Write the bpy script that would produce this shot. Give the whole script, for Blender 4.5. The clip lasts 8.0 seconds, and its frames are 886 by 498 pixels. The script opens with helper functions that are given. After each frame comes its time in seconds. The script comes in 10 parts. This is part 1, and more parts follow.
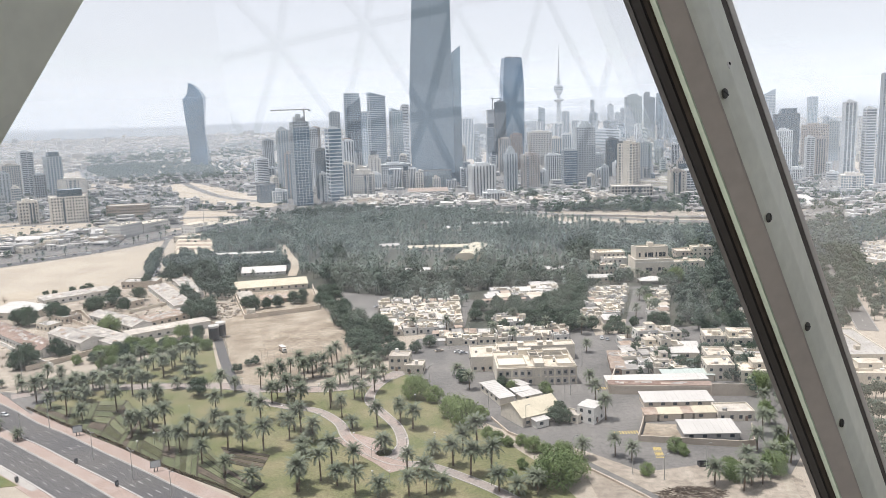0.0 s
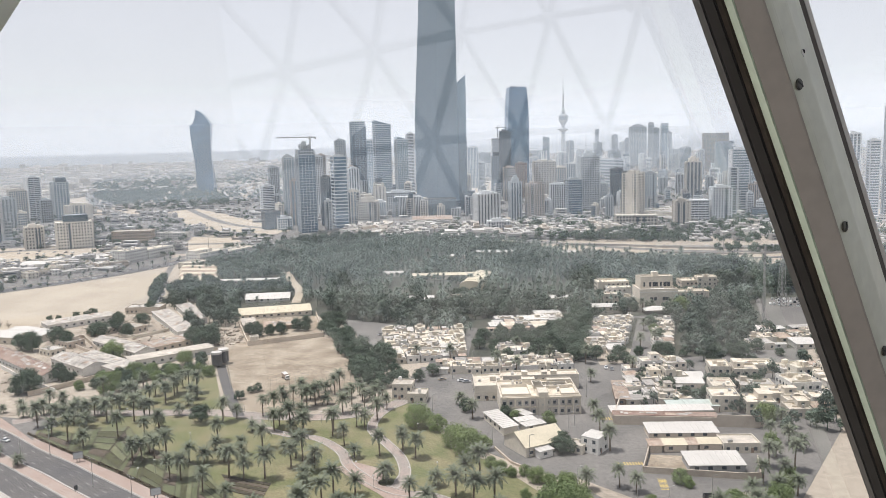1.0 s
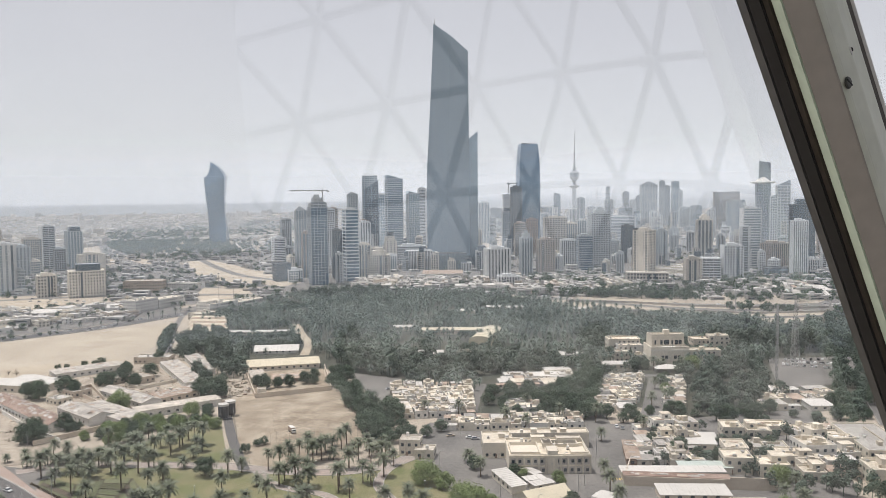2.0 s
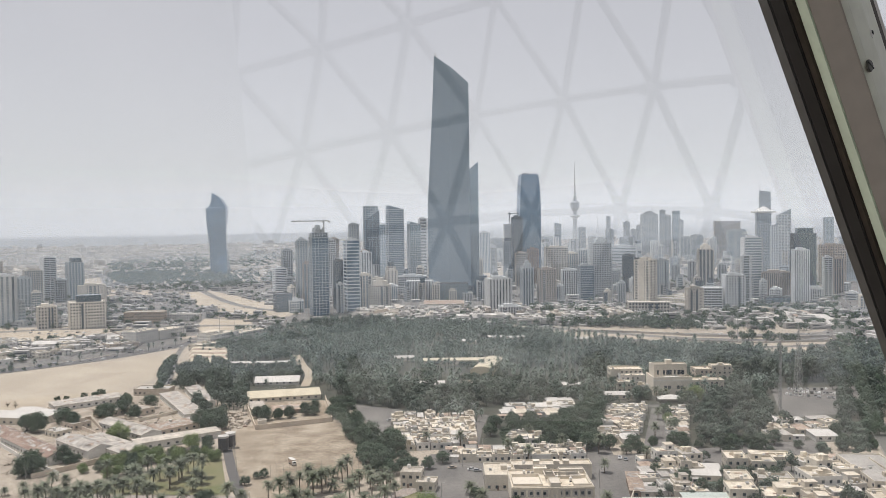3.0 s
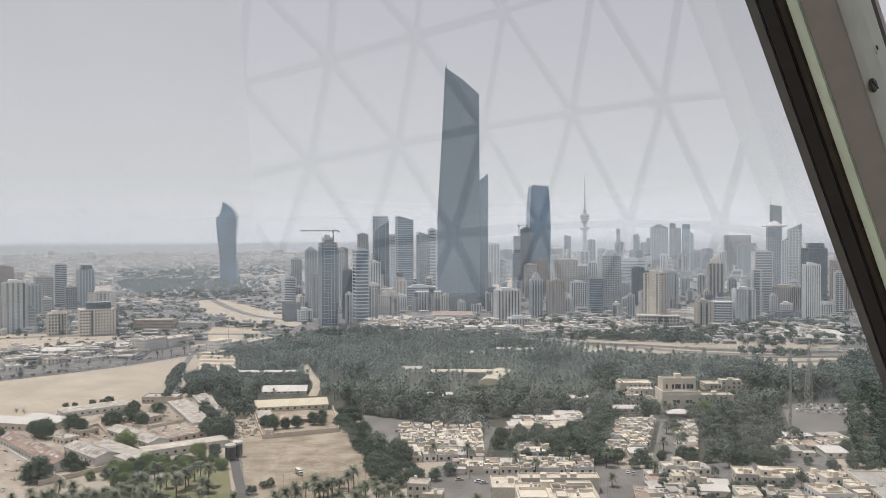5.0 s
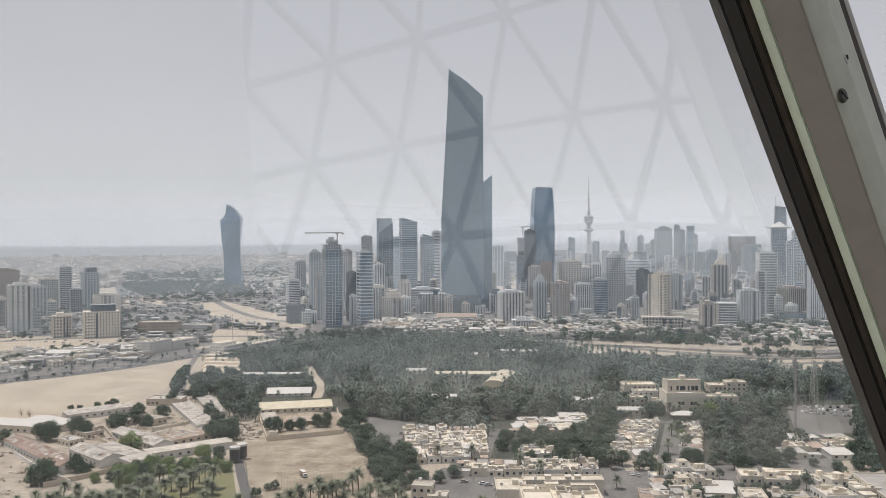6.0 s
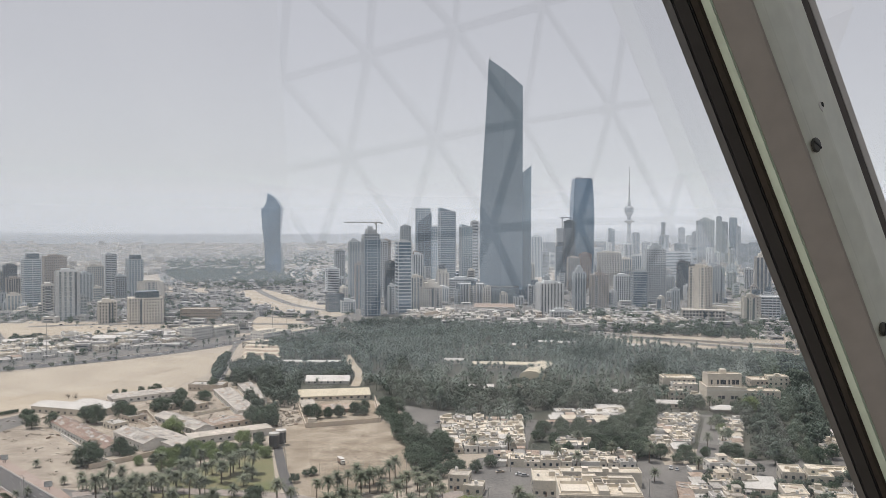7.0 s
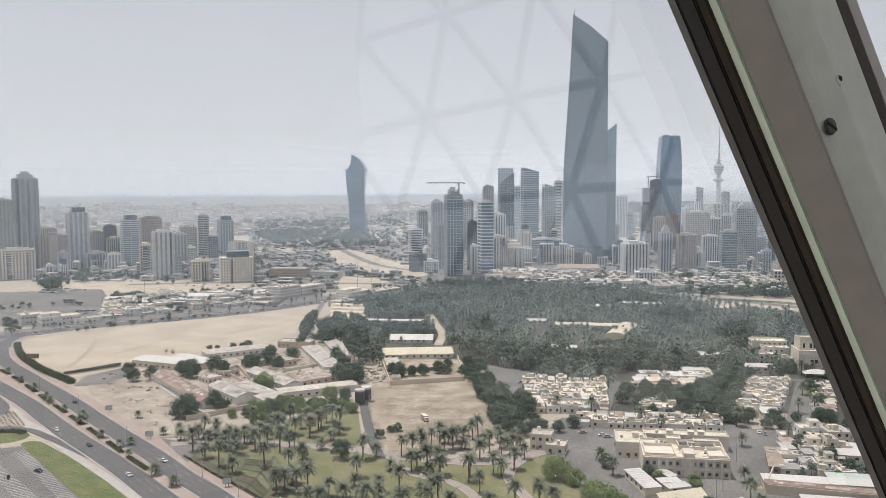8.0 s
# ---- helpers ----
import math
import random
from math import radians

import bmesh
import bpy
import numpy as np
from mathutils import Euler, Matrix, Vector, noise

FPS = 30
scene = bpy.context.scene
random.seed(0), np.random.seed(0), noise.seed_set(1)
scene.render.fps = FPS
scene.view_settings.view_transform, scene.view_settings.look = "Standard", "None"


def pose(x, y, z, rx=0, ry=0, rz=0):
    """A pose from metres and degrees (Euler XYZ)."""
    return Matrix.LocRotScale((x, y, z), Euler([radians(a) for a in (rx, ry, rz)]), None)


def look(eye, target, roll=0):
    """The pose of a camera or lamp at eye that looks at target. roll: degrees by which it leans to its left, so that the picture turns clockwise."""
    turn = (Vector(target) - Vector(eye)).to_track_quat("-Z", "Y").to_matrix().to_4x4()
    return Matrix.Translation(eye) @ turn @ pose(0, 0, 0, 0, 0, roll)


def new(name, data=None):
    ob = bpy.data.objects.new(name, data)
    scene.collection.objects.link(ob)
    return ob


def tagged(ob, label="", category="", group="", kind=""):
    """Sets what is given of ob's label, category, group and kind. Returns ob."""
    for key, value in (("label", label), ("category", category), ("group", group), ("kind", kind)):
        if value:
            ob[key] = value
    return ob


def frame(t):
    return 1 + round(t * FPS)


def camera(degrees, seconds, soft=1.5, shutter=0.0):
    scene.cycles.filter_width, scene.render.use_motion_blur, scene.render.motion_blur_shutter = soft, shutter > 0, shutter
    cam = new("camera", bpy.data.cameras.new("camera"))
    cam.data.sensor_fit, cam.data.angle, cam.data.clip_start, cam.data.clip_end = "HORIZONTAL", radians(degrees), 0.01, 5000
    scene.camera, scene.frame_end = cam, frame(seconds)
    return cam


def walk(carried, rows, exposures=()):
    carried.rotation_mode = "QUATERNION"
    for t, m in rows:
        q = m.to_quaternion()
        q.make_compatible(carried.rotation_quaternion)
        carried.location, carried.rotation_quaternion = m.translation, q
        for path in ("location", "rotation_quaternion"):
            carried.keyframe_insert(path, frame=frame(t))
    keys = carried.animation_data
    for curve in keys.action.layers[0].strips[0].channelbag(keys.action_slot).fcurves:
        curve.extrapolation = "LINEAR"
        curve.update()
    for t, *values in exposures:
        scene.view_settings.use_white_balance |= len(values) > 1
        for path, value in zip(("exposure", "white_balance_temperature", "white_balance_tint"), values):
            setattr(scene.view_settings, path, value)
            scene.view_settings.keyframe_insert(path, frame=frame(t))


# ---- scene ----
cam = camera(56.23, 8.0, soft=0.6)
PATH = [
    (0, look((0.0000, 0.0000, 123.0000), (1.889, 98.648, 106.720), -1.730)),
    (0.5, look((-0.0142, 0.0513, 122.9828), (2.303, 98.953, 108.385), -1.474)),
    (1, look((-0.0284, 0.1026, 122.9657), (1.455, 99.252, 110.035), -1.334)),
    (1.5, look((-0.0300, 0.1449, 122.9434), (0.036, 99.661, 113.117), -1.330)),
    (2, look((-0.0453, 0.1396, 122.9129), (0.304, 99.935, 116.527), -0.546)),
    (3.5, look((-0.0520, 0.1898, 122.8723), (-0.052, 100.161, 120.481), -0.900)),
    (4, look((-0.0336, 0.2106, 122.8816), (-1.932, 100.160, 120.333), -0.138)),
    (4.5, look((-0.0151, 0.2314, 122.8908), (-0.839, 100.209, 120.949), -0.118)),
    (6, look((0.0275, 0.2571, 122.9035), (-1.302, 100.241, 121.712), -0.225)),
    (6.5, look((0.0640, 0.2679, 122.9295), (-2.775, 100.215, 121.343), -0.082)),
    (7, look((0.0838, 0.2605, 122.9477), (-5.876, 100.054, 120.562), 0.190)),
    (7.5, look((0.1234, 0.2936, 122.9596), (-10.290, 99.649, 118.485), -0.067)),
    (8, look((0.1630, 0.3268, 122.9715), (-15.656, 98.807, 115.805), -0.138)),
]
EXPOSURE = ((0.0, 0.47, 6420, 13), (0.5, 0.42, 6470, 13), (1.0, 0.38, 6500, 13), (1.5, 0.26, 6550, 13), (2.0, 0.18, 6620, 13), (3.5, 0.05, 6670, 13), (4.5, 0.0, 6670, 13), (6.0, -0.03, 6650, 13), (7.0, -0.02, 6590, 13), (7.5, 0.08, 6555, 13), (8.0, 0.12, 6520, 13))
walk(cam, PATH, EXPOSURE)

# ---- light ----
SUN = Vector((-0.27, 0.03, 0.962)).normalized()
world = bpy.data.worlds.new("sky")
scene.world = world
world.use_nodes = True
wn = world.node_tree
wn.nodes.clear()
sky = wn.nodes.new("ShaderNodeTexSky")
sky.sky_type = "NISHITA"
sky.sun_disc = False
sky.sun_elevation = math.asin(SUN.z)
sky.sun_rotation = math.atan2(SUN.x, SUN.y)
sky.air_density, sky.dust_density, sky.ozone_density, sky.altitude = 1.0, 0.6, 1.0, 0.0
wbg = wn.nodes.new("ShaderNodeBackground")
wbg.inputs["Strength"].default_value = 0.115
wout = wn.nodes.new("ShaderNodeOutputWorld")
pale = wn.nodes.new("ShaderNodeHueSaturation")
pale.inputs["Saturation"].default_value = 0.3  # dust in the air greys the blue
pale.inputs["Value"].default_value = 1.05
wn.links.new(sky.outputs[0], pale.inputs["Color"])
even = wn.nodes.new("ShaderNodeMix")  # thick dust evens out the sky
even.data_type = "RGBA"
even.inputs["Factor"].default_value = 0.5
even.inputs["B"].default_value = (5.0, 5.12, 5.38, 1)
wn.links.new(pale.outputs[0], even.inputs["A"])
wn.links.new(even.outputs["Result"], wbg.inputs[0])
wn.links.new(wbg.outputs[0], wout.inputs[0])
sun_data = bpy.data.lights.new("sun", "SUN")
sun_data.energy, sun_data.angle, sun_data.color = 3.4, radians(0.6), (1.0, 0.965, 0.91)
sun = new("sun", sun_data)
sun.matrix_world = look(SUN * 400, (0, 0, 0))


# ---- materials ----
def surface(name, color, rough=0.85, vary=0.18, grain=3.0, patch=0.15, bump=0.0, metal=0.0, tint=0.0, spec=0.4, second=None):
    """A surface with fine grain and broad patches, in metres; tint: how much each object differs."""
    mat = bpy.data.materials.new(name)
    mat.use_nodes = True
    nt = mat.node_tree
    N, L = nt.nodes, nt.links
    b = N["Principled BSDF"]
    geo = N.new("ShaderNodeNewGeometry")
    fine = N.new("ShaderNodeTexNoise")
    fine.inputs["Scale"].default_value = grain
    fine.inputs["Detail"].default_value = 3
    broad = N.new("ShaderNodeTexNoise")
    broad.inputs["Scale"].default_value = patch
    broad.inputs["Detail"].default_value = 5
    L.new(geo.outputs["Position"], fine.inputs["Vector"])
    L.new(geo.outputs["Position"], broad.inputs["Vector"])
    ramp = N.new("ShaderNodeMapRange")
    ramp.inputs["From Min"].default_value, ramp.inputs["From Max"].default_value = 0.36, 0.64
    L.new(broad.outputs["Fac"], ramp.inputs["Value"])
    mix = N.new("ShaderNodeMix")
    mix.data_type = "RGBA"
    c2 = second or tuple(min(1, c * (1 - 1.3 * vary)) for c in color)
    mix.inputs["A"].default_value = (*color, 1)
    mix.inputs["B"].default_value = (*c2, 1)
    L.new(ramp.outputs["Result"], mix.inputs["Factor"])
    hsv = N.new("ShaderNodeHueSaturation")
    val = N.new("ShaderNodeMapRange")
    val.inputs["To Min"].default_value, val.inputs["To Max"].default_value = 1 - vary, 1 + vary
    val.inputs["From Min"].default_value, val.inputs["From Max"].default_value = 0.3, 0.7
    L.new(fine.outputs["Fac"], val.inputs["Value"])
    L.new(mix.outputs["Result"], hsv.inputs["Color"])
    if tint:
        info = N.new("ShaderNodeObjectInfo")
        own = N.new("ShaderNodeMapRange")
        own.inputs["To Min"].default_value, own.inputs["To Max"].default_value = 1 - tint, 1 + tint
        L.new(info.outputs["Random"], own.inputs["Value"])
        mul = N.new("ShaderNodeMath")
        mul.operation = "MULTIPLY"
        L.new(val.outputs["Result"], mul.inputs[0])
        L.new(own.outputs["Result"], mul.inputs[1])
        L.new(mul.outputs[0], hsv.inputs["Value"])
    else:
        L.new(val.outputs["Result"], hsv.inputs["Value"])
    L.new(hsv.outputs["Color"], b.inputs["Base Color"])
    b.inputs["Roughness"].default_value = rough
    b.inputs["Metallic"].default_value = metal
    b.inputs["Specular IOR Level"].default_value = spec
    if bump:
        bp = N.new("ShaderNodeBump")
        bp.inputs["Strength"].default_value = bump
        bp.inputs["Distance"].default_value = 0.3 / grain
        L.new(fine.outputs["Fac"], bp.inputs["Height"])
        L.new(bp.outputs["Normal"], b.inputs["Normal"])
    return mat


def island_leaf(name, color, second, rough=0.6):
    """Leaves that differ clump by clump and let some light through."""
    mat = bpy.data.materials.new(name)
    mat.use_nodes = True
    nt = mat.node_tree
    N, L = nt.nodes, nt.links
    b = N["Principled BSDF"]
    geo = N.new("ShaderNodeNewGeometry")
    info = N.new("ShaderNodeObjectInfo")
    add = N.new("ShaderNodeMath")
    add.operation = "MULTIPLY_ADD"
    add.inputs[1].default_value, add.inputs[2].default_value = 0.6, 0.0
    L.new(geo.outputs["Random Per Island"], add.inputs[0])
    more = N.new("ShaderNodeMath")
    more.operation = "MULTIPLY_ADD"
    more.inputs[1].default_value = 0.4
    L.new(info.outputs["Random"], more.inputs[0])
    L.new(add.outputs[0], more.inputs[2])
    mix = N.new("ShaderNodeMix")
    mix.data_type = "RGBA"
    mix.inputs["A"].default_value, mix.inputs["B"].default_value = (*color, 1), (*second, 1)
    L.new(more.outputs[0], mix.inputs["Factor"])
    L.new(mix.outputs["Result"], b.inputs["Base Color"])
    b.inputs["Roughness"].default_value = rough
    b.inputs["Specular IOR Level"].default_value = 0.3
    return mat


def tower_glass(name, color, rough=0.12, metal=0.55, tint=0.12):
    mat = surface(name, color, rough, 0.10, 0.6, 0.05, metal=metal, tint=tint, spec=0.6)
    return mat


SAND = surface("sand", (0.47, 0.41, 0.325), 0.95, 0.12, 0.35, 0.03, second=(0.39, 0.335, 0.26))
DIRT = surface("brown_dirt", (0.235, 0.19, 0.14), 0.95, 0.24, 0.5, 0.07, second=(0.39, 0.335, 0.26))
CITY = surface("dusty_ground", (0.40, 0.35, 0.285), 0.95, 0.12, 0.30, 0.01, second=(0.375, 0.33, 0.27))
# base colour darkened to hold the shade in the gaps between palms
SOIL = surface("shaded_grove_soil", (0.085, 0.083, 0.065), 0.95, 0.3, 0.3, 0.06, second=(0.055, 0.062, 0.048))
YARD = surface("grey_beige_earth", (0.28, 0.24, 0.195), 0.95, 0.22, 0.4, 0.06, second=(0.41, 0.36, 0.295))
GRASS = surface("lawn", (0.138, 0.152, 0.067), 0.9, 0.26, 1.2, 0.08, second=(0.225, 0.203, 0.115))
GREEN_GRASS = surface("green_lawn", (0.082, 0.118, 0.034), 0.9, 0.25, 1.0, 0.12, second=(0.155, 0.155, 0.065))
BED = surface("planting_bed", (0.09, 0.095, 0.045), 0.9, 0.3, 1.4, 0.2, second=(0.06, 0.06, 0.03))
ASPHALT = surface("asphalt", (0.098, 0.096, 0.097), 0.85, 0.14, 1.5, 0.05, second=(0.118, 0.113, 0.108))
LOT = surface("old_asphalt", (0.138, 0.133, 0.126), 0.9, 0.18, 0.6, 0.04, second=(0.20, 0.19, 0.176))
PAVING = surface("pink_paving", (0.33, 0.25, 0.21), 0.85, 0.12, 1.2, 0.1, second=(0.37, 0.30, 0.26))
KERB = surface("kerb_stone", (0.44, 0.415, 0.38), 0.85, 0.12, 1.0, 0.2)
LINE = surface("road_paint", (0.62, 0.61, 0.58), 0.7, 0.12, 2.0, 0.3)
YELLOW_LINE = surface("yellow_paint", (0.62, 0.47, 0.14), 0.7, 0.12, 2.0, 0.3)
CREAM = surface("cream_render", (0.655, 0.60, 0.51), 0.9, 0.08, 0.7, 0.12, tint=0.12)
WHITE = surface("white_render", (0.69, 0.67, 0.63), 0.9, 0.08, 0.7, 0.12, tint=0.10)
BEIGE = surface("beige_stone", (0.60, 0.52, 0.43), 0.9, 0.09, 0.5, 0.06, tint=0.14)
TAN = surface("tan_cladding", (0.47, 0.385, 0.305), 0.9, 0.09, 0.5, 0.06, tint=0.14)
BROWN = surface("brown_brick_wall", (0.27, 0.19, 0.145), 0.9, 0.12, 0.8, 0.1, tint=0.1)
GREY = surface("grey_concrete", (0.45, 0.45, 0.44), 0.9, 0.10, 0.5, 0.06, tint=0.14)
PANEL = surface("grey_render_panel", (0.47, 0.44, 0.405), 0.9, 0.08, 0.7, 0.1, tint=0.1)
PALE = surface("pale_concrete", (0.66, 0.645, 0.61), 0.9, 0.08, 0.5, 0.06, tint=0.10)
DARK = surface("dark_cladding", (0.10, 0.11, 0.12), 0.5, 0.12, 0.5, 0.06, tint=0.2)
ROOF = surface("roof_screed", (0.49, 0.445, 0.385), 0.95, 0.18, 0.5, 0.15, tint=0.2, second=(0.37, 0.34, 0.295))
ROOF_CREAM = surface("cream_roof_screed", (0.65, 0.595, 0.50), 0.95, 0.20, 0.6, 0.2, tint=0.16, second=(0.50, 0.44, 0.35))
ROOF_GREY = surface("grey_roof_screed", (0.42, 0.40, 0.37), 0.95, 0.15, 0.5, 0.1, tint=0.18)
OLD_ROOF = surface("patched_old_roof", (0.33, 0.31, 0.285), 0.95, 0.25, 0.8, 0.22, tint=0.12, second=(0.47, 0.435, 0.385))
SHEET = surface("white_sheet_roof", (0.57, 0.55, 0.515), 0.7, 0.07, 1.2, 0.12, tint=0.08)
RUST = surface("rusty_sheet_roof", (0.30, 0.22, 0.17), 0.8, 0.2, 1.0, 0.3, tint=0.15, second=(0.42, 0.345, 0.28))
# copies of the wall colours for far buildings, with haze mixed into the tone
STONE_CREAM = surface("hazed_cream_stone", (0.67, 0.63, 0.565), 0.9, 0.09, 0.5, 0.06, tint=0.16)
STONE_BEIGE = surface("hazed_beige_stone", (0.56, 0.525, 0.475), 0.9, 0.09, 0.5, 0.06, tint=0.18)
STONE_TAN = surface("hazed_tan_stone", (0.42, 0.37, 0.325), 0.9, 0.09, 0.5, 0.06, tint=0.18)
TOWER_WHITE = surface("hazed_white_cladding", (0.64, 0.655, 0.66), 0.8, 0.07, 0.5, 0.06, tint=0.1)
TOWER_PALE = surface("hazed_pale_cladding", (0.64, 0.66, 0.67), 0.8, 0.08, 0.5, 0.06, tint=0.14)
TOWER_GREY = surface("hazed_grey_cladding", (0.43, 0.458, 0.47), 0.8, 0.08, 0.5, 0.06, tint=0.18)
CREAM_SHEET = surface("cream_sheet_roof", (0.60, 0.54, 0.41), 0.75, 0.08, 1.0, 0.15, tint=0.06)
TILE = surface("red_tile_roof", (0.215, 0.14, 0.11), 0.85, 0.22, 1.0, 0.12, second=(0.31, 0.235, 0.195))
AQUA = surface("pale_green_sheet", (0.50, 0.56, 0.52), 0.7, 0.1, 1.0, 0.2)
GLASS_BLUE = tower_glass("blue_tower_glass", (0.31, 0.415, 0.49))
GLASS_DEEP = tower_glass("deep_blue_tower_glass", (0.13, 0.23, 0.34))
GLASS_DARK = tower_glass("dark_tower_glass", (0.12, 0.17, 0.215))
GLASS_GREY = tower_glass("grey_tower_glass", (0.33, 0.39, 0.43))
WINDOW = surface("window_glass", (0.035, 0.05, 0.068), 0.15, 0.2, 0.6, 0.1, spec=0.6)
# colour lightened to include haze that the sheets lack high up
STONE_BLUE = surface("hazed_blue_stone_cladding", (0.29, 0.375, 0.44), 0.45, 0.05, 0.3, 0.02, metal=0.2)
METAL = surface("galvanised_metal", (0.42, 0.42, 0.41), 0.5, 0.1, 3.0, 0.5, metal=0.6)
STEEL_DARK = surface("dark_painted_steel", (0.05, 0.05, 0.055), 0.5, 0.1, 3.0, 0.5)
TRUNK = surface("palm_trunk", (0.16, 0.12, 0.085), 0.95, 0.25, 6.0, 0.5)
BARK = surface("bark", (0.13, 0.10, 0.075), 0.95, 0.25, 4.0, 0.5)
FROND = island_leaf("palm_frond", (0.070, 0.090, 0.058), (0.225, 0.25, 0.170))
LEAF = island_leaf("tree_leaf", (0.033, 0.058, 0.034), (0.092, 0.132, 0.082))
LEAF_LIGHT = island_leaf("light_tree_leaf", (0.095, 0.145, 0.052), (0.215, 0.275, 0.105))


def grove_leaf(name, color, second):
    """Fronds whose green drifts from palm to palm and leaf to leaf."""
    mat = island_leaf(name, color, second)
    nt = mat.node_tree
    N, L = nt.nodes, nt.links
    geo, drift = N.new("ShaderNodeNewGeometry"), N.new("ShaderNodeTexNoise")
    drift.inputs["Scale"].default_value, drift.inputs["Detail"].default_value = 0.11, 2
    L.new(geo.outputs["Position"], drift.inputs["Vector"])
    span, hsv = N.new("ShaderNodeMapRange"), N.new("ShaderNodeHueSaturation")
    span.inputs["From Min"].default_value, span.inputs["From Max"].default_value = 0.32, 0.68
    span.inputs["To Min"].default_value, span.inputs["To Max"].default_value = 0.62, 1.3
    L.new(drift.outputs["Fac"], span.inputs["Value"])
    base = N["Principled BSDF"].inputs["Base Color"]
    L.new(base.links[0].from_socket, hsv.inputs["Color"])
    L.new(span.outputs["Result"], hsv.inputs["Value"])
    L.new(hsv.outputs["Color"], base)
    return mat


GROVE_FROND = grove_leaf("grove_frond", (0.082, 0.115, 0.098), (0.225, 0.275, 0.23))
WOOD_LEAF = grove_leaf("wood_leaf", (0.044, 0.068, 0.052), (0.15, 0.19, 0.14))
HEDGE = island_leaf("hedge_leaf", (0.04, 0.065, 0.025), (0.08, 0.105, 0.04))
RUBBER = surface("black_rubber", (0.018, 0.018, 0.019), 0.65, 0.2, 40, 3)
TYRE = surface("tyre", (0.02, 0.02, 0.02), 0.8, 0.1, 10, 1)


# ---- building helpers ----
class Bits:
    """Collects boxes, prisms and quads for one mesh."""

    def __init__(self):
        self.v, self.f, self.m = [], [], []

    def box(self, x, y, z, sx, sy, sz, rot=0.0, mat=0):
        """A box by the middle of its base."""
        c, s, n = math.cos(rot), math.sin(rot), len(self.v)
        for dz in (0, sz):
            for dx, dy in ((-sx, -sy), (sx, -sy), (sx, sy), (-sx, sy)):
                dx, dy = dx / 2, dy / 2
                self.v.append((x + c * dx - s * dy, y + s * dx + c * dy, z + dz))
        self.f += [(n, n + 3, n + 2, n + 1), (n + 4, n + 5, n + 6, n + 7)]
        self.f += [(n + k, n + (k + 1) % 4, n + 4 + (k + 1) % 4, n + 4 + k) for k in range(4)]
        self.m += [mat] * 6
        return self

    def face(self, pts, mat=0):
        n = len(self.v)
        self.v += [tuple(p) for p in pts]
        self.f.append(tuple(range(n, n + len(pts))))
        self.m.append(mat)
        return self

    def loft(self, rings, cap=True, mat=0):
        """Rings of equal count, joined from first to last."""
        n, k = len(self.v), len(rings[0])
        for ring in rings:
            self.v += [tuple(p) for p in ring]
        for a in range(len(rings) - 1):
            for b in range(k):
                i, j = n + a * k + b, n + a * k + (b + 1) % k
                self.f.append((i, j, j + k, i + k))
                self.m.append(mat)
        if cap:
            self.f += [tuple(n + b for b in reversed(range(k))), tuple(n + (len(rings) - 1) * k + b for b in range(k))]
            self.m += [mat] * 2
        return self

    def tube(self, a, b, ra, rb=None, sides=6, mat=0):
        a, b = Vector(a), Vector(b)
        rb = ra if rb is None else rb
        w = (b - a).normalized()
        p = w.orthogonal().normalized()
        q = w.cross(p)
        rings = [[e + r * (math.cos(t) * p + math.sin(t) * q) for t in (2 * math.pi * k / sides for k in range(sides))] for e, r in ((a, ra), (b, rb))]
        return self.loft(rings, True, mat)

    def mesh(self, name, mats):
        me = bpy.data.meshes.new(name)
        me.from_pydata(self.v, [], self.f)
        for mt in mats if isinstance(mats, (list, tuple)) else [mats]:
            me.materials.append(mt)
        if any(self.m):
            me.polygons.foreach_set("material_index", self.m)
        me.update()
        return me


def part(name, bits, mats, parent=None, label="", kind=""):
    """One mesh object under a thing or a part."""
    ob = new(name, bits if isinstance(bits, bpy.types.Mesh) else bits.mesh(name, mats))
    if parent is not None:
        ob.parent = parent
    return tagged(ob, label=label, kind=kind)


def thing(name, x, y, z=0.0, rot=0.0, label="", category="", group="", kind=""):
    """An Empty at the base of a thing with parts; rot in degrees."""
    ob = new(name)
    ob.matrix_world = pose(x, y, z, 0, 0, rot)
    return tagged(ob, label, category, group, kind)


def ring_box(bits, w, d, z, h, t, mat=0):
    """A rectangular rim, such as a parapet."""
    bits.box(0, -d / 2 + t / 2, z, w, t, h, 0, mat).box(0, d / 2 - t / 2, z, w, t, h, 0, mat)
    bits.box(-w / 2 + t / 2, 0, z, t, d - 2 * t, h, 0, mat).box(w / 2 - t / 2, 0, z, t, d - 2 * t, h, 0, mat)
    return bits


# ---- ground ----
def rise(r):
    """Bends the far ground up so the horizon fits the camera's view."""
    k = max(0.0, (r - 2500) / 2450)
    return 92 * k ** 1.25


def ground_sheet():
    b = Bits()
    radii = [0, 60, 140, 250, 400, 600, 900, 1300, 1800, 2500, 2750, 3000, 3300, 3600, 4000, 4400, 4800, 4960]
    n = 72
    for r in radii:
        for k in range(n):
            a = 2 * math.pi * k / n
            b.v.append((r * math.cos(a), r * math.sin(a), rise(r)))
    for i in range(1, len(radii)):
        for k in range(n):
            p, q = (i - 1) * n + k, (i - 1) * n + (k + 1) % n
            b.f.append((p, p + n, q + n, q) if i > 1 else (p, p + n, q + n))
            b.m.append(0)
    ob = part("ground", b, CITY)
    return tagged(ob, "dusty tan ground reaching to the hazy horizon", "ground", kind="structure")


ground_sheet()


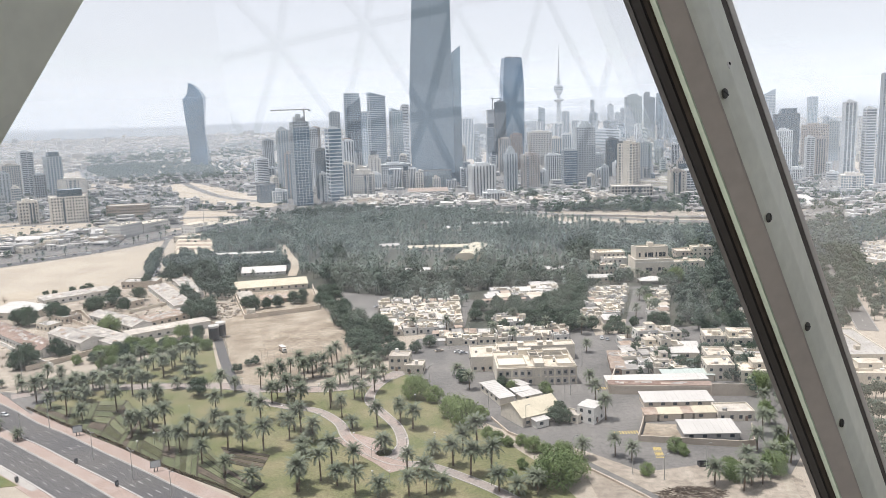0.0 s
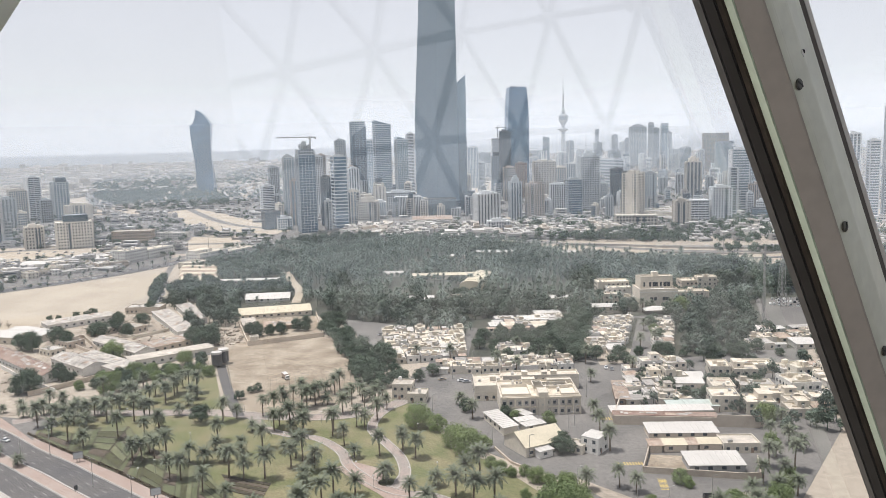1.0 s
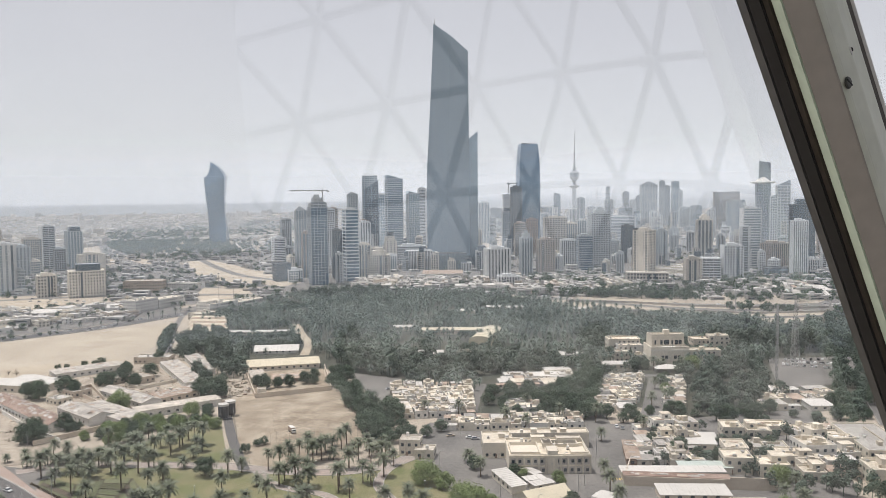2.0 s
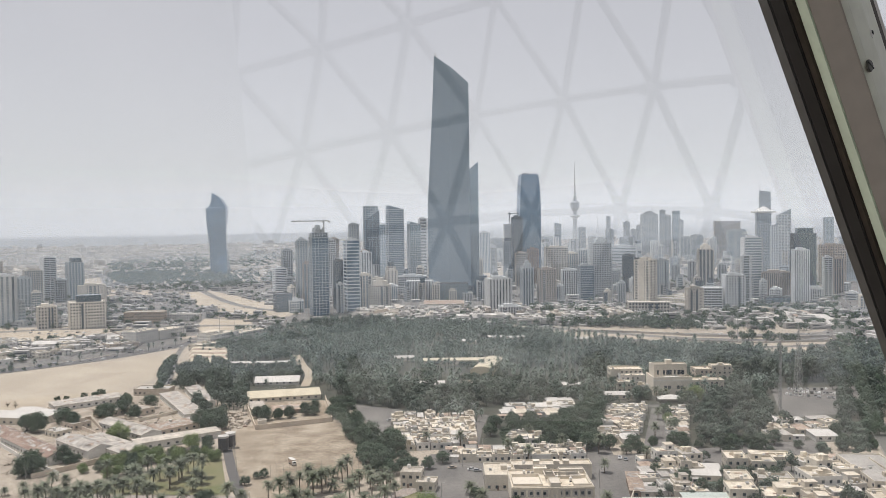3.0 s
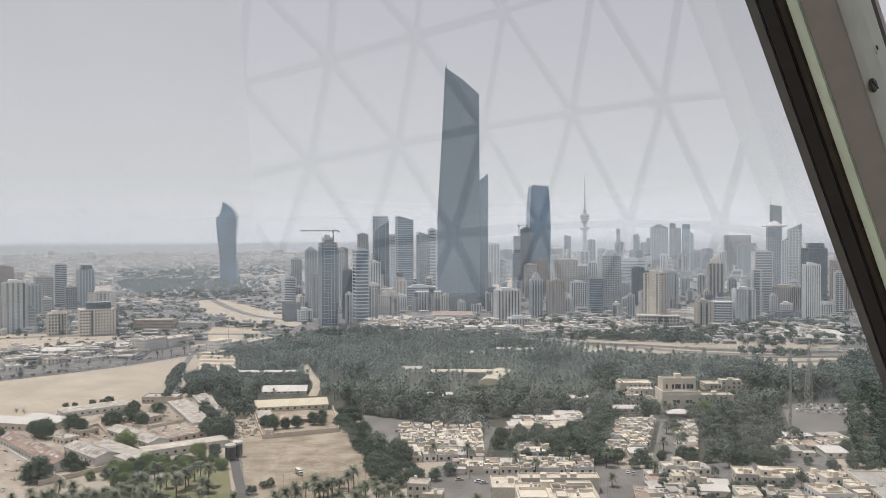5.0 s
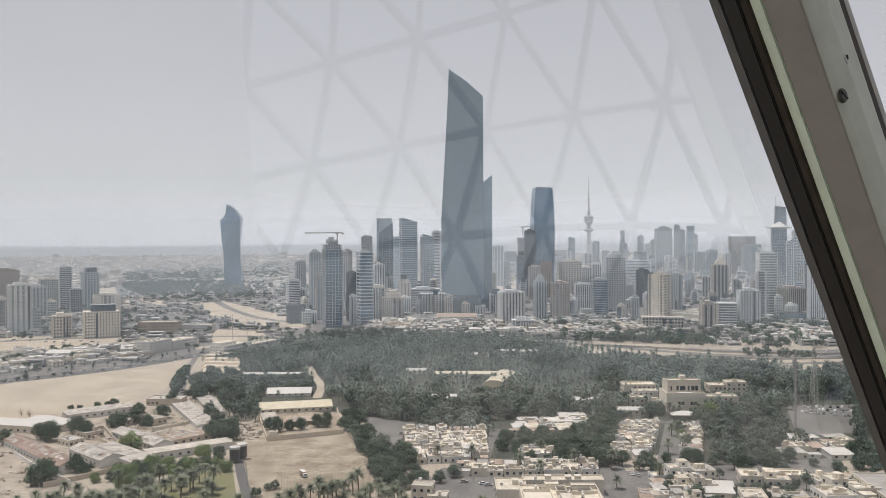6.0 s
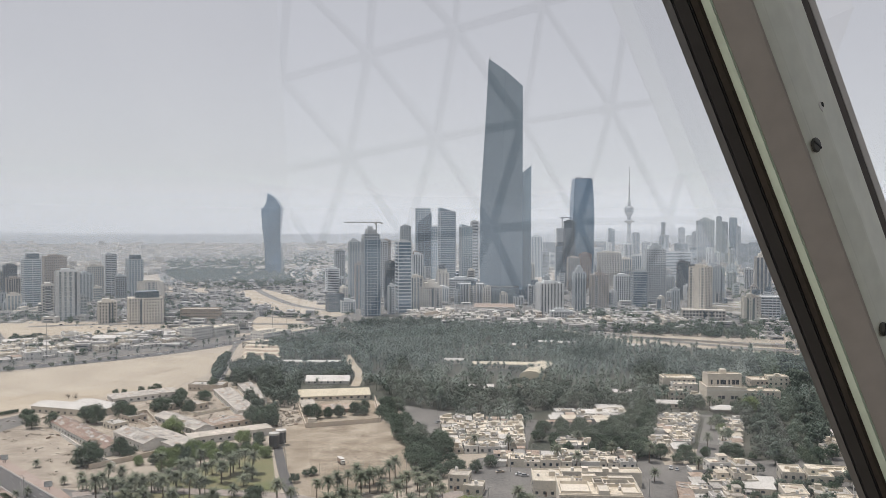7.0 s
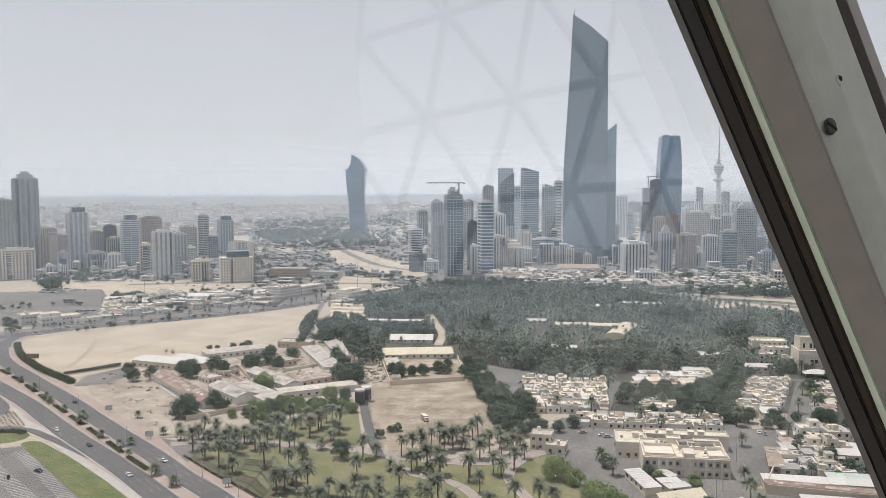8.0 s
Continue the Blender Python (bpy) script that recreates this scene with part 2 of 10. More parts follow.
# curved translucent sheets added to stand in for distance haze
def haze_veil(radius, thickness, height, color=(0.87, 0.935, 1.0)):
    mat = bpy.data.materials.new("haze_sheet")
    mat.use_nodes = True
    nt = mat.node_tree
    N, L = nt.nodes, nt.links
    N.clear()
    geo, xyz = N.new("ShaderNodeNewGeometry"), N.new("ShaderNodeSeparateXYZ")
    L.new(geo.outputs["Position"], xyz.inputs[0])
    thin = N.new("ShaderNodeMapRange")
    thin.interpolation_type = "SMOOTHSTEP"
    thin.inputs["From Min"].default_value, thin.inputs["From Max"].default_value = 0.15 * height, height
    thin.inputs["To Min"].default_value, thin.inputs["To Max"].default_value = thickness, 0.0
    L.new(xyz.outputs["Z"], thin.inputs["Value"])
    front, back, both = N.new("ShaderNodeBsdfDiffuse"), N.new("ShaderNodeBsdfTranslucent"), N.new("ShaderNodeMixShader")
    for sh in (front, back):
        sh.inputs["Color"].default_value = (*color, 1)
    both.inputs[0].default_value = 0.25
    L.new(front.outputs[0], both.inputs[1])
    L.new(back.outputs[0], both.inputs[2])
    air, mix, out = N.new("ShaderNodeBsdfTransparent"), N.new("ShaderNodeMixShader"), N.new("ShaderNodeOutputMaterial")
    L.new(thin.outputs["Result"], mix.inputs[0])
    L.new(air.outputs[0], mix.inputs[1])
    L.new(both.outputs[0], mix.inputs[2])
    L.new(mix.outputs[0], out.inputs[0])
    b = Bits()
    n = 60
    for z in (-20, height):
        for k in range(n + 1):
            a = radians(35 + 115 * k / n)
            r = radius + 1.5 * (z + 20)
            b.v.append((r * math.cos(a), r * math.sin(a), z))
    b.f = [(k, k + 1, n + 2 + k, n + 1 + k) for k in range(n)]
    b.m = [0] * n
    tagged(part("haze", b, mat), "curved translucent sheet standing in for haze", "haze", kind="structure")


# the nearest sheets also lift the foreground's dark tones
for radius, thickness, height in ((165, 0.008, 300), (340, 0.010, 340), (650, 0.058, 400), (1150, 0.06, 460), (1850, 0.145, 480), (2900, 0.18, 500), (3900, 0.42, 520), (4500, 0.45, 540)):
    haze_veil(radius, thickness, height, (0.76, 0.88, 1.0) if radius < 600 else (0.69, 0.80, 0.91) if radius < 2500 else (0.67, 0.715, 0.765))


def inside(x, y, poly):
    hit, n = False, len(poly)
    for i in range(n):
        (ax, ay), (bx, by) = poly[i], poly[i - 1]
        if (ay > y) != (by > y) and x < (bx - ax) * (y - ay) / (by - ay) + ax:
            hit = not hit
    return hit


def patch(name, pts, z, mat, label, category="ground"):
    """A flat area of another surface, a hand's height thick at its edge."""
    b = Bits()
    b.loft([[(x, y, z - 0.3) for x, y in pts], [(x, y, z) for x, y in pts]])
    me = b.mesh(name, mat)
    bm = bmesh.new()
    bm.from_mesh(me)
    bmesh.ops.recalc_face_normals(bm, faces=bm.faces)
    bm.to_mesh(me)
    bm.free()
    return tagged(new(name, me), label, category, kind="structure")


def smooth_line(pts, step=6.0):
    """A smooth curve through points of the plan."""
    p = [Vector((*q, 0)) for q in pts]
    p = [2 * p[0] - p[1]] + p + [2 * p[-1] - p[-2]]
    out = []
    for i in range(1, len(p) - 2):
        n = max(2, int((p[i + 1] - p[i]).length / step))
        for k in range(n):
            t = k / n
            out.append(0.5 * (2 * p[i] + (p[i + 1] - p[i - 1]) * t + (2 * p[i - 1] - 5 * p[i] + 4 * p[i + 1] - p[i + 2]) * t * t
                              + (3 * p[i] - p[i - 1] - 3 * p[i + 1] + p[i + 2]) * t ** 3))
    return out + [p[-2]]


def sides(line):
    out = []
    for i in range(len(line)):
        w = (line[min(i + 1, len(line) - 1)] - line[max(i - 1, 0)]).normalized()
        out.append(Vector((-w.y, w.x, 0)))
    return out


ROAD_CELLS = set()


def strip(name, pts, width, z, mat, label, category="road", thick=0.25, lanes=0, shift=0.0, step=6.0, paint=LINE, kerb=0.0):
    """A ribbon along a curve, with dashed lane lines as parts."""
    line = smooth_line(pts, step)
    nrm = sides(line)
    b = Bits()
    rings = []
    for p, s in zip(line, nrm):
        l, r = p + s * (shift + width / 2), p + s * (shift - width / 2)
        rings.append([(r.x, r.y, z - thick), (r.x, r.y, z), (l.x, l.y, z), (l.x, l.y, z - thick)])
    b.loft(rings)
    if category == "road":
        for p, s in zip(line, nrm):
            for k in range(-int(width / 8 + 1), int(width / 8 + 2)):
                q = p + s * (shift + 4 * k)
                ROAD_CELLS.add((int(q.x // 8), int(q.y // 8)))
    ob = tagged(part(name, b, mat), label, category, kind="structure")
    if kerb:
        for e in (-1, 1):
            edge = Bits()
            off = shift + e * width / 2
            edge.loft([[p + n_ * (off + x) + Vector((0, 0, z + h)) for x, h in ((-kerb, -0.1), (kerb, -0.1), (kerb, 0.14), (-kerb, 0.14))] for p, n_ in zip(line, nrm)])
            part("kerb", edge, KERB, ob, "pale stone kerb")
    if lanes:
        dash = Bits()
        for k in range(1, lanes):
            off = shift - width / 2 + width * k / lanes
            gone = 0.0
            for i in range(len(line) - 1):
                gone += (line[i + 1] - line[i]).length
                if gone > 9:
                    gone = 0.0
                    p = line[i] + nrm[i] * off
                    w = (line[i + 1] - line[i]).normalized()
                    dash.box(p.x, p.y, z + 0.004, 3.2, 0.2, 0.02, math.atan2(w.y, w.x))
        for e in (-1, 1):
            off = shift + e * (width / 2 - 0.4)
            for i in range(len(line) - 1):
                p, q = line[i] + nrm[i] * off, line[i + 1] + nrm[i + 1] * off
                w = q - p
                dash.box((p.x + q.x) / 2, (p.y + q.y) / 2, z + 0.004, w.length, 0.16, 0.02, math.atan2(w.y, w.x))
        part("lane_marking", dash, paint, ob, "worn white lane dashes", kind="stuff")
    return ob


patch("sand_lot", [(-429.9, 567.9), (-443.6, 619.5), (-420.9, 656), (-361.8, 727.4), (-266.4, 811.6), (-245.5, 754.6), (-238.6, 676.9), (-245.2, 628.2), (-287.1, 575.8), (-313.8, 531.6), (-326.2, 494.2), (-349.2, 501), (-401, 534.1)], 0.10, SAND, "wide empty sand lot beside the highway")
patch("yard", [(-315, 489.3), (-287.8, 550.9), (-258.5, 518), (-224.2, 434.6), (-183.5, 411.6), (-190.4, 379.9), (-209.9, 376.9), (-272.5, 433.7)], 0.12, YARD, "bare sandy yard beside the main road")
patch("far_sand_lot", [(-662.6, 979.8), (-642.7, 1073.2), (-513, 1033.7), (-414.8, 971.2), (-471.9, 907.2), (-591.3, 901.1)], 0.10, SAND, "empty sand lot below the apartment blocks")
patch("interchange_sand", [(-364.3, 1289.5), (-361.2, 1447.9), (-300.3, 1394.2), (-197, 1197.4), (-238.2, 1103.1), (-308.3, 1139.9)], 0.10, SAND, "bare sand between the highway ramps")
patch("interchange_sand", [(141.5, 970), (221.2, 970.6), (329.5, 887.5), (420.3, 787.2), (381.6, 714.9), (294.5, 839.6), (138.9, 910.2)], 0.14, SAND, "bare sand strip beside the highway")
SAND_FIELDS = ([(-496.5, 1607.8), (-461.1, 1651.7), (-366.8, 1498.9), (-256.8, 1283.4), (-210.7, 1151.2), (-297.5, 1197.8), (-384.7, 1312.4)], [(-325.6, 1137), (-260.1, 1108.6), (-225.4, 1020), (-268.8, 949.5), (-309.5, 1037.8)])
for poly in SAND_FIELDS:
    patch("interchange_sand", poly, 0.12, SAND, "bare sand between the highway ramps")
patch("football_field", [(-125.9, 489.9), (-124.7, 511.4), (-68.2, 526.3), (-41.6, 459.8), (-37.3, 412.9), (-43.8, 384.1), (-81.6, 368.9), (-92.4, 369)], 0.14, DIRT, "bare brown dirt playing field with tyre tracks")
patch("grove_ground", [(-217.2, 694), (-244.1, 846.3), (-241.7, 965.4), (-108.3, 1085.3), (79.5, 1022.9), (137, 939.5), (187.8, 877.2), (299.8, 807.6), (371.3, 695.5), (247.6, 464.2), (140.9, 446.8), (96.9, 486.6), (66.7, 462.9), (21.8, 453.7), (-33.7, 494.8), (-75.6, 586.5), (-149.3, 592)], 0.05, SOIL, "palm grove soil with shade in its dark colour")
patch("service_yard", [(-20.5, 383.1), (-17.9, 403), (-6.7, 443.8), (85.7, 436.2), (209.9, 464.1), (170.6, 331.7), (119.1, 258.6), (70.6, 262), (49.4, 282.9), (35.1, 300.2), (25.1, 309.9), (13.7, 324.6), (-1.2, 350.4), (-16.5, 359.7)], 0.09, LOT, "worn grey asphalt between the walled compounds")
patch("dirt_yard", [(83.5, 308.2), (77.2, 291.2), (92.8, 287.5), (98.3, 305.5)], 0.13, DIRT, "bare dirt yard inside the walls")
patch("car_park", [(242.2, 608.3), (294.3, 612.7), (263.8, 526.9), (211.9, 514.8)], 0.12, LOT, "grey asphalt car park behind the trees")
patch("sandy_verge", [(50.5, 289), (71.3, 264.7), (111.1, 272.2), (120.8, 254.1), (112.5, 214.7), (52.8, 219.4)], 0.12, YARD, "sandy verge with scattered trees")
patch("park_lawn", [(-181, 360.9), (-168.5, 391.5), (-122.1, 451.9), (-97.6, 371.8), (-31.9, 361.4), (-17.6, 393.5), (-1.2, 358), (5.5, 322.3), (22.4, 303.7), (36.2, 276.2), (47.2, 240.5), (47.6, 210.7), (-46.9, 217.8), (-49.8, 245.5), (-64.3, 258.5), (-74.3, 267.4), (-93.1, 281.3), (-110.5, 296.8), (-134.4, 317.4), (-152.1, 330.7), (-177.5, 353.3)], 0.16, GRASS, "patchy green park lawn among palms", "lawn")
patch("roundabout_lawn", [(-264.8, 357), (-265.6, 361), (-262.8, 363), (-257.7, 362.6), (-242.5, 352.2), (-220.6, 336.4), (-200.1, 320.2), (-171.3, 296), (-144, 272.8), (-162.2, 269.9), (-194.2, 296.1)], 0.18, GREEN_GRASS, "bright green mown verge", "lawn")
patch("traffic_island", [(-300, 371), (-289.2, 374.6), (-281.2, 376.8), (-273.3, 374.7), (-269.9, 371.0), (-269.0, 365.7), (-271.7, 359.7), (-282, 354)], 0.18, GREEN_GRASS, "green grass traffic island", "lawn")
patch("parking_bay", [(-283.1, 343.2), (-262.3, 355.1), (-182.5, 288.4), (-210, 252.8)], 0.12, LOT, "grey parking area with painted bays")

LANE = surface("pale_lane", (0.30, 0.27, 0.245), 0.9, 0.12, 0.8, 0.1, second=(0.35, 0.29, 0.255))
patch("junction", [(-202.7, 377.1), (-190.6, 373.3), (-173.5, 370.4), (-169, 360.6), (-176.2, 357), (-172, 343.8)], 0.215, LOT, "worn asphalt mouth of the side street", "road")
# main road, two carriageways
ROAD_A = [(-60.4, 235.6), (-87.9, 259.3), (-106.1, 275.5), (-129.1, 295.5), (-148.3, 312.6), (-167.4, 328), (-189.2, 348.4), (-219.7, 374.5), (-256.4, 406.1), (-293.1, 438.4), (-350.1, 485.7), (-405.9, 533.4), (-437.3, 571.3), (-458.1, 606.9), (-464, 634)]
ROAD_B = [(-102.2, 247.6), (-133.2, 276.1), (-148.1, 289.2), (-170.8, 309.1), (-188.4, 324.8), (-214.1, 346.2), (-249.9, 374.7), (-280, 400.3), (-314.4, 429.9), (-368.8, 471.7), (-437.6, 528.6), (-518.5, 608.5)]
strip("pavement", ROAD_A, 12 + 12, 0.13, PAVING, "pink brick pavement beside the road", "pavement")
strip("pavement", ROAD_B, 12.5 + 9, 0.12, PAVING, "pink brick pavement beside the road", "pavement")
strip("road", ROAD_A, 12, 0.20, ASPHALT, "dark asphalt carriageway with white lane lines", lanes=4, kerb=0.2)
strip("road", ROAD_B, 12.5, 0.19, ASPHALT, "dark asphalt carriageway with white lane lines", lanes=4, kerb=0.2)
strip("slip_road", [(-371.8, 453), (-312.8, 415.1), (-291.4, 395.2), (-260.3, 374.1), (-227.5, 351.7), (-159.5, 302.7)], 5, 0.15, KERB, "pale concrete path along the lawn", "path")
strip("slip_road", [(-310, 376.5), (-289.4, 388), (-269.1, 377.7), (-235.5, 350.5), (-187.3, 312.5), (-135.7, 269.1)], 4, 0.17, KERB, "pale concrete path along the lawn", "path")
strip("slip_road", [(-312, 371.5), (-298, 380.5), (-284, 381.5), (-273, 378.5), (-258, 369.2), (-243, 359.8), (-228, 350.0), (-217, 343.5)], 4.6, 0.185, ASPHALT, "narrow asphalt slip road joining the carriageway", "road")
strip("slip_road", [(-356, 449), (-330, 428.5), (-316, 413), (-313, 400), (-322, 386)], 6, 0.16, ASPHALT, "curved asphalt road round the roundabout", "road")
patch("dry_slope", [(-308.5, 401), (-311.5, 412.5), (-305, 408.5), (-283.5, 386.5), (-287, 383.5), (-299, 386)], 0.21, YARD, "dry stubbly earth beside the slip road", "ground")
strip("park_street", [(-192.6, 368.2), (-184.4, 372.7), (-171.2, 378.4), (-141.6, 376.7), (-101.3, 373.9), (-76.2, 366.3), (-42.4, 364.1), (-19.7, 377.9), (-7.9, 397)], 8, 0.22, LANE, "pale worn lane along the park", "path", kerb=0.2)
strip("park_street", [(-120.3, 458.7), (-105.9, 413.6), (-89.4, 367.7)], 5, 0.23, ASPHALT, "grey asphalt lane beside the dirt field", "path")
strip("footpath", [(-84.1, 367.2), (-73.1, 349.4), (-61.9, 341.2), (-49.1, 335.7), (-38, 320.4), (-33.3, 305.2), (-24.7, 290.9), (-13.9, 279.8), (-1.8, 275.9), (11.5, 263.8), (23.5, 250.2), (32.2, 234.4)], 4.2, 0.24, LANE, "winding grey park footpath with pale kerbs", "path", step=3, kerb=0.22)
strip("footpath", [(-19.7, 377.9), (-26.2, 360.7), (-27, 344.5), (-20.1, 328.1), (-13.8, 312), (-11.8, 294.9), (-16.1, 284)], 4.2, 0.25, LANE, "winding grey park footpath with pale kerbs", "path", step=3, kerb=0.22)

patch("roadside_ground", [(-517.1, 675.2), (-597.0, 780.6), (-589.9, 825.9), (-539.9, 876.7), (-459.4, 925.0), (-389.4, 963.0), (-367.3, 1002.0), (-306.7, 986.3), (-276.1, 856.9), (-334.0, 810.0), (-391.3, 751.3), (-444.4, 701.9), (-480.3, 671.2)], 0.09, LOT, "worn grey ground of the roadside quarter")
patch("gravel_lot", [(-588.5, 769.3), (-686.5, 898.6), (-583.1, 947.6), (-536.2, 882.4), (-520.7, 813.1)], 0.13, LOT, "empty grey gravel lot beside the roadside houses")
patch("city_ground", [(-120, 1092), (-260, 1300), (-330, 1900), (1000, 2000), (640, 1160), (480, 980), (300, 1010), (110, 1015)], 0.05, LOT, "grey streets and yards among the towers")
patch("city_ground", [(-960, 1090), (-1100, 1560), (-470, 1560), (-430, 1062), (-560, 1056), (-690, 1080)], 0.05, LOT, "grey streets and yards among the flats")
patch("city_ground", [(-432, 1060), (-470, 1560), (-700, 1800), (-340, 1900), (-262, 1302), (-122, 1093), (-240, 965), (-330, 950)], 0.045, LOT, "grey streets and yards below the interchange")
strip("side_lane", [(-271.5, 866.6), (-254.6, 789.7), (-231.1, 692.4), (-218.5, 647.3)], 5.5, 0.16, LOT, "grey lane between sand lot and grove", "path")
# highway and ramps below the skyline
HIGHWAY = [(-515, 556), (-482, 612), (-461.2, 644.3), (-433.3, 684.2), (-381, 731.4), (-326.2, 791), (-280.3, 870), (-246, 950)]
strip("highway", HIGHWAY, 22, 0.25, ASPHALT, "grey highway with several lanes", lanes=6, step=14)
strip("highway", HIGHWAY, 13, 0.22, LOT, "grey frontage road beside the highway", shift=21, step=14)
strip("highway", [(-575.4, 995), (-471.6, 1036.2), (-348.5, 1049.4), (-219.7, 1050.5), (-119.1, 1049.2), (-19.4, 1086.1), (80.4, 1034.7), (176.5, 944.8), (271.5, 876.3), (370.5, 856.1), (456.4, 854.8)], 15, 0.25, LOT, "pale highway curving past the grove", lanes=4, step=20)
strip("highway", [(-1087.3, 2628.3), (-908.7, 2232.1), (-724.3, 1820.6), (-541, 1503), (-426, 1317.4), (-337.7, 1218.5), (-256.9, 1153.8), (-169.9, 1100.3)], 24, 0.25, LOT, "pale highway leading inland", lanes=4, step=20)
strip("highway", [(808, 1716.4), (640.5, 1332), (541.1, 1087), (460.8, 945.2), (385.3, 863.1)], 26, 0.25, LOT, "wide pale avenue with traffic", lanes=6, step=20)
strip("highway", [(-515.4, 1743.8), (-400.9, 1477.7), (-306.4, 1298.2), (-220.9, 1216.8), (-139.2, 1158.6)], 15, 0.27, LOT, "pale ramp road across the sand", lanes=3, step=20)
strip("highway", [(-317.3, 954.5), (-324.3, 1052.2), (-348, 1174.2), (-395.9, 1331)], 14, 0.24, LOT, "pale ramp road beside the palace", lanes=3, step=20)
strip("highway", [(103.4, 985.7), (178.4, 954.8), (282.5, 912), (377.4, 900.5), (494.1, 925.4)], 16, 0.28, LOT, "pale highway in front of the city", lanes=4, step=20)
strip("highway", [(169.3, 906.6), (238.8, 845.8), (307.8, 814.3), (389, 821.1), (452.1, 846.7)], 11, 0.26, ASPHALT, "grey slip road beside the grove", lanes=3, step=20)
strip("city_street", [(746.6, 2543.3), (524, 1786.1), (362.1, 1280.3), (274.9, 997)], 16, 0.25, LOT, "city street crowded with cars", lanes=4, step=20)
strip("city_street", [(-61.4, 1041.6), (50.7, 1160.3), (171.5, 1172.8), (316.8, 1120.5), (472.4, 1126.6)], 12, 0.22, LOT, "city street among low buildings", step=20)


# ---- towers ----
def facade(w, d, h, fl, band, pier, pf, out=0.35, base=0.0):
    """Floor bands and piers standing proud of the glass on all four sides."""
    b = Bits()
    n = max(1, int(h / fl))
    fl = h / n
    if band > 0:
        for k in range(n):
            b.box(0, 0, base + k * fl, w + 2 * out, d + 2 * out, fl * band)
    if pf > 0:
        for length, across, turn in ((w, d, 0), (d, w, 1)):
            m = max(1, round(length / pier))
            step = length / m
            for k in range(m + 1):
                p = -length / 2 + k * step
                wide = step * pf
                for e in (-1, 1):
                    x, y, sx, sy = p, e * (across / 2 + out / 2 + 0.02), wide, out + 0.06
                    if turn:
                        x, y, sx, sy = y, x, sy, sx
                    b.box(x, y, base, sx, sy, h)
    return b


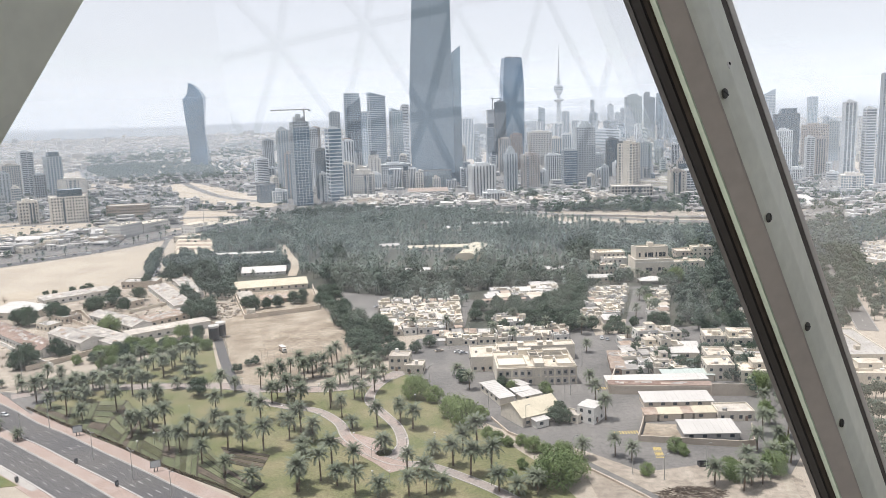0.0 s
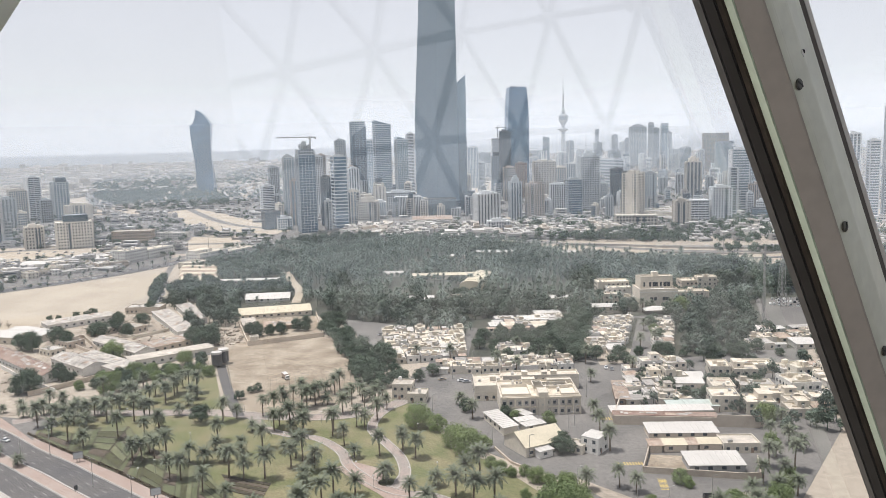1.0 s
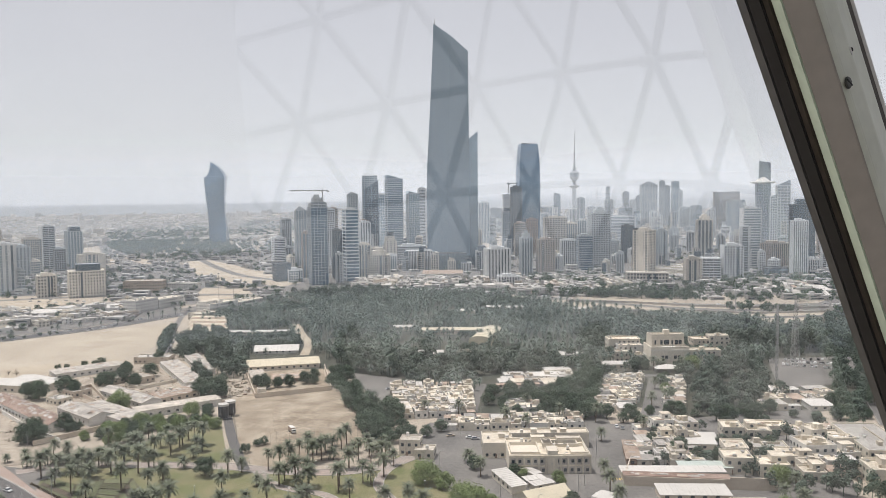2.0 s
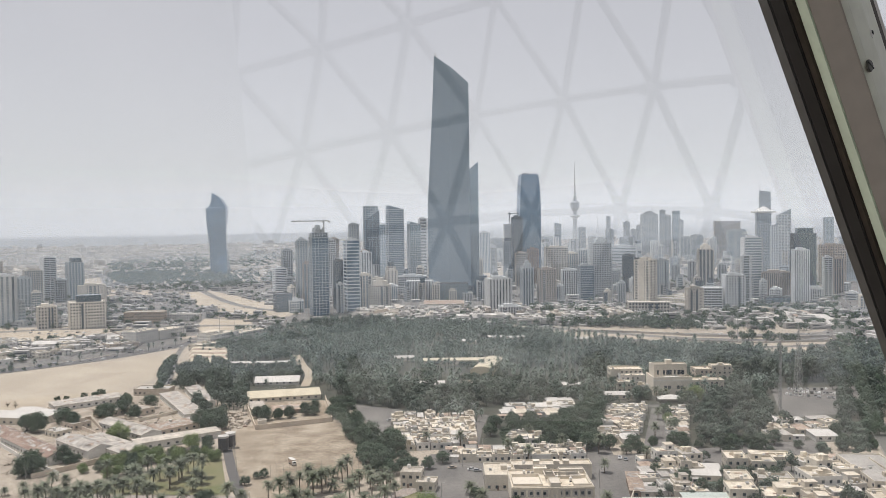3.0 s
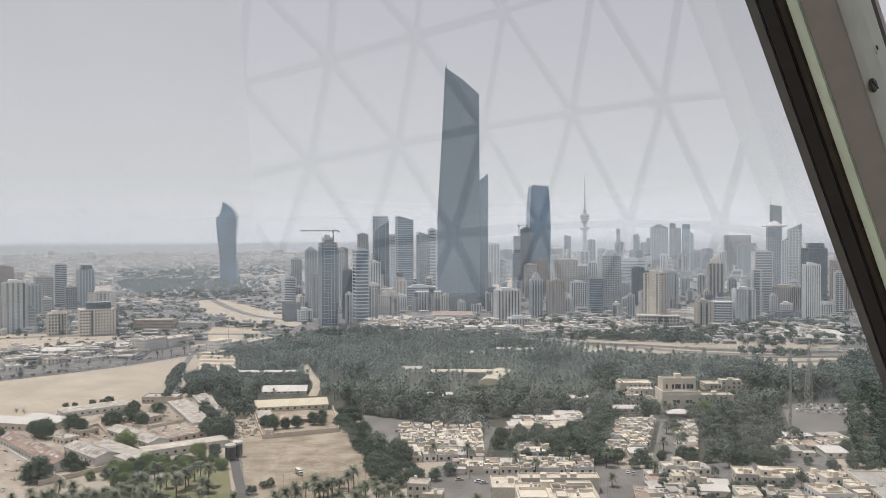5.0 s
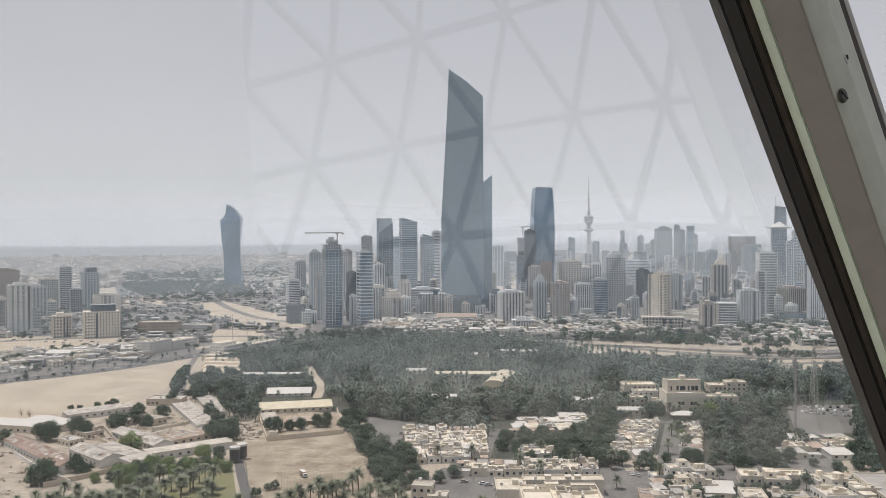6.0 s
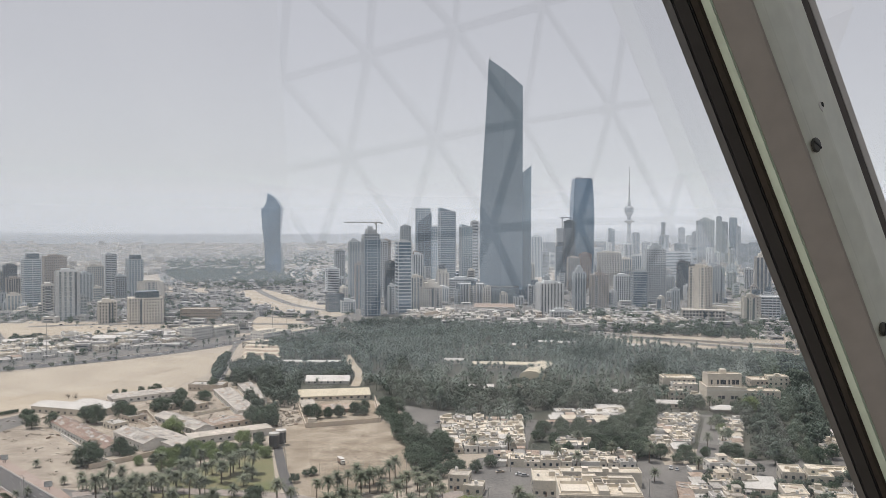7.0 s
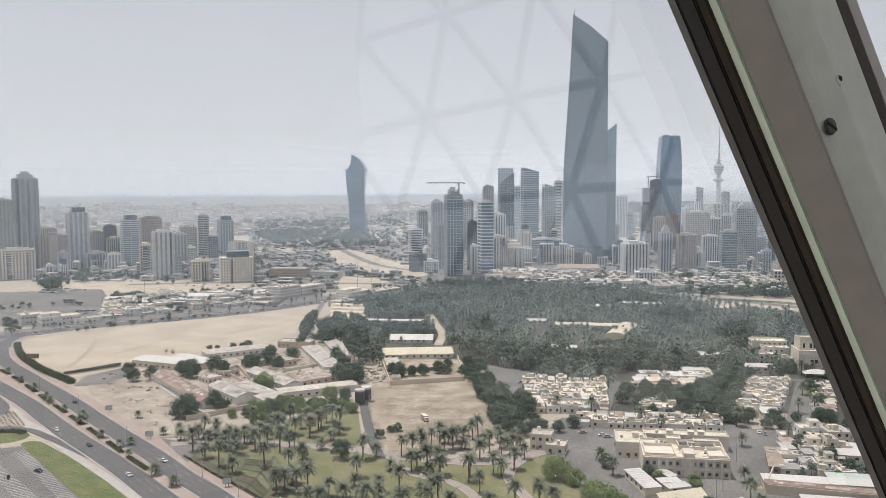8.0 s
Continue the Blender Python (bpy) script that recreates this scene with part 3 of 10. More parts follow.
def tower(name, label, x, y, wide, h, d=24, rot=0.0, wall=BEIGE, glass=WINDOW, fl=3.6, band=0.45, pier=4.0, pf=0.5, top="plant", blank=0, category="high-rise"):
    """A high building whose front stands y metres out; wide is the width that faces the camera."""
    # swaps each wall colour for its copy with painted-in haze
    wall = {CREAM: STONE_CREAM, BEIGE: STONE_BEIGE, TAN: STONE_TAN, WHITE: TOWER_WHITE, PALE: TOWER_PALE, GREY: TOWER_GREY}.get(wall, wall)
    own = random.Random(int(x * 31 + h * 17))
    fl, pier = fl * own.uniform(0.88, 1.05), pier * own.uniform(0.72, 1.1)
    if band == 0.45 and pf == 0.5:
        band, pf = own.choice(((0.45, 0.5), (0.2, 0.5), (0.4, 0.18), (0.12, 0.42), (0.35, 0.35)))
        glass = own.choice((glass, glass, GLASS_GREY, GLASS_BLUE)) if glass is WINDOW else glass
    a = abs(radians(rot))
    far = math.hypot(x, y)
    w = max(8.0, (wide * y / far - d * math.sin(a)) / math.cos(a))
    z = rise(math.hypot(x, y))
    if len(label.split()) < 4:
        label += " among the city towers"
    ob = thing(name, x * (1 + d / 2 / far), y * (1 + d / 2 / far), z - 1.5, rot - math.degrees(math.atan2(x, y)), label, category)
    part("glazing", Bits().box(0, 0, 0, w, d, h), glass, ob)
    shell_bits = facade(w, d, h, fl, band, pier, pf)
    if far > 1700:
        ring_box(shell_bits, w + 0.9, d + 0.9, h, 1.4, 0.6).box(0, 0, h, w - 0.4, d - 0.4, 0.3)
    part("wall", shell_bits, wall, ob, kind="stuff")
    if pf > 0.3 and band > 0.15 and far < 1400 and not blank & 12:
        for k in range(own.choice((0, 1, 1, 2, 2))):
            px = own.uniform(-0.38, 0.38) * w
            if own.random() < 0.5:
                part("glass_strip", Bits().box(px, -d / 2 - 0.3, 2, own.uniform(1.6, 3.4), 0.5, h - 3), GLASS_DARK, ob)
            else:
                bal, wb = Bits(), own.uniform(3.0, 5.0)
                for j in range(1, int(h / fl)):
                    bal.box(px, -d / 2 - 0.9, j * fl, wb, 1.4, 1.0)
                part("balcony", bal, own.choice((wall, PALE, WHITE)), ob, kind="stuff")
                # one tall dark strip imitates the shaded recess behind the balconies
                part("balcony_door", Bits().box(px, -d / 2 - 0.3, fl, wb * 0.9, 0.3, h - fl - 2), WINDOW, ob)
    if blank:
        slabs = []
        if blank & 1:
            slabs.append((-w / 2 - 0.25, 0, 0.9, d + 0.9, h))
        if blank & 2:
            slabs.append((w / 2 + 0.25, 0, 0.9, d + 0.9, h))
        if blank & 4:
            slabs.append((0, -d / 2 - 0.3, w * 0.34, 0.9, h + 1))
        if blank & 8:
            slabs += [(-w * 0.36, -d / 2 - 0.3, w * 0.26, 0.9, h), (w * 0.36, -d / 2 - 0.3, w * 0.26, 0.9, h)]
        for sx, sy, sw, sd, sh in slabs:
            part("blank_wall", Bits().box(sx, sy, 0, sw, sd, sh), wall, ob)
    if far <= 1700:
        part("parapet", ring_box(Bits(), w + 0.9, d + 0.9, h, 1.4, 0.6).box(0, 0, h, w - 0.4, d - 0.4, 0.3), wall, ob)
    if top == "plant":
        p = Bits().box(-w * 0.08, 0, h + 0.3, w * 0.42, d * 0.45, 4.2).box(w * 0.28, d * 0.1, h + 0.3, w * 0.18, d * 0.3, 2.8)
        part("roof_plant", p, wall, ob, kind="stuff")
    elif top == "step":
        part("roof_plant", Bits().box(0, 0, h + 0.3, w * 0.66, d * 0.66, 7).box(0, 0, h + 7.3, w * 0.36, d * 0.4, 4), wall, ob)
    elif top == "mast":
        part("roof_plant", Bits().box(0, 0, h + 0.3, w * 0.5, d * 0.5, 5), wall, ob)
        part("mast", Bits().tube((0, 0, h + 5), (0, 0, h + 24), 0.5, 0.15), METAL, ob)
    elif top == "dark":
        part("roof_plant", Bits().box(w * 0.05, 0, h + 0.3, w * 0.7, d * 0.7, 9), GLASS_DARK, ob)
    elif top == "slope":
        b = Bits()
        b.loft([[(-w / 2, -d / 2, h), (w / 2, -d / 2, h), (w / 2, d / 2, h), (-w / 2, d / 2, h)],
                [(-w / 2, -d / 2, h + w * 0.3), (w / 2, -d / 2, h + 0.5), (w / 2, d / 2, h + 0.5), (-w / 2, d / 2, h + w * 0.3)]])
        part("crown", b, glass, ob)
    elif top == "slope_right":
        b = Bits()
        b.loft([[(-w / 2, -d / 2, h), (w / 2, -d / 2, h), (w / 2, d / 2, h), (-w / 2, d / 2, h)],
                [(-w / 2, -d / 2, h + 0.5), (w / 2, -d / 2, h + w * 0.5), (w / 2, d / 2, h + w * 0.5), (-w / 2, d / 2, h + 0.5)]])
        part("crown", b, glass, ob)
    return ob


APT, OFF = "apartment_tower", "office_tower"
# left cluster
tower(APT, "pale grey slab of flats with many balconies", -785.8, 1037.9, 38.1, 110.0, 22, 6, GREY, GLASS_GREY, 3.5, 0.3, 6, 0.3)
tower(APT, "very tall grey block of flats with a stepped crown", -814.9, 1129.6, 41.9, 141.6, 30, 5, GREY, GLASS_BLUE, 3.4, 0.16, 6.5, 0.4, "step")
tower(APT, "broad beige block of flats", -757.9, 1027.6, 56.5, 42.0, 20, 4, CREAM, WINDOW, band=0.5)
tower(APT, "tan block of flats with dark balconies", -765.7, 1119.8, 45.9, 57.0, 20, 6, TAN, WINDOW, band=0.5, blank=4)
tower(APT, "light tower of flats with a dark crown", -759.7, 1173.0, 36.1, 89.0, 26, 8, PALE, GLASS_BLUE, 3.4, 0.14, 7, 0.4, "dark")
tower(APT, "brown-grey block of flats", -824.4, 1328.9, 27.8, 50.9, 20, 6, TAN, WINDOW)
tower(APT, "low grey block of flats", -720.2, 1160.7, 37.4, 27.4, 20, 6, GREY, WINDOW)
tower(APT, "dark block of flats behind the others", -800.8, 1332.0, 24.5, 60.7, 20, 4, DARK, GLASS_DARK)
tower(APT, "tan block of flats", -746.1, 1252.3, 28.0, 44.2, 20, 4, TAN, WINDOW)
tower(APT, "blue and white tower with wrapped balconies", -699.0, 1218.8, 32.8, 76.1, 24, 10, PALE, GLASS_BLUE, 3.6, 0.38, 12, 0.1, "dark")
tower(APT, "brown tower with a flat top", -685.4, 1260.3, 38.6, 78.3, 26, 8, TAN, WINDOW, 3.6, 0.6, 3.4, 0.6)
tower(APT, "white tower with blue glass strips", -564.2, 1068.9, 30.9, 65.9, 24, 6, WHITE, GLASS_BLUE, 3.6, 0.25, 6, 0.55)
tower(APT, "beige tower of flats", -603.3, 1093.7, 20.7, 45.1, 22, 4, BEIGE, WINDOW)
tower(OFF, "grey office block", -638.6, 1266.7, 23.6, 51.5, 22, 4, GREY, GLASS_GREY)
tower(APT, "beige tower of flats behind", -681.6, 1383.3, 33.2, 58.0, 24, 8, BEIGE, WINDOW)
tower(APT, "tall tower with white balcony bands", -697.0, 1471.1, 28.3, 76.3, 26, 14, WHITE, GLASS_DARK, 3.6, 0.5, 14, 0.12, "plant", 1)
tower(OFF, "slim grey tower", -654.4, 1424.1, 21.8, 38.7, 22, 6, GREY, WINDOW)
tower(OFF, "blue-grey tower with square windows", -652.5, 1476.9, 32.6, 66.6, 26, 12, GREY, GLASS_BLUE, 3.8, 0.35, 4.4, 0.35, "dark")
tower(APT, "cream block with a blue glass middle", -574.2, 1362.1, 45.5, 33.0, 24, 6, CREAM, GLASS_BLUE, 3.6, 0.3, 8, 0.4, "plant", 8)
tower(APT, "cream block of flats with dark roof pavilions", -444.0, 1036.4, 46.6, 33.8, 26, 4, CREAM, WINDOW, 3.4, 0.5, 3.6, 0.5, "dark")
tower(APT, "cream block of flats", -497.1, 1042.7, 25.0, 28.1, 20, 4, CREAM, WINDOW)
tower(APT, "grey block of flats", -551.5, 1078.1, 19.4, 31.6, 20, 4, GREY, WINDOW)
# middle
tower(APT, "white block with ribbon windows", -300.4, 1544.3, 26.3, 47.9, 22, 10, WHITE, WINDOW, 3.4, 0.5, 20, 0.1)
tower(APT, "slim grey tower", -299.4, 1610.9, 20.9, 80.7, 24, 8, GREY, WINDOW, 3.5, 0.3, 3.4, 0.5)
tower(APT, "slim grey tower with blue glass", -245.4, 1461.5, 20.9, 101.2, 24, 6, GREY, GLASS_BLUE, 3.5, 0.35, 5, 0.4)
tower(APT, "brown brick tower", -205.3, 1264.7, 11.2, 68.9, 20, 3, TAN, WINDOW)
tower(APT, "white tower of flats", -185.4, 1395.6, 17.1, 102.5, 22, 4, WHITE, WINDOW)
tower(OFF, "dark narrow office tower", -154.9, 1248.1, 16.2, 73.1, 22, 3, DARK, GLASS_DARK, 3.8, 0.15, 4, 0.12)
tower(OFF, "tower of white bands and dark ribbon glass", -130.8, 1211.4, 23.9, 104.9, 24, 12, WHITE, GLASS_DEEP, 5.2, 0.30, 40, 0.05, "plant", 2)
tower(OFF, "white slab in front of the banded tower", -145.4, 1189.8, 9.7, 41.3, 18, 2, WHITE, WINDOW)
tower(OFF, "grey office tower", -166.7, 1584.7, 19.4, 129.0, 24, 4, GREY, GLASS_GREY)
tower(OFF, "tall pale glass tower with a flat top", -155.9, 1854.7, 33.0, 170, 26, 0, PALE, GLASS_BLUE, 4, 0.32, 5, 0.2, "none")
slanted = thing("office_tower", -148, 1806, -1.5, 4.5, "dark blue glass tower with a slanted pointed top", "high-rise")
part("glazing", Bits().loft([[(-15, -12, 0), (15, -12, 0), (15, 12, 0), (-15, 12, 0)], [(-15, -12, 139), (15, -12, 161), (15, 12, 161), (-15, 12, 139)]]), GLASS_DARK, slanted)
fins = Bits()
for k in range(1, 38):
    z = k * 3.9
    a = max(-15.0, -15 + (z + 1 - 139) / 22 * 30)
    fins.box((a + 15) / 2, 0, z, 15.3 - a, 24.4, 0.5)
for k in range(5):
    fins.box(-15 + k * 7.5, -12.1, 0, 0.5, 0.5, 139 + k * 5.5)
part("mullion", fins, STONE_BLUE, slanted, kind="stuff")
tower(OFF, "tall blue glass tower with a curved sloping top", -94.8, 1718.8, 37.4, 159.7, 30, 10, PALE, GLASS_BLUE, 4, 0.25, 30, 0.03, "slope")
tower(OFF, "blue-grey glass tower", -141.4, 2036.3, 23.6, 129.2, 28, 4, PALE, GLASS_BLUE, 4, 0.2, 5, 0.1)
tower(OFF, "blue-grey glass tower with a slanted top", -57.5, 1777.7, 29.1, 128.8, 30, 12, PALE, GLASS_BLUE, 4, 0.12, 5, 0.1, "slope")
tower(APT, "white striped tower", -43.8, 2057.1, 19.6, 143.1, 22, 3, WHITE, WINDOW, 3.6, 0.5, 20, 0.2)
tower(APT, "brown tower of flats", -135.6, 1476.4, 19.1, 80.1, 22, 5, BROWN, WINDOW)
tower(APT, "cream block of flats with corner turrets", -92.5, 1246.7, 33.2, 35.6, 22, 4, CREAM, WINDOW, 3.4, 0.5, 3.5, 0.55, "step")
tower(APT, "cream block of flats", -115.1, 1250.3, 20.5, 51.0, 20, 4, CREAM, WINDOW)
tower(APT, "pale tower of flats", -84.6, 1420.9, 18.4, 48.1, 20, 3, CREAM, WINDOW, 3.4, 0.5, 6, 0.6)
tower(OFF, "wide white building with close vertical fins", -35.1, 1369.1, 43.9, 33.3, 30, 4, WHITE, WINDOW, 4, 0.08, 3, 0.45, "none")
tower(OFF, "wide building with a domed metal roof", -52.6, 1484.8, 54.7, 34.0, 34, 4, PALE, WINDOW, 4, 0.4, 4, 0.3, "plant")
tower(OFF, "low dark glass office building", -232.1, 1210.6, 27.3, 27.1, 24, 12, DARK, GLASS_DARK, 4, 0.1, 4, 0.08, "none")
tower(APT, "small white block of flats", -210.5, 1199.5, 22.1, 17.9, 18, 4, WHITE, WINDOW)
tower(APT, "cream tower beside the tallest tower", 67.8, 1564.8, 21.3, 59.2, 22, 4, CREAM, WINDOW)
tower(OFF, "blue-grey office tower", 113.2, 2163.3, 31.0, 104.8, 24, 10, PALE, GLASS_BLUE, 3.8, 0.2, 4, 0.35)
tower(OFF, "wide pale building in the haze", 174.4, 2587.7, 42.3, 47.6, 40, 2, PALE, GLASS_GREY)
unfinished = tower(OFF, "unfinished tower with tall white cladding on its top", 157.4, 1917.1, 28.7, 86, 26, 6, GREY, GLASS_BLUE, 4, 0.2, 6, 0.15, "none")
part("bare_storey", Bits().box(0, 0, 86, 19, 20, 10), GLASS_DARK, unfinished)
part("cladding", Bits().box(0, 0, 95.5, 23, 24, 31).box(0, 0, 126.5, 22, 23, 0.6), TOWER_WHITE, unfinished)
tower(OFF, "dark tower under construction", 163.4, 1780.1, 24.2, 141.1, 26, 4, DARK, GLASS_DARK, 4, 0.2, 5, 0.2)
tower(APT, "broad white block with dark window strips", 79.3, 1156.2, 37.1, 48.9, 26, 14, WHITE, WINDOW, 3.5, 0.12, 5.2, 0.62, "plant")
tower(APT, "low white block", 91.0, 1104.1, 30.9, 15.1, 20, 6, WHITE, WINDOW)
tower(OFF, "grey tower with dark glass", 130.8, 1263.5, 19.8, 58.5, 22, 10, GREY, GLASS_DARK, 3.7, 0.03, 5, 0.42, "step")
# right
tower(APT, "brown-beige tower of flats", 160.3, 1258.7, 28.3, 55.7, 24, 8, TAN, WINDOW, 3.5, 0.5, 4, 0.5)
tower(APT, "wide beige tower of flats", 209.8, 1509.7, 43.2, 81.9, 26, 6, BEIGE, WINDOW, 3.5, 0.5, 4, 0.5)
tower(APT, "light beige tower", 255.2, 1611.9, 23.1, 67.5, 22, 6, CREAM, WINDOW)
tower(APT, "white tower of flats", 221.6, 1433.0, 28.3, 44.6, 22, 6, WHITE, WINDOW)
tower(OFF, "blue-grey office block", 234.7, 1342.4, 27.5, 56.5, 24, 10, GREY, GLASS_DEEP, 3.7, 0.3, 40, 0.06)
tower(APT, "large grey-tan tower with balconies", 269.8, 1401.0, 37.2, 91.4, 28, 12, GREY, WINDOW, 3.5, 0.5, 4, 0.45, "step")
tower(OFF, "wide building of white bands", 444.2, 2020.9, 64.7, 69.1, 30, 4, PALE, GLASS_GREY, 4, 0.5, 40, 0.05)
tower(OFF, "dark blue glass tower", 336.2, 1484.5, 23.3, 66.4, 26, 4, DARK, GLASS_DARK, 4, 0.1, 6, 0.08)
tower(APT, "beige tower with a dark glass flank", 281.6, 1140.8, 30.3, 73.2, 26, -22, CREAM, GLASS_DARK, 3.7, 0.4, 5, 0.35, "plant", 4)
tower(OFF, "grey office block", 358.1, 1341.2, 20.1, 63.8, 24, 4, GREY, WINDOW)
tower(APT, "small beige block", 358.6, 1341.1, 20.1, 25.3, 20, 4, BEIGE, WINDOW)
tower(OFF, "brown and cream tower with dark glass stripes", 498.1, 1560.0, 30.8, 73.9, 28, 6, CREAM, GLASS_DARK, 4, 0.04, 7, 0.42, "step")
tower(OFF, "white tower with blue ribbon windows", 501.1, 1336.4, 34.6, 99.1, 30, 12, WHITE, GLASS_BLUE, 4.2, 0.42, 40, 0.06, "plant", 1)
tower(APT, "white block with dark square windows", 412.1, 1167.1, 32.6, 49.4, 26, 12, PALE, WINDOW, 3.5, 0.45, 4.2, 0.5)
tower(OFF, "beige windowless block", 341.3, 1116.9, 22.9, 35.1, 24, 10, BEIGE, WINDOW, 3.5, 0.6, 5, 0.7)
tower("parking_garage", "white multi-storey car park", 380.7, 1164.0, 29.4, 31.7, 34, 6, WHITE, WINDOW, 3.2, 0.4, 6, 0.12, "none", category="car park")
tower(OFF, "wide brown office block with vertical ribs", 529.4, 1310.3, 48.3, 43.6, 34, 4, TAN, WINDOW, 4, 0.1, 2.6, 0.6)
tower(OFF, "slim white tower with a pointed side wall", 871.1, 2104.3, 37.3, 142.1, 26, 10, PALE, GLASS_GREY, 3.8, 0.4, 8, 0.2, "slope_right", 2)
tower(OFF, "pale tower of close vertical ribs", 524.2, 1207.4, 26.3, 82.3, 26, 10, PALE, GLASS_GREY, 4, 0.06, 3.2, 0.5)
tower(OFF, "broad dark glass tower with a raised roof", 561.7, 1284.5, 41.1, 105.0, 34, 10, DARK, GLASS_DARK, 4, 0.1, 4, 0.1, "dark")
tower(OFF, "tall dark glass tower in the haze", 1190.3, 2542.8, 32.9, 129.8, 30, 6, GREY, GLASS_BLUE, 4, 0.2, 4, 0.3, "none")
tower(APT, "brown tower of flats", 669.0, 1394.3, 19.0, 60.5, 24, 6, TAN, WINDOW)
tower(APT, "beige tower of flats", 800.5, 1718.4, 24.6, 57.8, 24, 6, BEIGE, WINDOW)
tower(APT, "grey tower of flats", 842.9, 1708.0, 27.9, 80.8, 26, 6, GREY, WINDOW)
tower(OFF, "tall striped tower", 606.4, 1180.5, 20.3, 120.5, 26, 8, PALE, GLASS_DARK, 3.8, 0.1, 5, 0.35, "plant")
tower(OFF, "tower with white bands and dark glass", 631.0, 1171.6, 19.4, 110.3, 26, 10, WHITE, GLASS_DARK, 4, 0.4, 30, 0.06)
tower(OFF, "very tall slim tower with a mast", 660.1, 1178.4, 24.2, 159.7, 26, 8, GREY, GLASS_DARK, 4, 0.2, 4, 0.3, "mast")
tower(OFF, "cream podium building", 582.5, 1120.3, 35.9, 21.7, 30, 6, CREAM, WINDOW)
# between and in front of the larger ones
tower(OFF, "dark blue slab beside the beige tower", 295.2, 1245.4, 11.9, 71.3, 22, 4, DARK, GLASS_DARK, 3.8, 0.12, 5, 0.1, "none")
tower("podium_building", "low beige podium with arched shops", 278.1, 1111.9, 57.7, 17.5, 30, 4, BEIGE, WINDOW, 4, 0.4, 5, 0.4, "none", category="building")
tower(OFF, "grey tower in front of the tallest tower", 1.3, 1451.0, 23.7, 110.4, 24, 4, GREY, GLASS_BLUE, 3.8, 0.2, 5, 0.3)
tower(OFF, "low dark glass block at the tallest tower's foot", 17.5, 1359.9, 52.0, 29.4, 24, 4, DARK, GLASS_BLUE, 4, 0.15, 6, 0.1, "none")
tower(APT, "slim white tower beside the tallest tower", 100.5, 2401.2, 13.1, 112.8, 18, 2, WHITE, WINDOW)
tower(OFF, "brownish office block below the cranes", 161.2, 1662.8, 26.1, 67.3, 24, 6, TAN, GLASS_GREY, 3.8, 0.3, 5, 0.3)
tower(APT, "brown brick tower of flats", 184.0, 1657.8, 22.6, 75.0, 22, 4, BROWN, WINDOW, 3.5, 0.5, 4, 0.5)
tower(OFF, "slim tower with blue glass stripes", 301.9, 1765.5, 21.7, 69.0, 24, 6, WHITE, GLASS_BLUE, 3.8, 0.1, 4.5, 0.4)
tower(APT, "slim tower in the haze", 784.1, 2381.2, 16.2, 81.0, 26, 4, PALE, GLASS_GREY)
tower(OFF, "white tower with a curved sign wall", 465.0, 1262.7, 14.6, 73.1, 20, 6, WHITE, GLASS_DARK, 3.8, 0.3, 10, 0.3, "none", 1)
tower(OFF, "pale tower with a slanted roof", 811.8, 2016.1, 17.9, 114.2, 24, 4, PALE, GLASS_GREY, 3.8, 0.3, 5, 0.3, "slope_right")
tower(OFF, "low blue glass showroom", 476.4, 1173.0, 36.0, 16.7, 22, 4, DARK, GLASS_BLUE, 4, 0.15, 5, 0.08, "none")
tower(APT, "white tower of stepped balconies", 632.7, 1355.4, 16.6, 64.4, 24, 8, WHITE, WINDOW, 3.5, 0.5, 6, 0.25)
tower(APT, "broad brown block of flats", 780.7, 1652.9, 56.3, 76.0, 30, 4, TAN, WINDOW, 3.5, 0.5, 4, 0.5)
tower(OFF, "grey tower in the haze", 1075.4, 2217.3, 19.6, 81.7, 26, 4, GREY, GLASS_GREY)
tower(APT, "slim tan tower of flats", -200.8, 1564.4, 16.0, 101.8, 20, 4, TAN, WINDOW)
tower(APT, "grey tower with dark columns", -127.8, 1406.8, 19.2, 80.3, 22, 6, PALE, GLASS_DARK, 3.8, 0.1, 6, 0.5)
tower(APT, "slim grey tower behind the others", -275.5, 1634.4, 14.5, 101.9, 22, 4, GREY, WINDOW)
tower(OFF, "grey office tower in the haze", 190.4, 2832.2, 40.5, 71.0, 30, 4, GREY, GLASS_GREY)
tower(APT, "pale tower in the haze", 495.1, 2719.0, 25.9, 77.4, 28, 4, PALE, GLASS_GREY)
tower(APT, "pale tower in the haze", 313.0, 2468.3, 26.9, 68.8, 28, 4, PALE, GLASS_GREY)
tower(APT, "beige block behind the flats", -896.7, 1296.5, 36.2, 58.9, 24, 4, BEIGE, WINDOW)
tower(APT, "cream block between the flats", -620.8, 1269.1, 15.7, 29.3, 20, 4, CREAM, WINDOW)
tower(APT, "beige block behind the flats", -727.3, 1389.5, 15.2, 55.4, 20, 4, BEIGE, WINDOW)
tower(APT, "cream block among the flats", -684.7, 1148.0, 22.0, 27.1, 20, 4, CREAM, WINDOW)
tower(APT, "white block among the flats", -750.7, 1122.0, 22.0, 31.8, 20, 4, WHITE, WINDOW)
tower(APT, "tan block among the flats", -464.9, 1128.4, 15.4, 28.4, 20, 4, TAN, WINDOW)
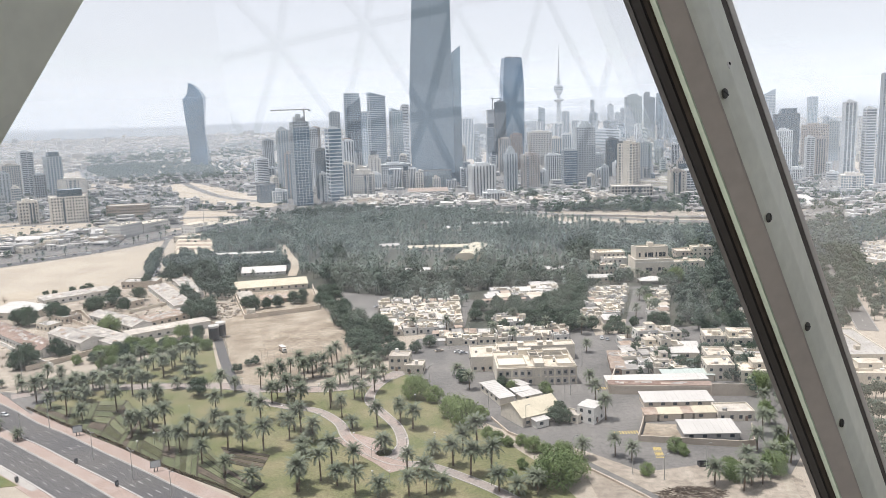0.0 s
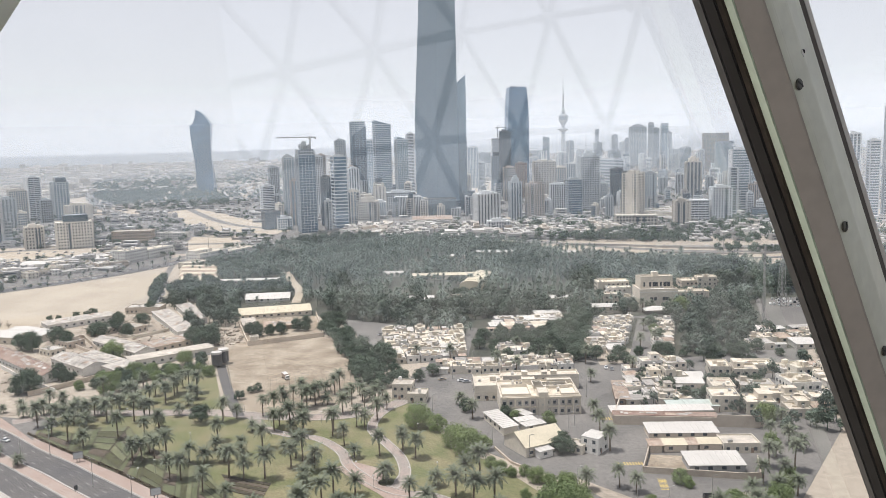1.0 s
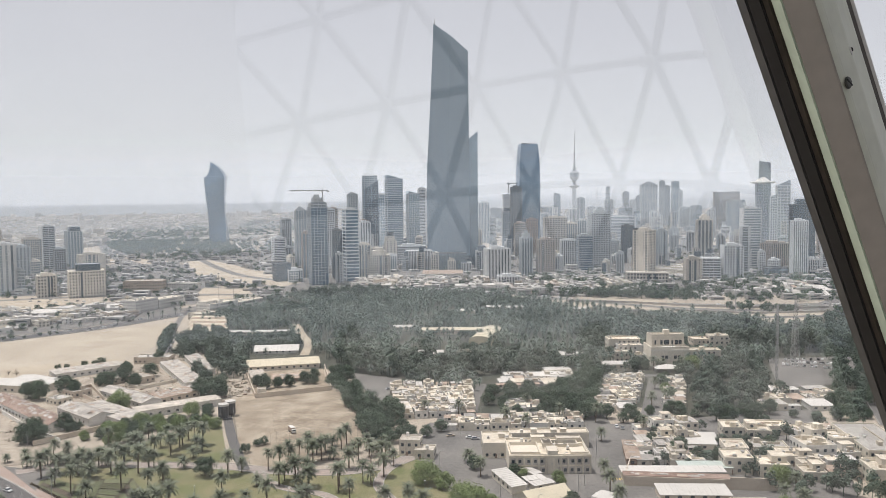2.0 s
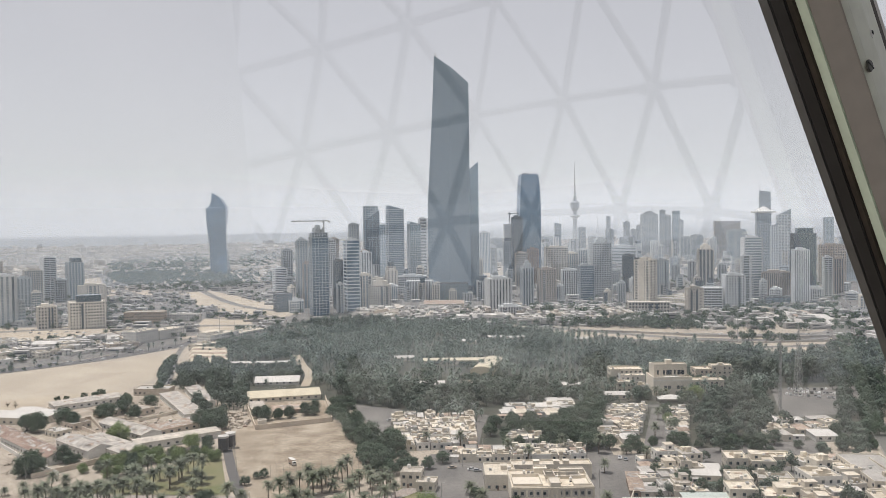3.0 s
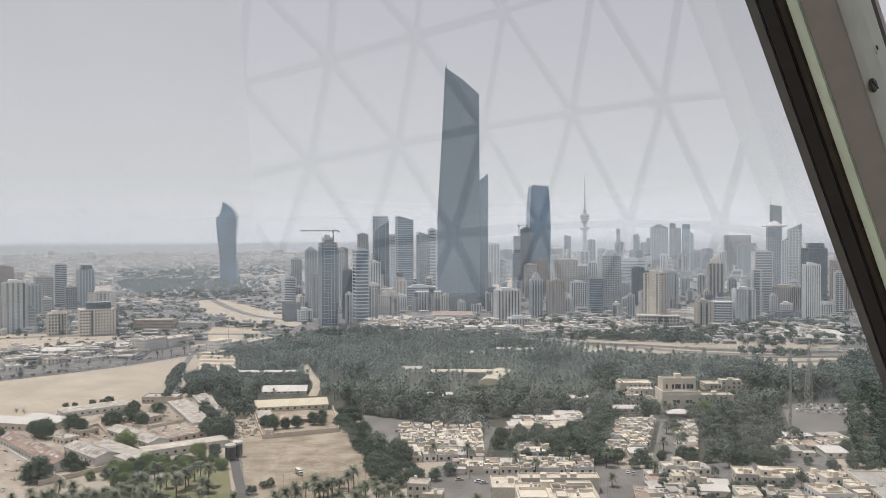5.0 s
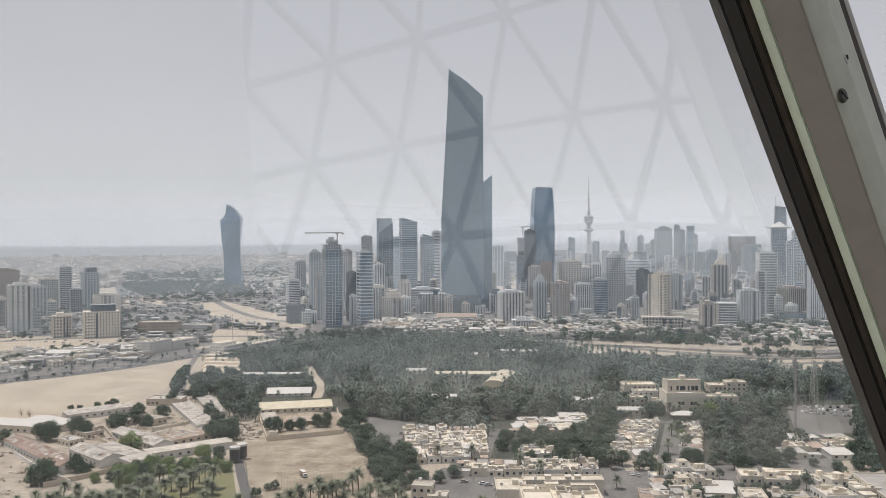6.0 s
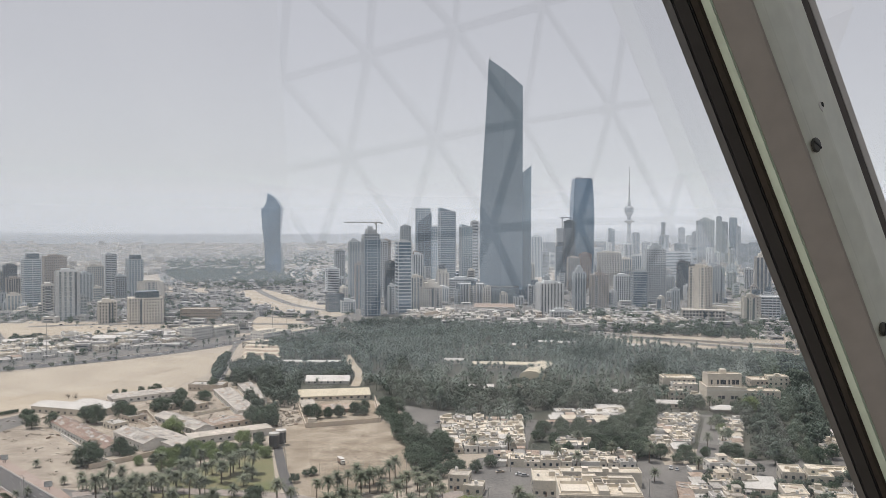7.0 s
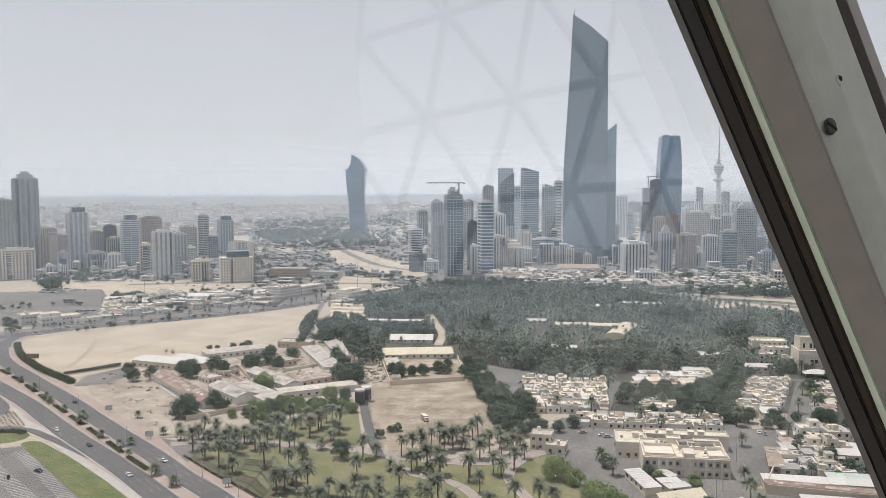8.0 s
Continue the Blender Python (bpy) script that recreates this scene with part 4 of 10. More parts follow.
# farther off
tower(APT, "stepped tower in the haze", 709.7, 2821.5, 59.6, 145.5, 40, 8, GREY, GLASS_GREY, 4, 0.4, 5, 0.4, "step")
tower(APT, "slim tower in the haze", 774.8, 2895.5, 19.7, 156.7, 30, 4, GREY, GLASS_GREY)
tower(APT, "slim tower in the haze", 791.4, 2888.5, 21.6, 138.6, 30, 4, GREY, GLASS_GREY)
tower(OFF, "tall glass tower in the haze", 817.1, 2878.0, 27.4, 153.9, 36, 6, GREY, GLASS_BLUE, 4, 0.2, 5, 0.1, "none")
tower(APT, "tower in the haze", 832.6, 2871.5, 15.6, 122.3, 30, 4, GREY, GLASS_GREY)
tower(OFF, "wide block in the haze", 794.6, 2694.6, 34.9, 71.7, 40, 4, GREY, GLASS_GREY)
tower(OFF, "wide block in the haze", 804.3, 2604.1, 39.0, 80.3, 40, 4, GREY, GLASS_GREY)
tower(OFF, "broad block of offices in the haze", 888.8, 2572.8, 82.4, 123.2, 40, 6, TAN, GLASS_GREY, 4, 0.5, 6, 0.4, "none")
tower(OFF, "slim glass tower in the haze", 415.4, 2938.3, 24.0, 114.1, 36, 4, GREY, GLASS_BLUE, 4, 0.2, 5, 0.2, "slope")
tower(OFF, "slim dark tower in the haze", 495.0, 2906.6, 25.7, 101.4, 36, 4, GREY, GLASS_DARK)
tower(APT, "slim tower with a crown in the haze", 621.2, 3068.1, 14.6, 135.2, 30, 4, GREY, GLASS_GREY, top="none")
tower(APT, "wider tower base in the haze", 603.9, 2965.5, 30.3, 91.1, 30, 4, GREY, GLASS_GREY)
tower(APT, "slim tower with a cubic crown in the haze", 682.0, 3042.1, 22.8, 113.6, 30, 4, GREY, GLASS_GREY, top="mast")
tower(APT, "tower in the haze", 682.3, 2933.2, 20.0, 90.5, 30, 4, PALE, GLASS_GREY)
tower(APT, "tower in the haze", 699.7, 2926.1, 17.9, 104.3, 30, 4, GREY, GLASS_GREY)
tower(APT, "tower in the haze", 355.4, 2770.9, 45.3, 78.1, 36, 4, PALE, GLASS_GREY)
tower(APT, "tower in the haze", 582.1, 2602.7, 42.6, 78.2, 36, 4, GREY, GLASS_GREY)
tower(OFF, "wide block in the haze", 885.8, 2493.5, 51.0, 97.4, 40, 4, GREY, GLASS_BLUE)
tower(OFF, "wide block in the haze", 970.7, 2462.9, 33.6, 107.9, 40, 4, GREY, GLASS_BLUE)


def loft_tower(name, label, x, y, sections, mat, parts=()):
    """A tower from level outlines: height, half width, half depth, sideways shift, turn."""
    ob = thing(name, x, y, -1, 0, label, "skyscraper")
    rings = []
    for z, hw, hd, dx, turn in sections:
        c, s = math.cos(radians(turn)), math.sin(radians(turn))
        rings.append([(dx + c * a * hw - s * e * hd, s * a * hw + c * e * hd, z) for a, e in ((-1, -1), (1, -1), (1, 1), (-1, 1))])
    part("shaft", Bits().loft(rings), mat, ob)
    lines = Bits()
    n = int(sections[-1][0] / 4.2)
    for k in range(1, n):
        z = sections[-1][0] * k / n
        a = max(i for i in range(len(sections) - 1) if sections[i][0] <= z)
        t = (z - sections[a][0]) / (sections[a + 1][0] - sections[a][0])
        ring = [Vector(p).lerp(Vector(q), t) for p, q in zip(rings[a], rings[a + 1])]
        mid = sum(ring, Vector()) / 4
        out = [mid + (p - mid) * 1.012 for p in ring]
        lines.loft([out, [p + Vector((0, 0, 0.7)) for p in out]])
    part("floor_line", lines, GLASS_DARK, ob, kind="stuff")
    return ob, rings


# the tallest tower: a tapering slab with a slanted top and a lower fin
HX, HY, HW, HH = 15.0, 1426.2, 73.5, 369.8
sculpted = thing("sculpted_skyscraper", HX, HY + 25, -1, 0, "very tall blue-grey stone and glass tower with a slanted top", "skyscraper")
b = Bits()
rings = []
for k in range(13):
    t = k / 12
    left = -HW / 2 + HW * 0.19 * max(0.0, (t - 0.42) / 0.58) ** 1.1
    right = HW / 2 - HW * 0.015 * t
    peak = HH * t
    rise_left = 0.125 * HH * t ** 6
    rings.append([(left, -22, peak + rise_left), ((left + right) / 2, -25, peak + rise_left * 0.55), (right, -20, peak), (right, 24, peak), (left + 4, 24, peak + rise_left)])
b.loft(rings)
part("shaft", b, STONE_BLUE, sculpted)
fins = Bits()
for k in range(1, 100):
    z = HH * k / 100
    t = z / HH
    left = -HW / 2 + HW * 0.19 * max(0.0, (t - 0.42) / 0.58) ** 1.1
    right = HW / 2 - HW * 0.015 * t
    rl = 0.125 * HH * t ** 6
    line = [(left - 0.2, -22.3, z + rl), ((left + right) / 2, -25.3, z + rl * 0.55), (right + 0.2, -20.3, z), (right + 0.2, 24, z), (left + 4, 24, z + rl)]
    fins.loft([line, [(x, y, w + 0.6) for x, y, w in line]])
part("floor_line", fins, STONE_BLUE, sculpted, kind="stuff")
fin = Bits()
fin.loft([[(HW / 2 - 1, -10, 0), (HW / 2 + HW * 0.2, -10, 0), (HW / 2 + HW * 0.2, 24, 0), (HW / 2 - 1, 24, 0)],
          [(HW / 2 - 1, -10, HH * 0.60), (HW / 2 + HW * 0.2, -10, HH * 0.635), (HW / 2 + HW * 0.2, 24, HH * 0.635), (HW / 2 - 1, 24, HH * 0.60)]])
part("fin_wall", fin, GLASS_BLUE, sculpted)
part("podium", Bits().box(0, -26, 0, HW * 1.25, 30, 22), GLASS_DARK, sculpted)
part("crown", Bits().tube((-HW / 2 + HW * 0.22, -18, HH * 1.1), (-HW / 2 + HW * 0.22, -18, HH * 1.15), 1.2, 0.2), METAL, sculpted)

# waisted tower standing alone
KX, KY, KW, KH = -612.4, 2257.9, 55.3, 221.4
loft_tower("waisted_skyscraper", "lone blue glass tower with a pinched waist and pointed top", KX, KY + 20, [
    (0, KW * 0.40, 18, KW * 0.12, 0), (KH * 0.12, KW * 0.41, 18, KW * 0.10, 4), (KH * 0.30, KW * 0.40, 17, KW * 0.06, 8), (KH * 0.40, KW * 0.40, 17, KW * 0.02, 10),
    (KH * 0.55, KW * 0.44, 17, -KW * 0.01, 8), (KH * 0.70, KW * 0.47, 18, -KW * 0.01, 5), (KH * 0.81, KW * 0.49, 18, 0, 2), (KH * 0.83, KW * 0.42, 16, KW * 0.06, 0),
    (KH * 0.88, KW * 0.30, 14, KW * 0.06, 0), (KH * 0.93, KW * 0.22, 12, KW * 0.00, 0), (KH * 0.97, KW * 0.13, 9, -KW * 0.09, 0), (KH, KW * 0.03, 6, -KW * 0.20, 0)], GLASS_DEEP)

# barrel-shaped tower
BX, BY, BW, BH = 200.5, 1866.1, 48.2, 237.9
barrel, _ = loft_tower("barrel_skyscraper", "dark blue glass tower with bulging sides", BX, BY + 18, [
    (0, BW * 0.44, 17, 0, 8), (BH * 0.3, BW * 0.48, 18, 0, 8), (BH * 0.6, BW * 0.50, 18, 0, 8), (BH * 0.78, BW * 0.48, 18, 0, 8), (BH * 0.92, BW * 0.44, 16, 0, 8),
    (BH, BW * 0.40, 15, 0, 8)], GLASS_DEEP)
part("crown", Bits().box(-BW * 0.15, 0, BH, BW * 0.3, 14, 3).box(BW * 0.22, 0, BH, BW * 0.3, 14, 2), STEEL_DARK, barrel)

# telecommunications tower
LX, LY, LZ = 523.8, 3229.5, rise(math.hypot(523.8, 3229.5)) - 1
telecom = thing("telecom_tower", LX, LY, LZ, 0, "slender concrete telecommunications tower with a disc and antenna", "tower")


def lathe(bits, profile, sides_n=20):
    bits.loft([[(r * math.cos(2 * math.pi * k / sides_n), r * math.sin(2 * math.pi * k / sides_n), z) for k in range(sides_n)] for z, r in profile])
    return bits


part("shaft", lathe(Bits(), [(0, 14), (50 - LZ, 10.5), (110 - LZ, 8.5), (182 - LZ, 7)]), TOWER_GREY, telecom)
part("disc", lathe(Bits(), [(147 - LZ, 7.3), (153 - LZ, 17), (156 - LZ, 20.5), (158 - LZ, 20.5), (159 - LZ, 14), (163 - LZ, 8)], 28), TOWER_GREY, telecom)
pod = part("pod", lathe(Bits(), [(174 - LZ, 7.2), (182 - LZ, 12), (189 - LZ, 17), (208 - LZ, 17.5), (213 - LZ, 14), (214 - LZ, 8)], 28), TOWER_GREY, telecom)
part("window_band", lathe(Bits(), [(193 - LZ, 17.3), (193.2 - LZ, 17.9), (196.5 - LZ, 18), (196.7 - LZ, 17.4)], 28), GLASS_DARK, pod)
part("window_band", lathe(Bits(), [(201 - LZ, 17.5), (201.2 - LZ, 18), (204.5 - LZ, 18.1), (204.7 - LZ, 17.6)], 28), GLASS_DARK, pod)
part("neck", lathe(Bits(), [(213 - LZ, 6), (242 - LZ, 4)], 12), TOWER_GREY, telecom)
for z, r in ((217, 10.5), (223, 10), (229, 9), (235, 7.5)):
    part("ring", lathe(Bits(), [(z - LZ, 4), (z + 0.3 - LZ, r), (z + 2.2 - LZ, r), (z + 2.5 - LZ, 4)], 16), TOWER_WHITE, telecom)
part("antenna", lathe(Bits(), [(241 - LZ, 3.2), (290 - LZ, 2.4), (290.2 - LZ, 1.7), (330 - LZ, 1.3), (364 - LZ, 0.5)], 10), GREY, telecom)


# ---- houses ----
FOOT = []


def house(x, y, w, d, h, rot=0.0, wall=CREAM, roof=ROOF, label="", name="house", windows=True, units=2, seed=0, floors=None, parapet=0.7, category="house", group="", upper=False):
    """A flat-roofed building: walls with a parapet, roof slab, windows, and what stands on the roof. x, y: its middle."""
    rnd = random.Random(seed * 7919 + int(x * 13 + y * 7))
    if label and len(label.split()) < 4:
        label += " with a flat roof"
    ob = thing(name, x, y, -0.3, rot, label or "flat-roofed rendered house with a parapet", category, group)
    FOOT.append((x, y, w / 2, d / 2, radians(rot)))
    b = Bits().box(0, 0, 0, w, d, h + 0.3)
    ring_box(b, w + 0.1, d + 0.1, h + 0.3, parapet, 0.3)
    part("wall", b, wall, ob)
    part("roof", Bits().box(0, 0, h + 0.3, w - 0.5, d - 0.5, 0.12), roof, ob)
    if windows:
        win = Bits()
        n = floors or max(1, round(h / 3.4))
        for k in range(n):
            z = 0.3 + h * (k + 0.32) / n
            for length, across, turn in ((w, d, 0), (d, w, 1)):
                m = max(1, int(length / 3.2))
                for j in range(m):
                    if rnd.random() < 0.15:
                        continue
                    p = -length / 2 + length * (j + 0.5) / m
                    for e in (-1, 1):
                        q = e * (across / 2 + 0.02)
                        if turn:
                            win.box(q, p, z, 0.16, 1.3, 1.4)
                        else:
                            win.box(p, q, z, 1.3, 0.16, 1.4)
        part("window", win, WINDOW, ob, kind="stuff")
    if upper:
        uw, ud = w * rnd.uniform(0.4, 0.6), d * rnd.uniform(0.45, 0.65)
        ux, uy = rnd.choice((-1, 1)) * (w - uw) * 0.42, (d - ud) * 0.42
        room = part("upper_room", Bits().box(ux, uy, h + 0.3, uw, ud, 2.9), wall, ob)
        part("roof", Bits().box(ux, uy, h + 3.2, uw + 0.4, ud + 0.4, 0.22), roof, room)
        part("window", Bits().box(ux, uy - ud / 2, h + 1.3, 1.4, 0.16, 1.2), WINDOW, room)
    if windows and y < 420:
        part("door", Bits().box(w * rnd.uniform(-0.3, 0.3), -d / 2 - 0.03, 0.3, 1.1, 0.14, 2.2), BROWN, ob)
    for k in range(units):
        px, py = rnd.uniform(-0.36, 0.36) * w, rnd.uniform(-0.36, 0.36) * d
        kind = rnd.random()
        if kind < 0.4:
            part("stair_head", Bits().box(px * 0.7, py * 0.7, h + 0.3, 2.8, 3.2, 2.2).box(px * 0.7, py * 0.7, h + 2.5, 3.1, 3.5, 0.15), wall, ob)
        elif kind < 0.75:
            a = Bits().box(px, py, h + 0.62, 1.3, 0.9, 0.9)
            a.tube((px, py, h + 1.52), (px, py, h + 1.6), 0.38, 0.38, 8)
            for ex in (-0.5, 0.5):
                a.box(px + ex, py, h + 0.3, 0.12, 0.7, 0.34)
            part("air_conditioner", a, METAL, ob)
        else:
            t = Bits().tube((px, py, h + 1.0), (px, py, h + 2.5), 0.8, 0.8, 10)
            for ex, ey in ((-0.5, -0.5), (0.5, -0.5), (0.5, 0.5), (-0.5, 0.5)):
                t.box(px + ex, py + ey, h + 0.3, 0.12, 0.12, 0.75)
            part("water_tank", t, WHITE, ob)
    return ob


def shed(x, y, w, d, h, rot=0.0, roof=SHEET, wall=CREAM, pitch=0.12, label="", ridge=False, name="shed"):
    """A building under a sheet roof, of one slope or ridged along its length, with standing ribs."""
    ob = thing(name, x, y, -0.3, rot, label or "long shed with a pale sheet-metal roof", "shed")
    FOOT.append((x, y, w / 2, d / 2, radians(rot)))
    part("wall", Bits().box(0, 0, 0, w, d, h + 0.3), wall, ob)
    b, ribs = Bits(), Bits()
    o = 0.5
    if ridge:
        top = h + 0.3 + pitch * d / 2
        for e in (-1, 1):
            pts = [(-w / 2 - o, e * (d / 2 + o), h + 0.3 - pitch * o), (w / 2 + o, e * (d / 2 + o), h + 0.3 - pitch * o), (w / 2 + o, 0, top), (-w / 2 - o, 0, top)]
            b.loft([[(p[0], p[1], p[2]) for p in pts], [(p[0], p[1], p[2] + 0.18) for p in pts]])
        gable = Bits()
        for e in (-1, 1):
            xg = e * (w / 2 - 0.12)
            gable.loft([[(xg - 0.1, -d / 2, h + 0.3), (xg - 0.1, d / 2, h + 0.3), (xg - 0.1, 0, top)], [(xg + 0.1, -d / 2, h + 0.3), (xg + 0.1, d / 2, h + 0.3), (xg + 0.1, 0, top)]])
        part("gable", gable, wall, ob)
    else:
        top = h + 0.3 + pitch * d
        pts = [(-w / 2 - o, -d / 2 - o, h + 0.32), (w / 2 + o, -d / 2 - o, h + 0.32), (w / 2 + o, d / 2 + o, top), (-w / 2 - o, d / 2 + o, top)]
        b.loft([pts, [(p[0], p[1], p[2] + 0.18) for p in pts]])
        for k in range(int(w / 2.2) if y < 420 else 0):
            px = -w / 2 + 2.2 * (k + 0.5)
            ribs.loft([[(px - 0.06, -d / 2 - o, h + 0.5), (px + 0.06, -d / 2 - o, h + 0.5), (px + 0.06, d / 2 + o, top + 0.18), (px - 0.06, d / 2 + o, top + 0.18)],
                    [(px - 0.06, -d / 2 - o, h + 0.6), (px + 0.06, -d / 2 - o, h + 0.6), (px + 0.06, d / 2 + o, top + 0.28), (px - 0.06, d / 2 + o, top + 0.28)]])
    sheet = part("roof", b, roof, ob)
    if ribs.v:
        part("rib", ribs, roof, sheet, kind="stuff")
    if roof in (OLD_ROOF, RUST, TILE) and y < 640 and w * d > 120:
        own, mend = random.Random(int(w * 10 + x)), Bits()
        for k in range(int(w * d / 14)):
            sx, sy = own.uniform(1.2, 5.0), own.uniform(0.8, 2.4)
            px, py = own.uniform(-0.5, 0.5) * (w - sx), own.uniform(-0.48, 0.48) * (d - sy)
            lift = lambda v: (top - pitch * abs(v) if ridge else h + 0.32 + pitch * (v + d / 2)) + 0.19
            mend.loft([[(px + ex * sx / 2, py + ey * sy / 2, lift(py + ey * sy / 2) + e) for ex, ey in ((-1, -1), (1, -1), (1, 1), (-1, 1))] for e in (0.0, own.choice((0.05, 0.12)))], True, own.choice((0, 0, 1, 2, 3, 3)))
        part("roof_patch", mend, [OLD_ROOF, SHEET, RUST, ROOF_GREY], sheet, kind="stuff")
    win = Bits()
    for k in range(int(w / 5)):
        px = -w / 2 + 5 * (k + 0.5)
        win.box(px, -d / 2, 1.5, 1.6, 0.16, 1.2)
    if win.v:
        part("window", win, WINDOW, ob, kind="stuff")
    return ob


def quarter(corners, nx, ny, hs, seed, walls, roofs, label, group, gap=1.2, sheds=0.15, skip=0.08, name="house"):
    name = {"village houses": "village_house", "city villas": "villa", "roadside buildings": "roadside_building", "city blocks": "mid_rise_block", "distant blocks": "distant_block"}.get(group, name)
    """Closely packed houses in a four-sided block; corners: front left, back left, back right, front right."""
    rnd = random.Random(seed)
    fl, bl, br, fr = [Vector((*c, 0)) for c in corners]
    for j in range(ny):
        for i in range(nx):
            if rnd.random() < skip:
                continue
            u, v = (i + 0.5) / nx, (j + 0.5) / ny
            front, back = fl.lerp(fr, u), bl.lerp(br, u)
            p = front.lerp(back, v)
            if p.y > 600 and ((int(p.x // 8), int(p.y // 8)) in ROAD_CELLS or any(inside(p.x, p.y, f) for f in SAND_FIELDS)):
                continue
            across, along = (fl.lerp(bl, v) - fr.lerp(br, v)), back - front
            w, d = across.length / nx - rnd.uniform(0.2, gap), along.length / ny - rnd.uniform(0.2, gap)
            rot = math.degrees(math.atan2(-across.y, -across.x)) + rnd.uniform(-2, 2)
            w, d = max(4, w * rnd.uniform(0.82, 1.0)), max(4, d * rnd.uniform(0.8, 1.0))
            tall = rnd.choice(hs)
            if tall > 12:
                style = rnd.choice(((3.5, 0.5, 3.8, 0.5), (3.5, 0.45, 20, 0.1), (3.6, 0.15, 3.4, 0.5), (3.5, 0.35, 5, 0.4)))
                tower(name, label, p.x, p.y - d / 2, max(w, 14) * 0.8, tall * rnd.uniform(0.7, 1.15), min(d, 26), rnd.uniform(-12, 12), rnd.choice(walls), rnd.choice((WINDOW, WINDOW, GLASS_BLUE, GLASS_GREY)), *style, category="building", top=rnd.choice(("plant", "plant", "plant", "none", "dark")))
            elif rnd.random() < sheds:
                shed(p.x, p.y, w, d, rnd.uniform(2.6, 3.4), rot, rnd.choice((SHEET, SHEET, RUST, ROOF, ROOF_GREY)), rnd.choice(walls), 0.06, "small lean-to with a sheet-metal roof")
            else:
                house(p.x, p.y, w, d, tall * rnd.uniform(0.94, 1.08), rot, rnd.choice(walls), rnd.choice(roofs), label, seed=seed + i * 31 + j, units=(rnd.choice((0, 0, 1, 1)) if group == "village houses" else rnd.choice((1, 2, 3))) if p.y < 700 else 1, group=group, name=name, upper=group != "village houses" and rnd.random() < 0.35 and min(w, d) > 6.5, parapet=0.35 if group == "village houses" else 0.7)


def plots(rnd, u0, v0, u1, v1, w, d, least):
    """Splits a block unevenly into plots."""
    big = max(w, d)
    if big < least * rnd.uniform(1.25, 2.1):
        return [(u0, v0, u1, v1)]
    k = rnd.uniform(0.36, 0.64)
    if w > d:
        m = u0 + (u1 - u0) * k
        return plots(rnd, u0, v0, m, v1, w * k, d, least) + plots(rnd, m, v0, u1, v1, w * (1 - k), d, least)
    m = v0 + (v1 - v0) * k
    return plots(rnd, u0, v0, u1, m, w, d * k, least) + plots(rnd, u0, m, u1, v1, w, d * (1 - k), least)


CLUTTER = [ROOF_CREAM, METAL, WHITE, RUST, BROWN, STEEL_DARK]


def roof_clutter(ob, w, d, h, rnd, count):
    """Cooling units, tanks, low walls, sheets and stored things on a roof."""
    b = Bits()
    for _ in range(count):
        x, y = rnd.uniform(-0.42, 0.42) * w, rnd.uniform(-0.42, 0.42) * d
        k = rnd.random()
        if k < 0.34:
            b.box(x, y, h, rnd.uniform(0.9, 1.6), rnd.uniform(0.8, 1.2), rnd.uniform(0.8, 1.2), rnd.choice((0, 0.1)), rnd.choice((1, 1, 2)))
        elif k < 0.5:
            b.tube((x, y, h + 0.5), (x, y, h + 1.8), 0.65, 0.65, 8, rnd.choice((2, 2, 1)))
            b.box(x, y, h, 1.0, 1.0, 0.5, 0, 5)
        elif k < 0.72:
            long = rnd.uniform(0.25, 0.7)
            if rnd.random() < 0.5:
                b.box(x * 0.3, y, h, w * long, 0.3, rnd.uniform(0.7, 1.3), 0, 0)
            else:
                b.box(x, y * 0.3, h, 0.3, d * long, rnd.uniform(0.7, 1.3), 0, 0)
        elif k < 0.86:
            b.box(x * 0.7, y * 0.7, h, rnd.uniform(2, 3.4), rnd.uniform(2, 3), rnd.uniform(1.6, 2.5), 0, 0)
        else:
            b.box(x * 0.6, y * 0.6, h + 0.1, rnd.uniform(1.8, 3.6), rnd.uniform(1.2, 2.6), 0.12, rnd.uniform(-0.2, 0.2), rnd.choice((3, 1, 4, 2)))
    if b.v:
        part("roof_clutter", b, CLUTTER, ob, kind="stuff")


